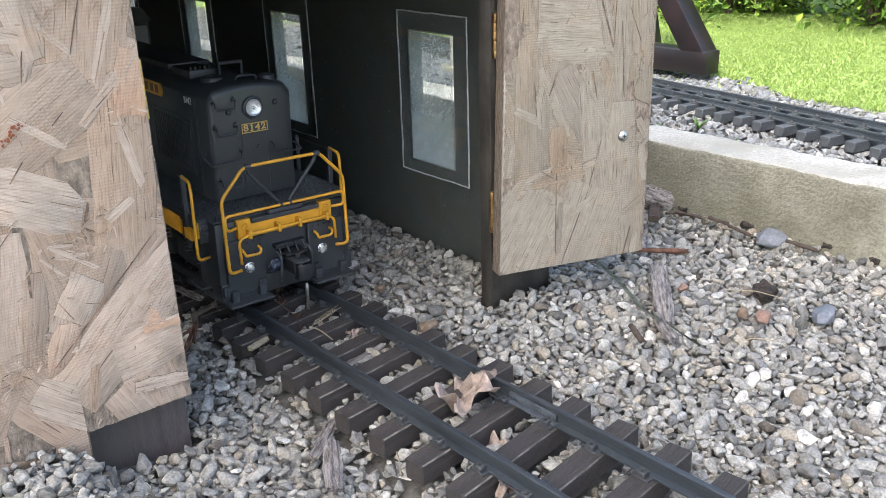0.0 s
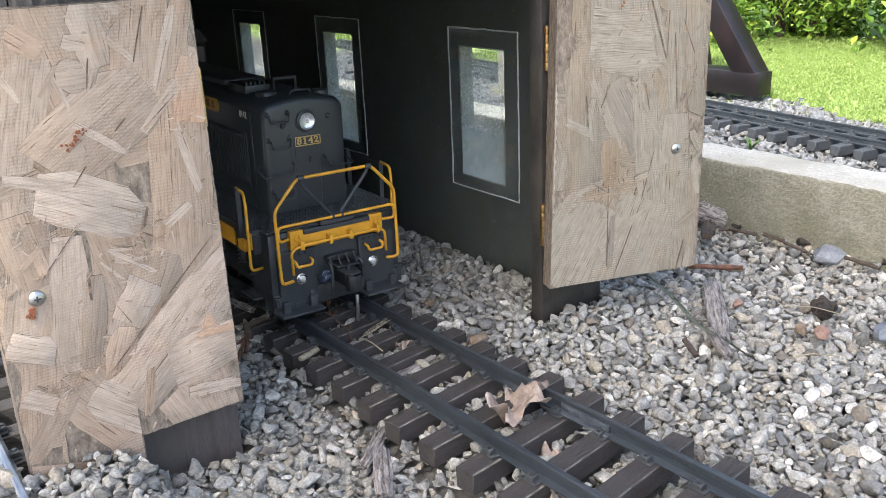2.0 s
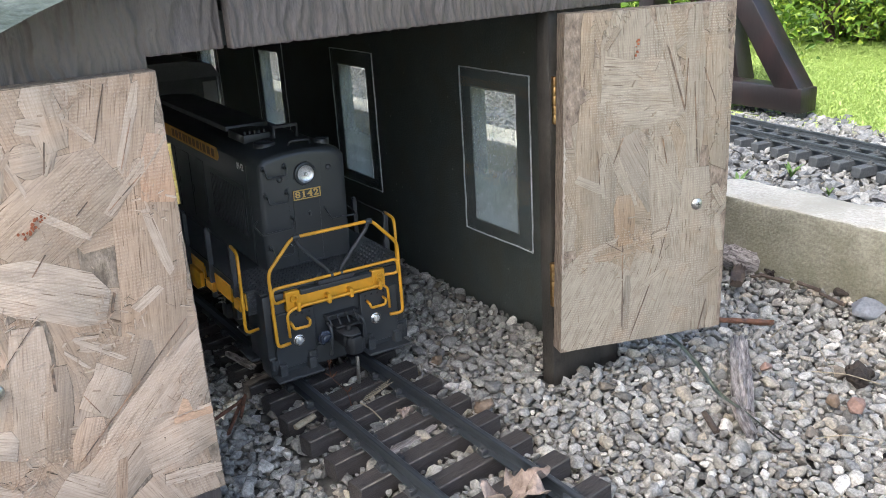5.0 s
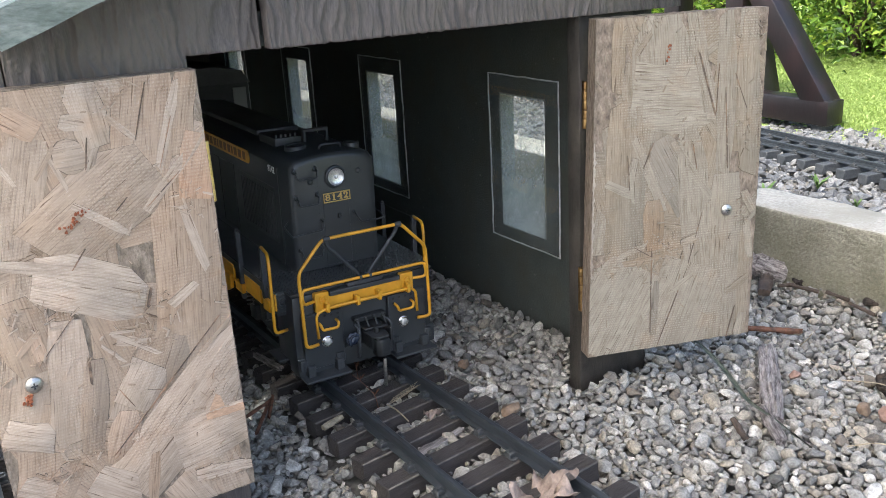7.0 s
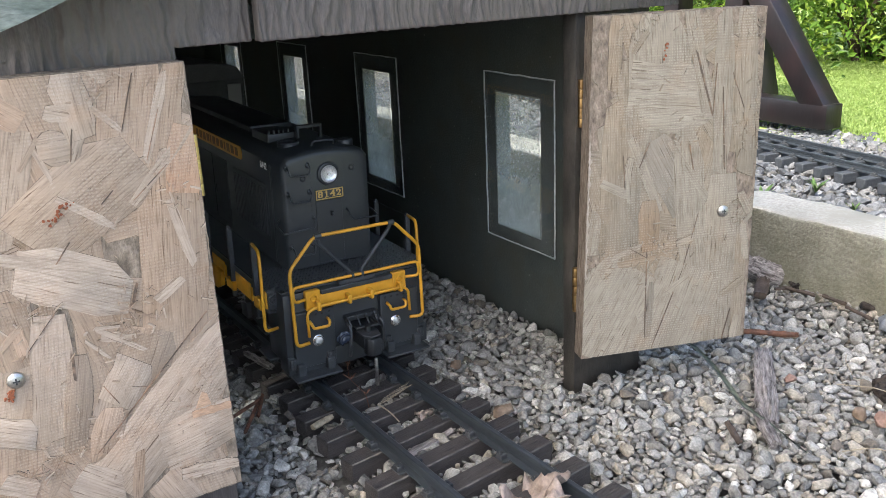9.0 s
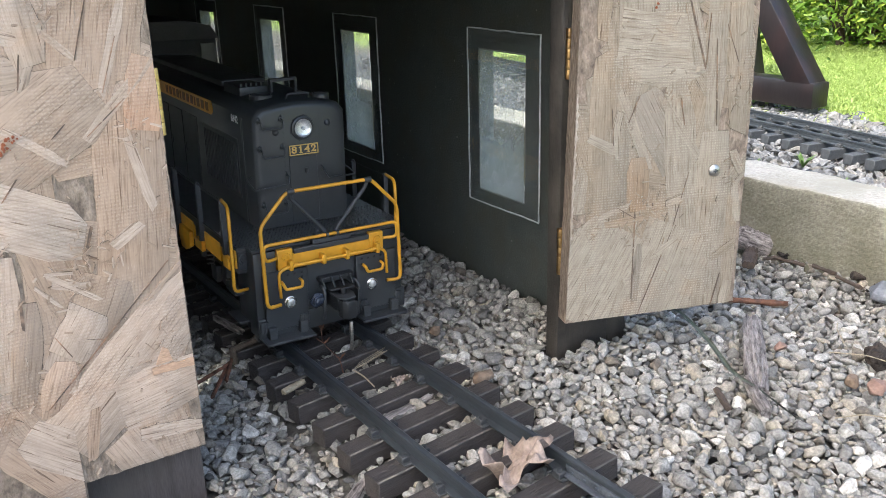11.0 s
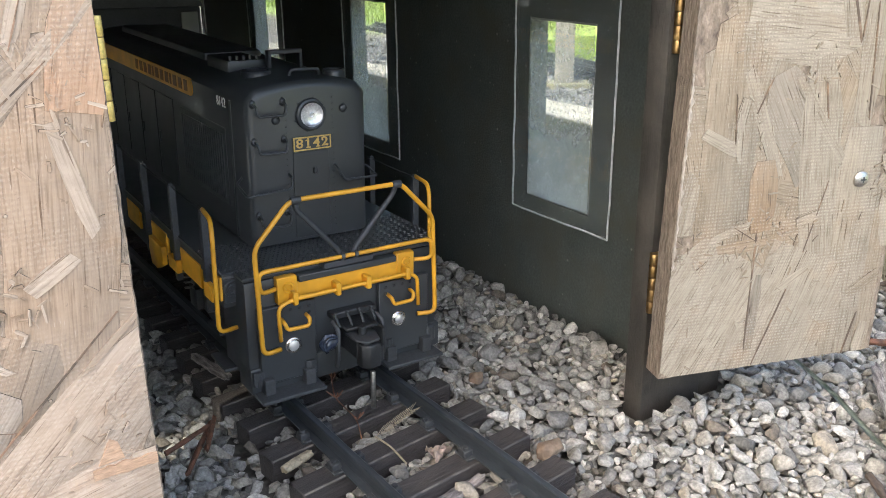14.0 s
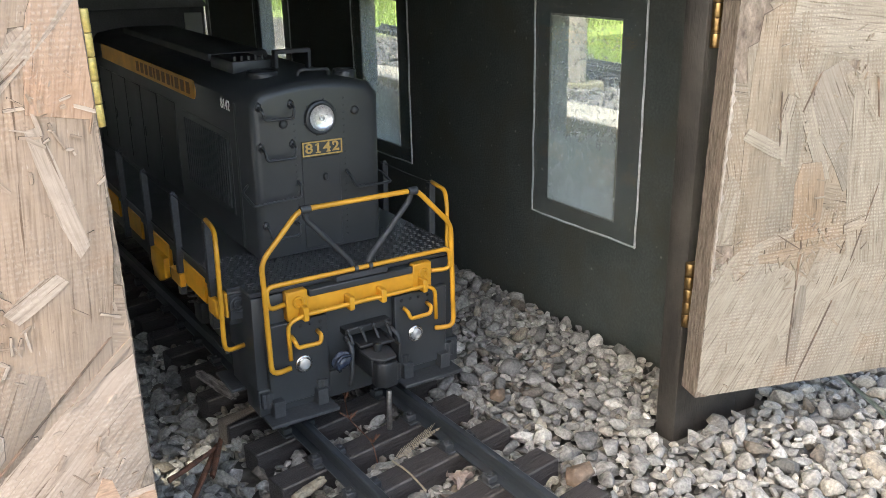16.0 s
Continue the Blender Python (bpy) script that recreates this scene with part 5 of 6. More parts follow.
# hood: arched top, rounded nose
def hood():
    def section(inset, drop):
        w, top = 0.0306 - inset, 0.1338 - drop
        pts = [(-w, 0.0612), (w, 0.0612)]
        n = 14
        for k in range(n + 1):
            t = k / n
            x = w * (1 - 2 * t)
            arch = 0.0042 * (1 - (x / w) ** 2)
            edge = 0.0040 * max(0, (abs(x) / w - 0.86) / 0.14) ** 2
            pts.append((x, top + arch - edge))
        return pts
    rows = [(0.0368, 0.0040, 0.0040), (0.0372, 0.0022, 0.0022), (0.0382, 0.0009, 0.0009), (0.0400, 0.0, 0.0), (0.20, 0, 0), (0.395, 0, 0)]
    bm = bmesh.new()
    rings = [[bm.verts.new((x, y, z)) for x, z in section(i, d)] for y, i, d in rows]
    n = len(rings[0])
    for a, b in zip(rings, rings[1:]):
        for k in range(n):
            bm.faces.new((a[k], a[(k + 1) % n], b[(k + 1) % n], b[k]))
    bm.faces.new(rings[0])
    bm.faces.new(rings[-1][::-1])
    bmesh.ops.recalc_face_normals(bm, faces=bm.faces)
    return bm


hood_ob = part("hood", hood(), M_BLACK, loco, "satin black engine hood")
NOSE = 0.0368
part("nose_door", bx(-0.0089, 0.0097, NOSE - 0.0005, NOSE + 0.001, 0.0625, 0.1045, 0.0003, 1), M_BLACK, hood_ob)
both("rivet_row", lambda s: rivets([(0.0004 + s * 0.0118, NOSE, 0.066 + 0.0030 * k) for k in range(22)], 0.0006), M_BLACK, parent=hood_ob)
part("latch", join(bx(0.001, 0.003, NOSE - 0.0018, NOSE, 0.0935, 0.0965, 0.0004, 1)), M_BLACK, hood_ob)
part("boss", join(ball((0.0178, NOSE, 0.1232), 0.0021, 1, 0.7, 1, 2)), M_BLACK, hood_ob, smooth=True)
part("boss", join(ball((-0.0165, NOSE, 0.1205), 0.0021, 1, 0.7, 1, 2)), M_BLACK, hood_ob, smooth=True)


def grab(p, q, drop, out=0.0045, r=0.00062):
    """A grab iron: two feet, and a bar that hangs below them."""
    (x0, z0), (x1, z1) = p, q
    y = NOSE
    bm = tube([(x0, y, z0), (x0, y - out, z0 - 0.0006), (x0 + 0.0008, y - out, z0 - drop), (x1 - 0.0008, y - out, z1 - drop), (x1, y - out, z1 - 0.0006), (x1, y, z1)], r, 6, 0.0015)
    return join(bm, ball((x0, y, z0), 0.0017, 1, 0.5, 1.3, 1), ball((x1, y, z1), 0.0017, 1, 0.5, 1.3, 1))


for z in (0.1287, 0.1115, 0.0765):
    part("grab_iron", grab((-0.0272, z), (-0.0128, z), 0.0052), M_BLACK, hood_ob, smooth=True)
part("grab_iron", tube([(-0.0306, 0.046, 0.0935), (-0.0345, 0.043, 0.0915), (-0.0335, 0.0325, 0.0875), (-0.0120, 0.0325, 0.0885), (-0.0110, 0.033, 0.0935), (-0.0110, NOSE, 0.0945)], 0.00062, 6, 0.0015), M_BLACK, hood_ob, smooth=True)
part("grab_iron", tube([(0.0128, NOSE, 0.0965), (0.0128, 0.0325, 0.0945), (0.0160, 0.0325, 0.0890), (0.0335, 0.0325, 0.0890), (0.0345, 0.043, 0.0910), (0.0306, 0.046, 0.0935)], 0.00062, 6, 0.0015), M_BLACK, hood_ob, smooth=True)

head = part("headlight", join(ring((0.0008, NOSE - 0.0008, 0.1217), (0, 1, 0), 0.0064, 0.0012, 32, 8), rod((0.0008, NOSE + 0.001, 0.1217), (0.0008, NOSE - 0.0006, 0.1217), 0.0075, 28),
                               *[ball((0.0008 + 0.0078 * math.cos(a), NOSE - 0.0003, 0.1217 + 0.0078 * math.sin(a)), 0.0006, sub=1) for a in [k * math.pi / 3 + 0.3 for k in range(6)]]), M_BLACK, loco, "round headlight in a black bezel")


def dish():
    bm = bmesh.new()
    seg, prev = 28, None
    for r, y in ((0.0057, -0.0022), (0.0051, -0.0016), (0.0040, -0.0011), (0.0022, -0.0009), (0.0010, -0.0009)):
        cur = [bm.verts.new((0.0008 + r * math.cos(2 * math.pi * k / seg), NOSE + y, 0.1217 + r * math.sin(2 * math.pi * k / seg))) for k in range(seg)]
        if prev:
            for k in range(seg):
                bm.faces.new((prev[k], prev[(k + 1) % seg], cur[(k + 1) % seg], cur[k]))
        prev = cur
    bm.faces.new(prev)
    bmesh.ops.recalc_face_normals(bm, faces=bm.faces)
    return bm


part("reflector", dish(), M_REFLECTOR, head, "bright metal reflector", smooth=True)
part("bulb", ball((0.0008, NOSE - 0.0022, 0.1217), 0.0013, sub=2), M_LENS, head, "clear bulb", smooth=True)

plate = part("number_board", bx(-0.0087, 0.0105, NOSE - 0.0010, NOSE + 0.0004, 0.1052, 0.1116, 0.0002, 1), M_BLACK, loco, "black number board with gold figures")
FRONT = Matrix.Translation((0.0009, NOSE - 0.0011, 0.1084)) @ Matrix.Rotation(radians(90), 4, "X")


def slab_figures(text, height, m, pitch):
    """Figures in a slab letter: feet and flags are added to the plain ones."""
    bits = []
    h = height / 2
    for k, ch in enumerate(text):
        at = m @ Matrix.Translation(((k - (len(text) - 1) / 2) * pitch, 0, 0))
        bits.append(writing(ch, height, at, 0.0001, 1.25, 0.00010))
        if ch == "1":
            bits.append(moved(join(bx(-0.0012, 0.0012, -h, -h + 0.0005, 0, 0.0002), bx(-0.0013, 0.0, h - 0.0008, h - 0.0003, 0, 0.0002)), at))
        if ch == "4":
            bits.append(moved(bx(-0.0004, 0.0017, -h, -h + 0.0005, 0, 0.0002), at))
        if ch == "2":
            bits.append(moved(join(bx(0.0009, 0.0014, -h, -h + 0.0012, 0, 0.0002), bx(-0.0014, -0.0008, h - 0.0015, h - 0.0009, 0, 0.0002)), at))
    return join(*bits)


part("figures", slab_figures("8142", 0.0042, FRONT, 0.0043), M_GOLD, plate, "gold slab-lettered figures")
part("border", join(bx(-0.0087, 0.0105, NOSE - 0.0013, NOSE - 0.0009, 0.1110, 0.1116), bx(-0.0087, 0.0105, NOSE - 0.0013, NOSE - 0.0009, 0.1052, 0.1058), bx(-0.0087, -0.0081, NOSE - 0.0013, NOSE - 0.0009, 0.1058, 0.1110), bx(0.0099, 0.0105, NOSE - 0.0013, NOSE - 0.0009, 0.1058, 0.1110)), M_GOLD, plate, "thin gold border")

# hood sides: doors, louvres, band and number
for s in (-1, 1):
    x = s * 0.0306
    part("louvre_panel", join(bx(*span(0.0300, 0.0312, s), 0.064, 0.132, 0.075, 0.1135, 0.0003, 1), *[bx(*span(0.0308, 0.0318, s), 0.0665 + 0.0032 * k, 0.0682 + 0.0032 * k, 0.078, 0.1105) for k in range(20)]), M_FRAME, hood_ob, "dark louvred radiator panel")
    part("hood_strip", bx(*span(0.0300, 0.0312, s), 0.0545, 0.0565, 0.062, 0.128, 0.0003, 1), M_BLACK, hood_ob)
    for k in range(7):
        y0 = 0.145 + 0.034 * k
        part("hood_door", join(bx(*span(0.0302, 0.0311, s), y0, y0 + 0.0325, 0.066, 0.115, 0.0003, 1), bx(*span(0.0310, 0.0318, s), y0 + 0.028, y0 + 0.0295, 0.086, 0.092, 0.0002, 1)), M_BLACK, hood_ob)
    face = Matrix.Translation((s * 0.0309, 0.0668, 0.1256)) @ Matrix.Rotation(radians(90), 4, "Z") @ Matrix.Rotation(radians(90), 4, "X")
    if s < 0:
        face = Matrix.Translation((-0.0309, 0.0668, 0.1256)) @ Matrix.Rotation(radians(-90), 4, "Z") @ Matrix.Rotation(radians(90), 4, "X")
    part("figures", writing("8142", 0.0045, face, 0.0001, 0.92, 0.00003), M_WHITE, hood_ob, "white figures")
    band = [(0.300, 0.1216)] + [(0.112 - 0.004 * math.cos(a), 0.1262 + 0.0046 * math.sin(a)) for a in [-math.pi / 2 + k * math.pi / 8 for k in range(9)]] + [(0.300, 0.1308)]
    stripe = part("name_band", prism(band, "x", *span(0.0303, 0.0310, s)), M_YELLOW, hood_ob, "orange-yellow lettering band")
    y = 0.1160
    for w in (0.0066, 0.0072, 0.0068, 0.0030, 0.0070, 0.0068, 0.0072, 0.0030, 0.0068, 0.0066, 0.0072, 0.0068):
        if w:
            part("letter_bar", bx(*span(0.0308, 0.0312, s), y, y + w * 0.8, 0.1234, 0.1291), M_LETTER, stripe, "dark brown lettering")
        y += w + 0.0022

# roof details
part("fan_housing", join(rod((-0.0130, 0.066, 0.134), (-0.0130, 0.066, 0.1390), 0.0072, 24, bev=0.0008), ring((-0.0130, 0.066, 0.1390), (0, 0, 1), 0.0066, 0.0006)), M_BLACK, hood_ob)
part("fan_housing", join(rod((0.0225, 0.055, 0.132), (0.0225, 0.055, 0.1385), 0.0055, 24, bev=0.0008), ring((0.0225, 0.055, 0.1385), (0, 0, 1), 0.0049, 0.0005), rod((0.0280, 0.060, 0.130), (0.0280, 0.060, 0.1375), 0.0022, 12)), M_BLACK, hood_ob)
part("roof_box", join(bx(-0.0200, -0.0005, 0.084, 0.115, 0.134, 0.1418, 0.001), *[rod((-0.0180 + 0.0034 * k, 0.086, 0.1418), (-0.0180 + 0.0034 * k, 0.086, 0.1438), 0.0007, 8) for k in range(5)]), M_BLACK, hood_ob)
part("lifting_bracket", join(bx(-0.0010, 0.0007, 0.079, 0.083, 0.134, 0.1463, 0.0003, 1), bx(0.0157, 0.0174, 0.079, 0.083, 0.134, 0.1463, 0.0003, 1), bx(-0.0010, 0.0174, 0.079, 0.083, 0.1443, 0.1463, 0.0003, 1)), M_GREY, hood_ob)
part("roof_grab", tube([(-0.0026, 0.052, 0.1365), (-0.0022, 0.050, 0.1408), (0.0122, 0.050, 0.1404), (0.0128, 0.052, 0.1365)], 0.0008, 6, 0.002), M_GREY, hood_ob, smooth=True)
part("roof_box", bx(-0.016, 0.016, 0.13, 0.30, 0.134, 0.1405, 0.001), M_BLACK, hood_ob)

# cab behind the hood, and the short hood behind it
cab = part("cab", join(bx(-0.0500, 0.0500, 0.330, 0.405, 0.0612, 0.150, 0.0015), prism([(-0.0515, 0.150), (0.0515, 0.150), (0.044, 0.1615), (0.020, 0.1660), (-0.020, 0.1660), (-0.044, 0.1615)], "y", 0.327, 0.408)), M_FRAME, loco, "black cab with small windows")
for x in (-0.041, 0.041):
    part("window", bx(x - 0.0065, x + 0.0065, 0.3285, 0.331, 0.122, 0.146, 0.0005, 1), M_LENS, cab, "small clear cab window")
part("window", bx(-0.0512, -0.049, 0.345, 0.390, 0.118, 0.146, 0.0005, 1), M_LENS, cab, "clear side window")
part("hood", bx(-0.0306, 0.0306, 0.405, 0.470, 0.0612, 0.134, 0.003), M_BLACK, loco)

# side sills with orange-yellow brackets, posts and chains
for s in (-1, 1):
    part("walkway_edge", bx(*span(0.0500, 0.0535, s), 0.034, 0.440, 0.0525, 0.0586, 0.0004, 1), M_FRAME, loco)
    for a, b in ((0.0460, 0.0860), (0.0985, 0.1365), (0.1500, 0.1860), (0.1980, 0.2350), (0.2460, 0.3300)):
        part("sill", bx(*span(0.0525, 0.0540, s), a, b, 0.0425, 0.0545, 0.0003, 1), M_YELLOW, loco, "orange-yellow side sill")
    part("sill_bracket", prism([(0.1000, 0.0475), (0.1230, 0.0475), (0.1245, 0.0400), (0.1215, 0.0320), (0.1115, 0.0320), (0.1005, 0.0372)], "x", *span(0.0540, 0.0568, s), 0.0004), M_YELLOW, loco, "orange-yellow bracket")
    part("sill_bracket", bx(*span(0.0540, 0.0568, s), 0.0745, 0.0885, 0.0410, 0.0478, 0.0004, 1), M_YELLOW, loco, "orange-yellow bracket")
    part("sill_bracket", bx(*span(0.0540, 0.0568, s), 0.0235, 0.0340, 0.0440, 0.0520, 0.0005, 1), M_YELLOW, loco, "orange-yellow bracket")
    part("sill_bracket", bx(*span(0.0536, 0.0550, s), 0.0165, 0.0205, 0.0470, 0.0580, 0.0003, 1), M_YELLOW, loco, "orange-yellow bracket")
    tops = []
    for y in (0.0320, 0.0775, 0.1275, 0.1775, 0.2275, 0.2775):
        part("stanchion", join(bx(*span(0.0534, 0.0566, s), y - 0.0017, y + 0.0017, 0.0370, 0.0855, 0.0003, 1), ball((s * 0.0552, y, 0.0856), 0.0015, sub=1)), M_GREY, loco, "dark grey handrail post")
        tops.append((s * 0.0552, y, 0.0853))
    for a, b in zip(tops, tops[1:]):
        mid = ((a[0] + b[0]) / 2, (a[1] + b[1]) / 2, a[2] - 0.0006)
        part("hand_chain", tube([a, mid, b], 0.00028, 5, 0.01), M_GREY, loco)
    part("step_rail", tube([(s * 0.0552, 0.0320, 0.0858), (s * 0.0552 - 0.0012, 0.0180, 0.0852), (s * 0.0548 - 0.0030, 0.0130, 0.0790), (s * 0.0548 - 0.0036, 0.0120, 0.0345), (s * 0.0485, 0.0160, 0.0335)], 0.00105, 8, 0.004), M_YELLOW, loco, "orange-yellow step handrail", smooth=True)

# end handrail
part("end_handrail", tube([(-0.0350, -0.0005, 0.0258), (-0.0438, -0.0012, 0.0252), (-0.0448, -0.0008, 0.0750), (-0.0274, -0.0002, 0.0936), (0.0272, -0.0002, 0.0936), (0.0450, -0.0004, 0.0750), (0.0464, -0.0012, 0.0252), (0.0368, -0.0005, 0.0262)], 0.00115, 8, 0.004), M_YELLOW, loco, "orange-yellow end handrail", smooth=True)
part("middle_rail", tube([(-0.0300, 0.0035, 0.0540), (-0.0432, -0.0008, 0.0540), (-0.0438, -0.0008, 0.0640), (0.0440, -0.0008, 0.0640), (0.0446, -0.0008, 0.0540), (0.0305, 0.0035, 0.0540)], 0.00105, 8, 0.0035), M_YELLOW, loco, "orange-yellow looped rail", smooth=True)
both("rail_brace", lambda s: tube([(s * 0.0250, 0.0000, 0.0935), (s * 0.0242, 0.0010, 0.0890), (s * 0.0040, 0.0015, 0.0662), (s * 0.0036, 0.0015, 0.0612)], 0.0013, 6, 0.002), M_GREY, "dark grey diagonal brace", True)
for x, z in ((-0.0248, 0.0935), (0.0252, 0.0935)):
    part("rail_clamp", rod((x - 0.0022, -0.0003, z - 0.00004), (x + 0.0022, -0.0003, z + 0.00004), 0.0018, 12, bev=0.0003), M_GREY, loco, "dark grey clamp on the rail")
part("brace_foot", join(bx(-0.0125, 0.0125, -0.0005, 0.0070, 0.0592, 0.0620, 0.0004, 1), rod((-0.0042, -0.0008, 0.0640), (-0.0026, -0.0008, 0.0640), 0.0016, 10), rod((0.0026, -0.0008, 0.0640), (0.0042, -0.0008, 0.0640), 0.0016, 10), bx(-0.0046, -0.0024, -0.0006, 0.0028, 0.0612, 0.0636, 0.0004, 1), bx(0.0024, 0.0046, -0.0006, 0.0028, 0.0612, 0.0636, 0.0004, 1)), M_GREY, loco)
apron = part("yellow_apron", join(bx(-0.0350, 0.0350, 0.0005, 0.0042, 0.0465, 0.0560, 0.0004, 1), bx(-0.0350, -0.0255, 0.0000, 0.0042, 0.0465, 0.0592, 0.0004, 1), bx(0.0255, 0.0350, 0.0000, 0.0042, 0.0465, 0.0592, 0.0004, 1)), M_YELLOW, loco, "orange-yellow plate across the platform's edge")
part("apron_cap", bx(-0.0250, 0.0250, -0.0005, 0.0045, 0.0556, 0.0588, 0.0005, 1), M_BLACK, loco)
part("cut_lever", tube([(-0.0360, -0.0035, 0.0310), (-0.0366, -0.0035, 0.0475), (-0.0290, -0.0035, 0.0498), (0.0300, -0.0035, 0.0498), (0.0345, -0.0035, 0.0470), (0.0352, -0.0035, 0.0325)], 0.00095, 8, 0.004), M_YELLOW, loco, "orange-yellow cut lever", smooth=True)
for x, z in ((-0.0285, 0.0498), (-0.0075, 0.0498), (0.0080, 0.0498), (0.0290, 0.0498)):
    part("lever_bracket", bx(x - 0.0013, x + 0.0013, -0.0050, 0.0010, z - 0.0028, z + 0.0034, 0.0005, 1), M_YELLOW, apron)
for x in (-0.0300, 0.0305):
    part("rail_boss", join(ring((x, -0.0005, 0.0545), (0, 1, 0), 0.0020, 0.0007, 16, 6)), M_YELLOW, apron)
part("low_grab", tube([(-0.0335, 0.0015, 0.0395), (-0.0335, -0.0030, 0.0385), (-0.0325, -0.0030, 0.0355), (-0.0220, -0.0030, 0.0352), (-0.0215, -0.0030, 0.0385), (-0.0215, 0.0015, 0.0390)], 0.00095, 8, 0.002), M_YELLOW, loco, "orange-yellow grab iron", smooth=True)
part("low_grab", tube([(0.0210, 0.0015, 0.0392), (0.0210, -0.0030, 0.0385), (0.0220, -0.0030, 0.0354), (0.0322, -0.0030, 0.0354), (0.0332, -0.0030, 0.0385), (0.0332, 0.0015, 0.0392)], 0.00095, 8, 0.002), M_YELLOW, loco, "orange-yellow grab iron", smooth=True)

# coupler and hoses
part("draft_box", join(bx(-0.0095, 0.0135, -0.0008, 0.0050, 0.0335, 0.0368, 0.0006, 1), bx(-0.0060, 0.0105, -0.0080, 0.0050, 0.0296, 0.0312, 0.0005, 1)), M_COUPLER, loco)
for k in range(4):
    x = -0.0082 + 0.0062 * k
    part("draft_rib", join(tube([(x, -0.0006, 0.0360), (x, -0.0030, 0.0345), (x + 0.0004, -0.0048, 0.0310)], 0.0006, 6, 0.001), ball((x, -0.0012, 0.0364), 0.0010, sub=1)), M_FRAME, loco)
coup = part("coupler", join(bx(-0.0048, 0.0062, -0.0150, 0.0050, 0.0185, 0.0282, 0.0010), bx(0.0078, 0.0094, -0.0165, -0.0010, 0.0160, 0.0318, 0.0006)), M_COUPLER, loco, "oily black knuckle coupler")
part("knuckle", join(prism([(-0.0042, -0.0130), (-0.0040, -0.0185), (-0.0010, -0.0212), (0.0050, -0.0205), (0.0058, -0.0170), (0.0020, -0.0130)], "z", 0.0152, 0.0268, 0.0008), bx(0.0046, 0.0068, -0.0200, -0.0125, 0.0172, 0.0250, 0.0005, 1), rod((-0.0015, -0.0180, 0.0262), (-0.0015, -0.0180, 0.0286), 0.0016, 14, bev=0.0004)), M_COUPLER, coup)
part("knuckle_cover", prism([(-0.0062, -0.0060), (-0.0056, -0.0160), (-0.0018, -0.0205), (0.0050, -0.0195), (0.0070, -0.0120), (0.0066, -0.0040)], "z", 0.0276, 0.0290, 0.0005), M_FRAME, coup)
part("locking_pin", join(rod((0.0005, -0.0110, 0.0285), (0.0005, -0.0110, 0.0325), 0.0019, 12, bev=0.0004), bx(0.0005, 0.0085, -0.0122, -0.0098, 0.0312, 0.0326, 0.0005, 1)), M_COUPLER, coup)
part("coupler_pin", rod((0.0012, -0.0190, -0.0060), (0.0012, -0.0190, 0.0130), 0.0012, 10, bev=0.0003), M_STEEL, coup, "bright steel trip pin", smooth=True)
part("hose_coil", join(rough_up(ball((-0.0128, -0.0040, 0.0246), 0.0048, 1, 0.55, 0.95, 3), 0.0016, 330, 3), tube([(-0.0155, -0.0070, 0.0215), (-0.0172, -0.0070, 0.0252), (-0.0148, -0.0072, 0.0285), (-0.0105, -0.0070, 0.0278)], 0.0008, 6, 0.002)), M_BLUEHOSE, loco, "crumpled glossy dark blue hose end", smooth=True)
part("hose", tube([(-0.0090, 0.0000, 0.0330), (-0.0085, -0.0050, 0.0300), (-0.0095, -0.0060, 0.0170), (-0.0090, -0.0030, 0.0110)], 0.0011, 8, 0.004), M_FRAME, loco, smooth=True)
part("hose", tube([(0.0125, 0.0000, 0.0330), (0.0145, -0.0050, 0.0300), (0.0150, -0.0050, 0.0190), (0.0140, -0.0020, 0.0130)], 0.0011, 8, 0.004), M_FRAME, loco, smooth=True)


# trucks and tank
def truck(y0):
    t = part("truck", join(bx(-0.020, 0.020, y0, y0 + 0.085, 0.010, 0.024, 0.001)), M_FRAME, loco)
    for s in (-1, 1):
        side = prism([(y0 - 0.006, 0.018), (y0 + 0.010, 0.024), (y0 + 0.034, 0.021), (y0 + 0.052, 0.021), (y0 + 0.076, 0.024), (y0 + 0.092, 0.018), (y0 + 0.092, 0.010), (y0 + 0.060, 0.006), (y0 + 0.026, 0.006), (y0 - 0.006, 0.010)], "x", *span(0.0330, 0.0370, s), 0.0006)
        for a in (0.010, 0.076):
            side = join(side, bx(*span(0.0365, 0.0410, s), y0 + a - 0.006, y0 + a + 0.006, 0.008, 0.020, 0.001))
        part("side_frame", side, M_FRAME, t)
        for a in (0.022, 0.058):
            coil = [(s * 0.0475 + 0.0024 * math.cos(k * 0.9), y0 + a + 0.0024 * math.sin(k * 0.9), 0.0260 + 0.00042 * k) for k in range(34)]
            part("coil_spring", tube(coil, 0.0005, 5, 0), M_SPRING, t, "grey coil spring")
        for a in (0.012, 0.074):
            part("wheel", join(rod((s * 0.0215, y0 + a, 0.0145), (s * 0.0272, y0 + a, 0.0145), 0.0145, 28, bev=0.0006), rod((s * 0.0198, y0 + a, 0.0145), (s * 0.0215, y0 + a, 0.0145), 0.0165, 28, bev=0.0004)), M_FRAME, t)


truck(0.030)
truck(0.330)
part("fuel_tank", bx(-0.040, 0.040, 0.170, 0.300, 0.012, 0.040, 0.006), M_FRAME, loco)


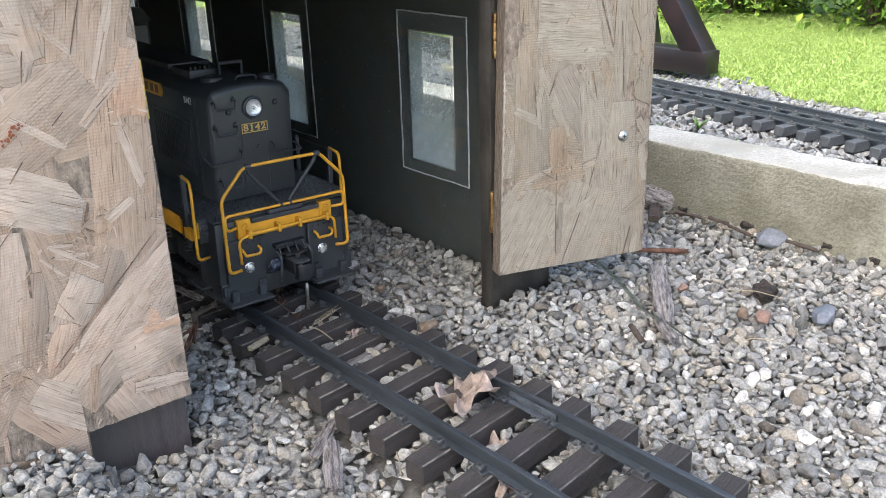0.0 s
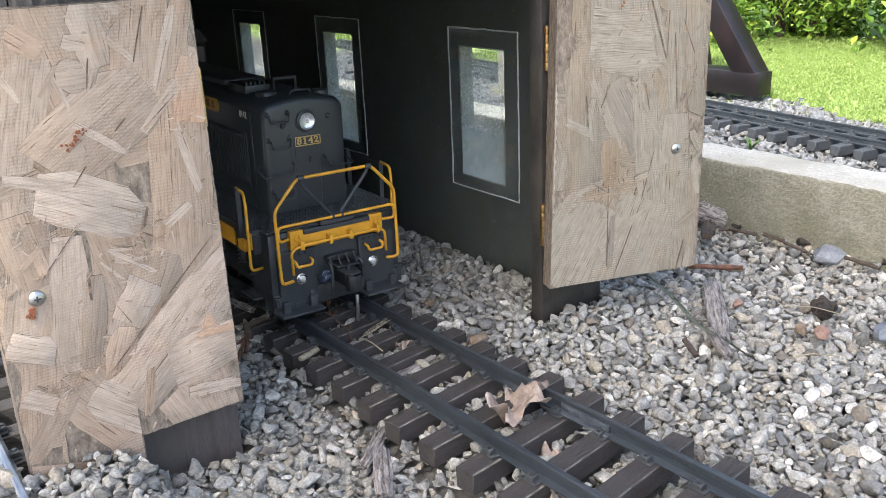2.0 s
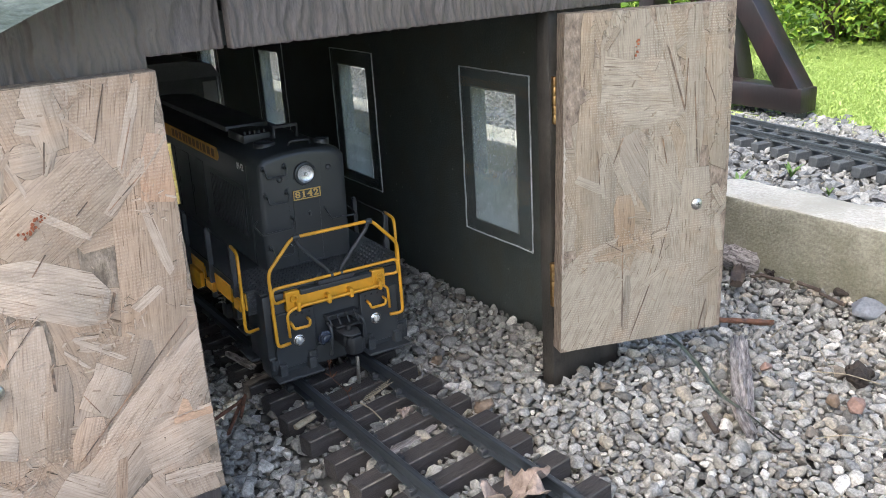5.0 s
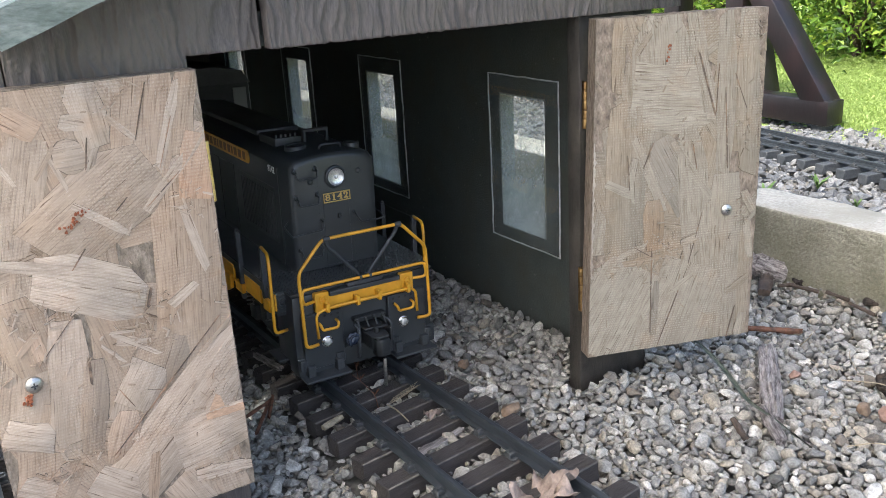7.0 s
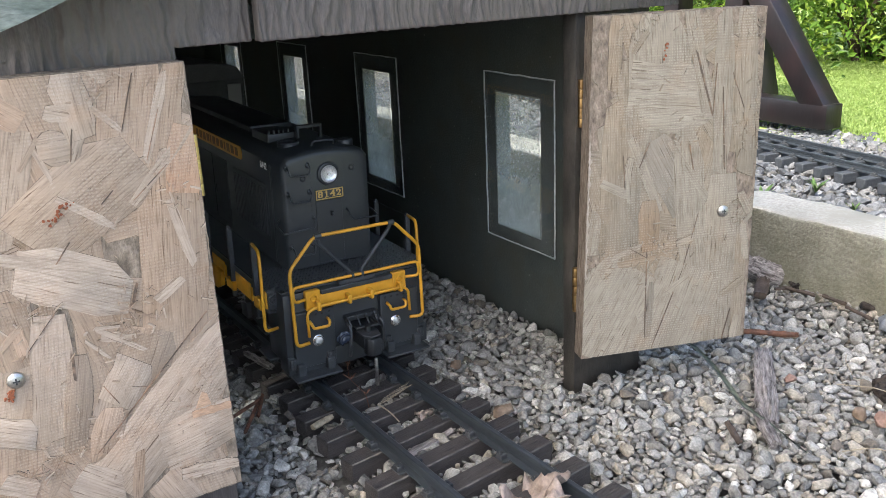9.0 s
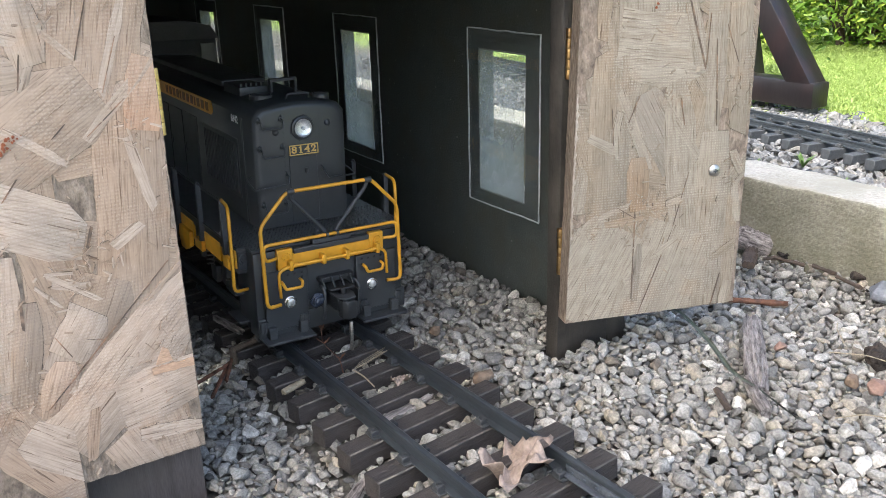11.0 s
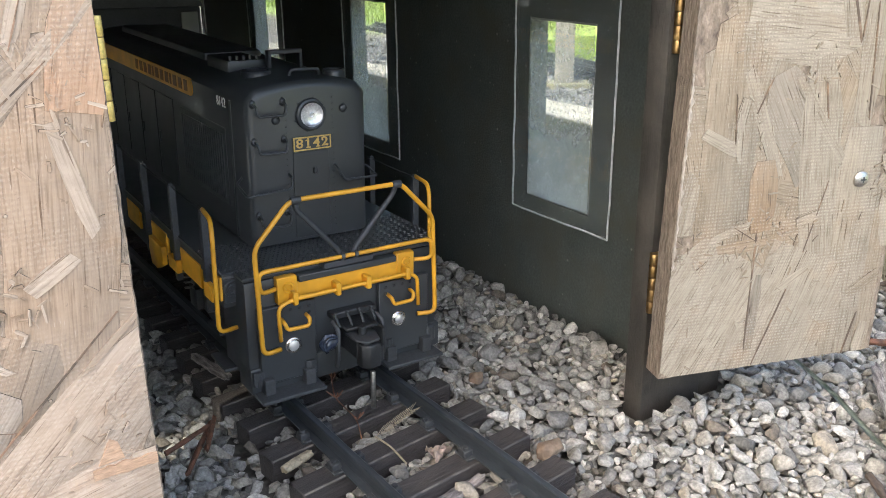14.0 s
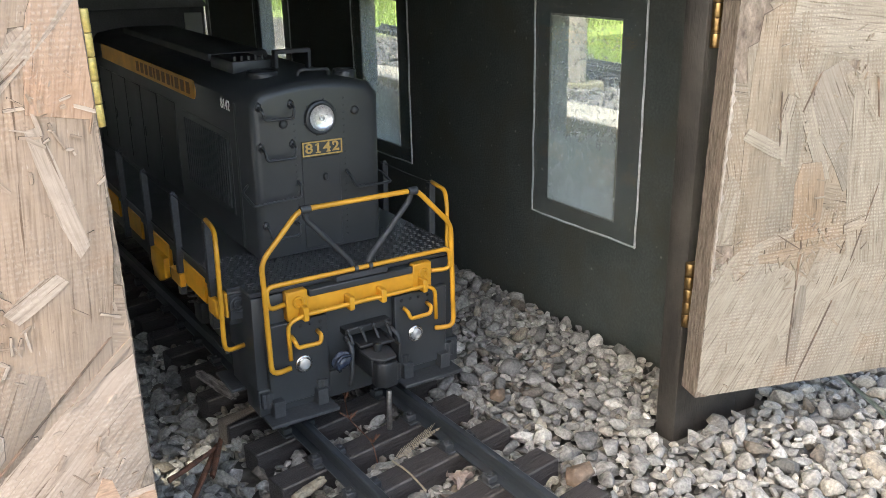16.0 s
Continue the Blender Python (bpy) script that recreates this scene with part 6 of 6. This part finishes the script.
# ---- beyond the edging ----
def trestle():
    """A stained timber A-frame that stands behind the far track, its sill along the rails."""
    root = base("timber_trestle", "dark red-brown stained timber trestle standing beyond the far track", "trestle", pose(1.135, 0.772, 0.004, 0, 0, -92))
    part("foot_beam", rough_up(bx(-0.42, 0.0, 0.0, 0.036, 0.006, 0.042, 0.0025), 0.0007, 40), M_TRESTLE, root)
    part("foot_block", bx(-0.030, -0.010, 0.006, 0.030, -0.006, 0.006, 0.001), M_FRAME, root)

    def brace(a, b, w):
        d = Vector(b) - Vector(a)
        bm = bx(-w / 2, w / 2, -0.018, 0.018, 0, d.length, 0.0025)
        return moved(bm, Matrix.Translation(a) @ Matrix.Rotation(math.atan2(d.x, d.z), 4, "Y"))
    part("brace", rough_up(brace((-0.0185, 0.018, 0.028), (-0.265, 0.018, 0.36), 0.036), 0.0007, 40, 3), M_TRESTLE, root)
    part("post", bx(-0.200, -0.165, 0.0, 0.034, 0.042, 0.36, 0.002), M_TRESTLE, root)
    part("brace", brace((-0.160, 0.056, 0.03), (-0.250, 0.056, 0.36), 0.034), M_TRESTLE, root)
    part("post", bx(-0.335, -0.300, 0.0, 0.034, 0.042, 0.36, 0.002), M_TRESTLE, root)


trestle()


def blades(n, area, hmin, hmax, seed, level):
    rng = random.Random(seed)
    vs, fs = [], []
    x0, x1, y0, y1 = area
    while len(fs) < n * 2:
        x, y = rng.uniform(x0, x1), rng.uniform(y0, y1)
        if x < lawn_edge(y) + 0.02 * rng.random():
            continue
        a = rng.uniform(0, 6.283)
        h = rng.uniform(hmin, hmax)
        w = rng.uniform(0.0009, 0.0019)
        lx, ly = rng.gauss(0, 0.45) * h, rng.gauss(0, 0.45) * h
        c, s = math.cos(a) * w, math.sin(a) * w
        k = len(vs)
        z = level
        vs += [(x - c, y - s, z), (x + c, y + s, z), (x + lx * 0.4 - c * 0.8, y + ly * 0.4 - s * 0.8, z + h * 0.6), (x + lx * 0.4 + c * 0.8, y + ly * 0.4 + s * 0.8, z + h * 0.6), (x + lx, y + ly, z + h)]
        fs += [(k, k + 1, k + 3, k + 2), (k + 2, k + 3, k + 4)]
    me = bpy.data.meshes.new("grass")
    me.from_pydata(vs, [], fs)
    me.materials.append(M_GRASS)
    return tagged(new("grass", me), "sunlit yellow-green lawn grass", "grass", kind="stuff")


blades(170000, (1.05, 1.95, 0.35, 1.6), 0.003, 0.0075, 8, 0.003)
blades(16000, (1.2, 3.0, 1.75, 4.2), 0.012, 0.03, 9, 0.004)


def shrub(x, y, w, h, seed, leaves):
    rng = random.Random(seed)
    root = base("shrub", "leafy green shrub at the edge of the lawn", "shrub", pose(x, y, 0), "shrubs along the lawn")
    stems = []
    tips = []
    for k in range(7):
        a = rng.uniform(0, 6.283)
        p = Vector((rng.gauss(0, 0.03), rng.gauss(0, 0.03), -0.02))
        pts = [p.copy()]
        d = Vector((math.cos(a) * 0.5, math.sin(a) * 0.5, 1))
        for j in range(5):
            d = (d + Vector((rng.gauss(0, 0.25), rng.gauss(0, 0.25), 0.1))).normalized()
            p = p + d * h / 5.5
            pts.append(p.copy())
            tips.append(p.copy())
        stems.append(tube(pts, 0.009, 6, 0, [1, 0.85, 0.7, 0.5, 0.35, 0.2]))
    part("trunk", join(*stems), M_BUSHWOOD, root)
    vs, fs = [], []
    clumps = [(rng.uniform(-w, w), rng.gauss(0, w * 0.35), rng.uniform(0.02, 1) ** 0.8 * h, rng.uniform(0.05, 0.13)) for _ in range(46)]
    for n in range(leaves):
        cx, cy, cz, cr = rng.choice(clumps)
        p = Vector((cx + rng.gauss(0, cr * 0.6), cy + rng.gauss(0, cr * 0.6), max(cz + rng.gauss(0, cr * 0.6), 0.004)))
        ln = rng.uniform(0.011, 0.028)
        e = Euler((rng.gauss(0.2, 0.6), rng.gauss(0, 0.6), rng.uniform(0, 6.283))).to_matrix()
        q = [Vector((0, 0, 0)), Vector((ln * 0.5, -ln * 0.24, 0.002)), Vector((ln, 0, -0.004)), Vector((ln * 0.5, ln * 0.24, 0.002))]
        k = len(vs)
        vs += [tuple(p + e @ v) for v in q]
        fs += [(k, k + 1, k + 2), (k, k + 2, k + 3)]
    me = bpy.data.meshes.new("crown")
    me.from_pydata(vs, [], fs)
    me.materials.append(M_FOLIAGE)
    o = new("crown", me)
    o.parent = root


for k, (x, y, w, h) in enumerate(((1.92, 1.62, 0.26, 0.6), (1.90, 1.22, 0.26, 0.6), (1.92, 0.88, 0.26, 0.62), (1.90, 0.55, 0.26, 0.6), (1.80, 2.1, 0.3, 0.7), (2.30, 1.4, 0.4, 1.0), (2.32, 0.85, 0.4, 1.0), (2.1, 2.3, 0.45, 1.0), (2.1, 0.2, 0.3, 0.8))):
    shrub(x, y, w, h, 50 + k, 11000)


# two unseen trees, added to shade the front and left of the shed
def shade_tree(seed, x0, y0, inside, span_x, span_y, faces, label):
    """An added tree, out of view, whose crown keeps the sun off the ground round (x0, y0)."""
    rng = random.Random(seed)
    c = Vector((x0, y0, 0.0)) + SUN_FROM * 2.3
    o = Vector((c.x - 0.10, c.y + 0.50, -0.02))
    root = base("tree", label, "tree", pose(*o), "garden trees")
    limbs = [tube([(0, 0, 0), (0.0, -0.02, 0.6), (0.0, -0.06, 1.2), (0.02, -0.15, 1.58), (0.08, -0.40, 1.76), (0.10, -0.50, 1.82)], 0.05, 10, 0.1, [1, 0.9, 0.75, 0.6, 0.45, 0.3])]
    for k in range(9):
        a = k * 0.7
        limbs.append(tube([(0.04, -0.24, 1.64), (0.09 + 0.1 * math.cos(a), -0.45 + 0.1 * math.sin(a), 1.74), (0.10 + 0.2 * math.cos(a), -0.50 + 0.2 * math.sin(a), 1.79)], 0.016, 7, 0.05, [1, 0.8, 0.6, 0.3]))
    part("trunk", join(*limbs), M_BUSHWOOD, root)
    vs, fs = [], []
    while len(fs) < faces:
        x, y = rng.uniform(*span_x), rng.uniform(*span_y)
        if not inside(x, y):
            continue
        p = c + Vector((x, y, rng.gauss(0, 0.05))) - o
        ln = rng.uniform(0.02, 0.045)
        e = Euler((rng.gauss(0, 0.5), rng.gauss(0, 0.5), rng.uniform(0, 6.283))).to_matrix()
        k = len(vs)
        vs += [tuple(p + e @ Vector(v)) for v in ((0, 0, 0), (ln * 0.5, -ln * 0.28, 0.002), (ln, 0, -0.004), (ln * 0.5, ln * 0.28, 0.002))]
        fs += [(k, k + 1, k + 2), (k, k + 2, k + 3)]
    me = bpy.data.meshes.new("crown")
    me.from_pydata(vs, [], fs)
    me.materials.append(M_FOLIAGE)
    crown = new("crown", me)
    crown.parent = root


def front_crown(x, y):
    wide = 0.32 if x > 0 else 0.26 - max(0.0, y - 0.30) * 2.7
    return wide > 0.02 and (x / wide) ** 4 + (y / (0.54 if y > 0 else 0.4)) ** 4 < 1 + 0.25 * noise.noise((x * 8, y * 8, 1))


def side_crown(x, y):
    return (x / 0.20) ** 4 + (y / 0.44) ** 4 < 1 + 0.3 * noise.noise((x * 8, y * 8, 4))


shade_tree(4, 0.385, 0.095, front_crown, (-0.27, 0.33), (-0.4, 0.56), 46000, "added unseen tree beside the siding, its dense green crown shading the shed's front")
shade_tree(5, 0.165, 0.99, side_crown, (-0.22, 0.22), (-0.48, 0.48), 34000, "added unseen tree behind the siding, its long green crown shading the shed's left side")


def timber_post(x, y):
    """A short weathered post on a flat footing, beyond the edging."""
    root = base("timber_post", "grey weathered timber post on a flat footing beside the far track", "post", pose(x, y, 0.0, 0, 0, -38))
    part("post", rough_up(bx(-0.014, 0.014, -0.012, 0.012, 0.008, 0.150, 0.0015), 0.0006, 60), M_LINING, root)
    part("footing", rough_up(bx(-0.030, 0.040, -0.026, 0.022, -0.01, 0.010, 0.002), 0.001, 40), M_CONCRETE, root)


timber_post(0.952, 1.139)


# ---- small things on the gravel and the track ----
def dry_leaf(size, seed, lobes=5):
    """A crumpled lobed leaf."""
    rng = random.Random(seed)
    n, rings = 48, 7
    bm = bmesh.new()
    rows = []
    for r in range(1, rings + 1):
        row = []
        for k in range(n):
            a = 2 * math.pi * k / n
            lob = 0.72 + 0.28 * math.cos(lobes * a + seed) + 0.10 * noise.noise((math.cos(a) * 3, math.sin(a) * 3, seed))
            d = size * r / rings * (lob if r > 2 else 0.85)
            x, y = d * math.cos(a), d * 0.75 * math.sin(a)
            z = size * (0.62 * noise.noise((x / size * 1.6, y / size * 1.6, seed * 2.0)) + 0.36 * noise.noise((x / size * 4, y / size * 4, seed))) + 0.18 * size * (r / rings) ** 2
            row.append(bm.verts.new((x, y, z)))
        rows.append(row)
    c = bm.verts.new((0, 0, 0))
    for k in range(n):
        bm.faces.new((c, rows[0][k], rows[0][(k + 1) % n]))
    for a, b in zip(rows, rows[1:]):
        for k in range(n):
            bm.faces.new((a[k], b[k], b[(k + 1) % n], a[(k + 1) % n]))
    rim = rows[-1]
    under = bmesh.ops.duplicate(bm, geom=bm.verts[:] + bm.edges[:] + bm.faces[:])
    twin = under["vert_map"]
    for v in [g for g in under["geom"] if isinstance(g, bmesh.types.BMVert)]:
        v.co.z -= 0.0003
    for k in range(n):
        a, b = rim[k], rim[(k + 1) % n]
        bm.faces.new((a, b, twin[b], twin[a]))
    bmesh.ops.recalc_face_normals(bm, faces=bm.faces)
    low = min(v.co.z for v in bm.verts)
    bmesh.ops.translate(bm, verts=bm.verts, vec=(0, 0, -low))
    return bm


def stalk(pts, r):
    return tube(pts, r, 6, 0.004)


leaf = base("dry_leaf", "crumpled dry brown leaf caught between the rails", "leaf", pose(0.2580, 0.3065, 0.0010, 4, -4, 35))
part("blade", dry_leaf(0.0245, 3), M_LEAF, leaf, smooth=True)
part("stalk", stalk([(-0.004, 0.0, 0.004), (-0.016, -0.006, 0.006), (-0.024, -0.004, 0.004)], 0.0006), M_TWIG, leaf)
for x, y, z, sz, rz, sd in ((0.262, 0.425, 0.0006, 0.0078, 80, 5), (0.247, 0.272, -0.002, 0.0105, 200, 7), (0.228, 0.246, -0.002, 0.009, 20, 9), (0.253, 0.443, 0.0006, 0.0035, 30, 2), (0.2555, 0.411, -0.003, 0.005, 130, 12)):
    thing("leaf_scrap", "small torn scrap of dry brown leaf on the sleepers", "leaf", dry_leaf(sz, sd, 3), M_LEAF, "leaf scraps", smooth=True, m=pose(x, y, z, 10, 5, rz))


def slab_of(length, width, thick, seed, mat, name, label, cat, m, taper=0.5):
    """A split piece of wood or bark: ridged along its length, ragged at the ends."""
    rng = random.Random(seed)
    bm = bmesh.new()
    nu, nv = 30, 20
    rings = []
    for i in range(nu + 1):
        t = i / nu
        wd = width * (1 - taper * abs(t - 0.45) ** 1.5) * (1 + 0.16 * noise.noise((t * 5, seed, 0)))
        ring_ = []
        for k in range(nv):
            a = 2 * math.pi * k / nv
            x = wd / 2 * math.cos(a)
            z = thick / 2 * math.sin(a) * (1 + 0.8 * noise.noise((x * 900, t * 4, seed)))
            y = (t - 0.5) * length + (0.10 * length * noise.noise((x * 500, seed, 1)) if i in (0, nu) else 0)
            ring_.append(bm.verts.new((x + 0.05 * width * noise.noise((t * 9, k, seed)), y, z + 0.04 * thick * rng.uniform(-1, 1))))
        rings.append(ring_)
    for a, b in zip(rings, rings[1:]):
        for k in range(nv):
            bm.faces.new((a[k], a[(k + 1) % nv], b[(k + 1) % nv], b[k]))
    bm.faces.new(rings[0][::-1])
    bm.faces.new(rings[-1])
    bmesh.ops.recalc_face_normals(bm, faces=bm.faces)
    return thing(name, label, cat, bm, mat, m=m)


slab_of(0.088, 0.0135, 0.008, 2, M_BARK, "bark_strip", "strip of grey weathered bark lying on the gravel", "bark", pose(0.450, 0.325, 0.0062, 3, 0, -49))
slab_of(0.040, 0.008, 0.006, 4, M_BARK, "bark_strip", "narrow grey bark splinter lying on the gravel", "bark", pose(0.410, 0.292, 0.0062, -4, 0, -38))
slab_of(0.030, 0.020, 0.016, 6, M_BARK, "wood_chunk", "gnarled weathered chunk of wood beside the concrete edging", "wood", pose(0.590, 0.440, 0.0170, 20, 0, 35), 0.9)
slab_of(0.040, 0.011, 0.006, 8, M_TWIG, "wood_chunk", "dark brown splinter of wood under the edging", "wood", pose(0.570, 0.425, 0.0130, 0, 0, -55))
slab_of(0.038, 0.0036, 0.0034, 9, M_REDWOOD, "red_twig", "reddish brown stick lying on the gravel", "twig", pose(0.513, 0.374, 0.0075, 0, 0, -137))
slab_of(0.028, 0.010, 0.006, 10, M_BARK, "wood_chip", "brown wood chip standing among the gravel", "wood", pose(0.176, 0.314, 0.0020, 18, 0, -30))
slab_of(0.034, 0.007, 0.004, 11, M_BARK, "wood_chip", "grey wood chip lying under a sleeper", "wood", pose(0.190, 0.346, -0.0045, 0, 12, -50))
slab_of(0.016, 0.005, 0.003, 12, M_STRAW, "wood_splinter", "pale splinter lying on a sleeper's end", "wood", pose(0.2080, 0.4520, 0.0045, 0, 6, -70))
slab_of(0.030, 0.006, 0.0035, 13, M_BARK, "wood_splinter", "grey splinter lying across two sleepers", "wood", pose(0.2050, 0.5540, 0.0065, 4, 0, 15))
slab_of(0.040, 0.007, 0.003, 14, M_BARK, "wood_splinter", "grey weathered splinter between two sleepers", "wood", pose(0.250, 0.3985, 0.0005, 0, -3, -78))
thing("dirt_clod", "dark brown clod with a hollow among the gravel", "clod", rough_up(ball((0, 0, 0), 0.0085, 1.15, 0.9, 0.7, 4), 0.0034, 190, 2), M_CLOD, smooth=True, m=pose(0.503, 0.279, 0.0075, 10, 0, 20))
slab_of(0.016, 0.0045, 0.003, 16, M_TWIG, "wood_chip", "thin dark chip among the gravel", "wood", pose(0.392, 0.300, 0.0060, 15, 10, -20))
for k, (x, y, rz, ln) in enumerate(((0.178, 0.492, -35, 0.036), (0.176, 0.500, -70, 0.026), (0.185, 0.497, -28, 0.024))):
    slab_of(ln, 0.0026, 0.0022, 30 + k, M_REDWOOD, "red_twig", "thin red-brown twig lying on the gravel", "twig", pose(x, y, 0.0010 + 0.001 * k, 6, 0, rz))
for k, (x, y, rz, ln) in enumerate(((0.583, 0.400, 20, 0.05), (0.588, 0.375, 8, 0.04), (0.580, 0.350, -6, 0.045), (0.590, 0.330, 25, 0.03), (0.585, 0.300, 5, 0.05), (0.578, 0.412, 70, 0.03))):
    slab_of(ln * 0.45, 0.0030, 0.0026, 40 + k, M_TWIG, "debris_twig", "dark rotted twig along the foot of the edging", "twig", pose(x, y, 0.0135, 5, 0, rz))


for k, (x, y, rz, ln) in enumerate(((0.600, 0.470, 20, 0.018), (0.598, 0.440, 80, 0.014), (0.601, 0.418, -40, 0.020), (0.603, 0.388, 10, 0.016), (0.601, 0.352, 60, 0.018), (0.606, 0.318, -15, 0.022), (0.604, 0.285, 35, 0.016), (0.609, 0.255, -60, 0.020))):
    slab_of(ln, ln * 0.55, 0.005, 60 + k, M_CLOD, "soil_crumb", "dark damp soil and litter along the foot of the edging", "soil", pose(x, y, 0.0120, 8, 5, rz), 0.8)


def one_stone(x, y, z, sx, sy, sz, rz, seed, mat, label, name="stone"):
    bm = bmesh.new()
    rng = random.Random(seed)
    for _ in range(20):
        v = Vector((rng.gauss(0, 1), rng.gauss(0, 1), rng.gauss(0, 1))).normalized() * rng.uniform(0.88, 1.05)
        bm.verts.new((v.x * sx, v.y * sy, v.z * sz))
    bmesh.ops.convex_hull(bm, input=bm.verts)
    for v in [v for v in bm.verts if not v.link_faces]:
        bm.verts.remove(v)
    bmesh.ops.bevel(bm, geom=bm.edges[:], offset=sz * 0.10, segments=1, affect="EDGES", profile=0.5, clamp_overlap=True)
    return thing(name, label, "stone", bm, mat, m=pose(x, y, z, 0, 0, rz))


one_stone(0.585, 0.327, 0.0115, 0.0150, 0.0100, 0.0085, -60, 1, M_BLUESTONE, "large blue-grey stone beside the concrete edging")
one_stone(0.500, 0.235, 0.0070, 0.0145, 0.0085, 0.0058, 10, 2, M_BLUESTONE, "flat blue-grey stone on the gravel")
one_stone(0.470, 0.260, 0.0070, 0.0085, 0.0055, 0.005, 30, 3, M_REDSTONE, "broken red brick fragment on the gravel")
one_stone(0.466, 0.272, 0.0060, 0.0055, 0.0048, 0.0045, 70, 4, M_BROWNSTONE, "brown stone beside the brick fragment")
one_stone(0.470, 0.322, 0.0060, 0.0050, 0.0040, 0.0040, 10, 5, M_REDSTONE, "small orange-brown stone on the gravel")
one_stone(0.315, 0.470, 0.0040, 0.0055, 0.0045, 0.0040, 40, 6, M_BROWNSTONE, "brown stone inside the shed doorway")
one_stone(0.303, 0.398, 0.0050, 0.0090, 0.0060, 0.0050, 10, 7, M_BROWNSTONE, "red-brown stone beside the rail")


def strap(pts, width, mat, name, label, cat):
    """A long flat blade of grass, folded along the middle."""
    path = rounded(pts, 0.02, 5)
    bm = bmesh.new()
    rows = []
    for i, p in enumerate(path):
        t = i / (len(path) - 1)
        a, b = path[max(i - 1, 0)], path[min(i + 1, len(path) - 1)]
        d = (b - a).normalized()
        s = d.cross(Vector((0, 0, 1))).normalized() * width * 0.5 * max(math.sin(math.pi * (0.06 + 0.90 * t)) ** 0.6, 0.12)
        rows.append([bm.verts.new(p - s + Vector((0, 0, 0.0007))), bm.verts.new(p), bm.verts.new(p + s + Vector((0, 0, 0.0007)))])
    for a, b in zip(rows, rows[1:]):
        for k in (0, 1):
            bm.faces.new((a[k], a[k + 1], b[k + 1], b[k]))
    bmesh.ops.solidify(bm, geom=bm.faces[:], thickness=0.0003)
    return thing(name, label, cat, bm, mat, smooth=True)


strap([(0.425, 0.400, 0.012), (0.445, 0.385, 0.017), (0.434, 0.350, 0.013), (0.416, 0.314, 0.0085), (0.413, 0.296, 0.0085), (0.404, 0.262, 0.0075)], 0.0034, M_BLADE, "grass_blade", "long dull green blade of grass arched over the gravel", "grass")
for k, (a, b, c) in enumerate((((0.482, 0.298, 0.009), (0.490, 0.280, 0.012), (0.497, 0.262, 0.010)), ((0.205, 0.300, 0.004), (0.198, 0.288, 0.009), (0.190, 0.276, 0.012)), ((0.505, 0.345, 0.008), (0.503, 0.338, 0.016), (0.501, 0.334, 0.022)), ((0.42, 0.252, 0.008), (0.426, 0.240, 0.014), (0.430, 0.226, 0.016)), ((0.50, 0.30, 0.009), (0.51, 0.312, 0.011), (0.52, 0.318, 0.010)))):
    thing("straw", "thin pale straw lying on the gravel", "straw", stalk([a, b, c], 0.00035), M_STRAW, "loose straws")

sprig = base("dry_sprig", "dried seed head with a pale stalk lying on the sleepers", "straw", pose(0, 0, 0))
part("stalk", stalk([(0.2440, 0.4480, 0.0060), (0.2455, 0.4370, 0.0062), (0.2450, 0.4230, 0.0055)], 0.00045), M_STRAW, sprig)
for k in range(11):
    t = k / 10
    p = Vector((0.2450 + 0.022 * t, 0.4480 + 0.008 * t, 0.0062 + 0.001 * t))
    for sgn in (-1, 1):
        part("bristle", stalk([p, p + Vector((0.006, 0.0015 + sgn * 0.0026, 0.0012))], 0.00015), M_STRAW, sprig)
weed2 = base("red_seedling", "small red-brown dried seedling rising between the sleepers", "plant", pose(0, 0, 0))
part("stem", stalk([(0.2420, 0.4560, -0.004), (0.2440, 0.4650, 0.006), (0.2400, 0.4800, 0.012), (0.2450, 0.4930, 0.015)], 0.0003), M_REDWOOD, weed2)
rng = random.Random(6)
for x, y, z in ((0.2440, 0.4650, 0.006), (0.2405, 0.4790, 0.012), (0.2450, 0.4920, 0.015)):
    for k in range(5):
        part("leaflet", stalk([(x, y, z), (x + rng.uniform(-0.005, 0.005), y + rng.uniform(-0.003, 0.003), z + rng.uniform(-0.001, 0.005))], 0.00032), M_REDWOOD, weed2)


def weed(x, y, z, n, h, seed, label):
    rng = random.Random(seed)
    root = base("weed", label, "weed", pose(x, y, z), "weeds in the ballast")
    for k in range(n):
        a = k * 2.4
        l = h * rng.uniform(0.6, 1.0)
        sp = rng.uniform(0.4, 0.9)
        bm = bmesh.new()
        rows = []
        for i in range(6):
            t = i / 5
            p = Vector((math.cos(a) * l * sp * t, math.sin(a) * l * sp * t, l * (t - 0.35 * t * t)))
            s = Vector((-math.sin(a), math.cos(a), 0)) * l * 0.10 * (math.sin(math.pi * min(0.15 + t * 0.85, 1)) + 0.05)
            rows.append([bm.verts.new(p - s), bm.verts.new(p + Vector((0, 0, -0.0006))), bm.verts.new(p + s)])
        for u, v in zip(rows, rows[1:]):
            for j in (0, 1):
                bm.faces.new((u[j], u[j + 1], v[j + 1], v[j]))
        bmesh.ops.solidify(bm, geom=bm.faces[:], thickness=0.0003)
        part("leaf", bm, M_WEED, root, smooth=True)


weed(0.865, 0.590, 0.004, 8, 0.024, 1, "small bright green weed growing in the ballast")
weed(0.800, 0.610, 0.004, 5, 0.022, 2, "tiny green weed beside the edging")
weed(0.830, 0.520, 0.004, 5, 0.018, 3, "tiny green weed beside the edging")

one_stone(0.561, 0.735, 0.0100, 0.014, 0.010, 0.009, 20, 9, M_REDSTONE, "broken terracotta fragment on the gravel beside the shed wall")

gravel()
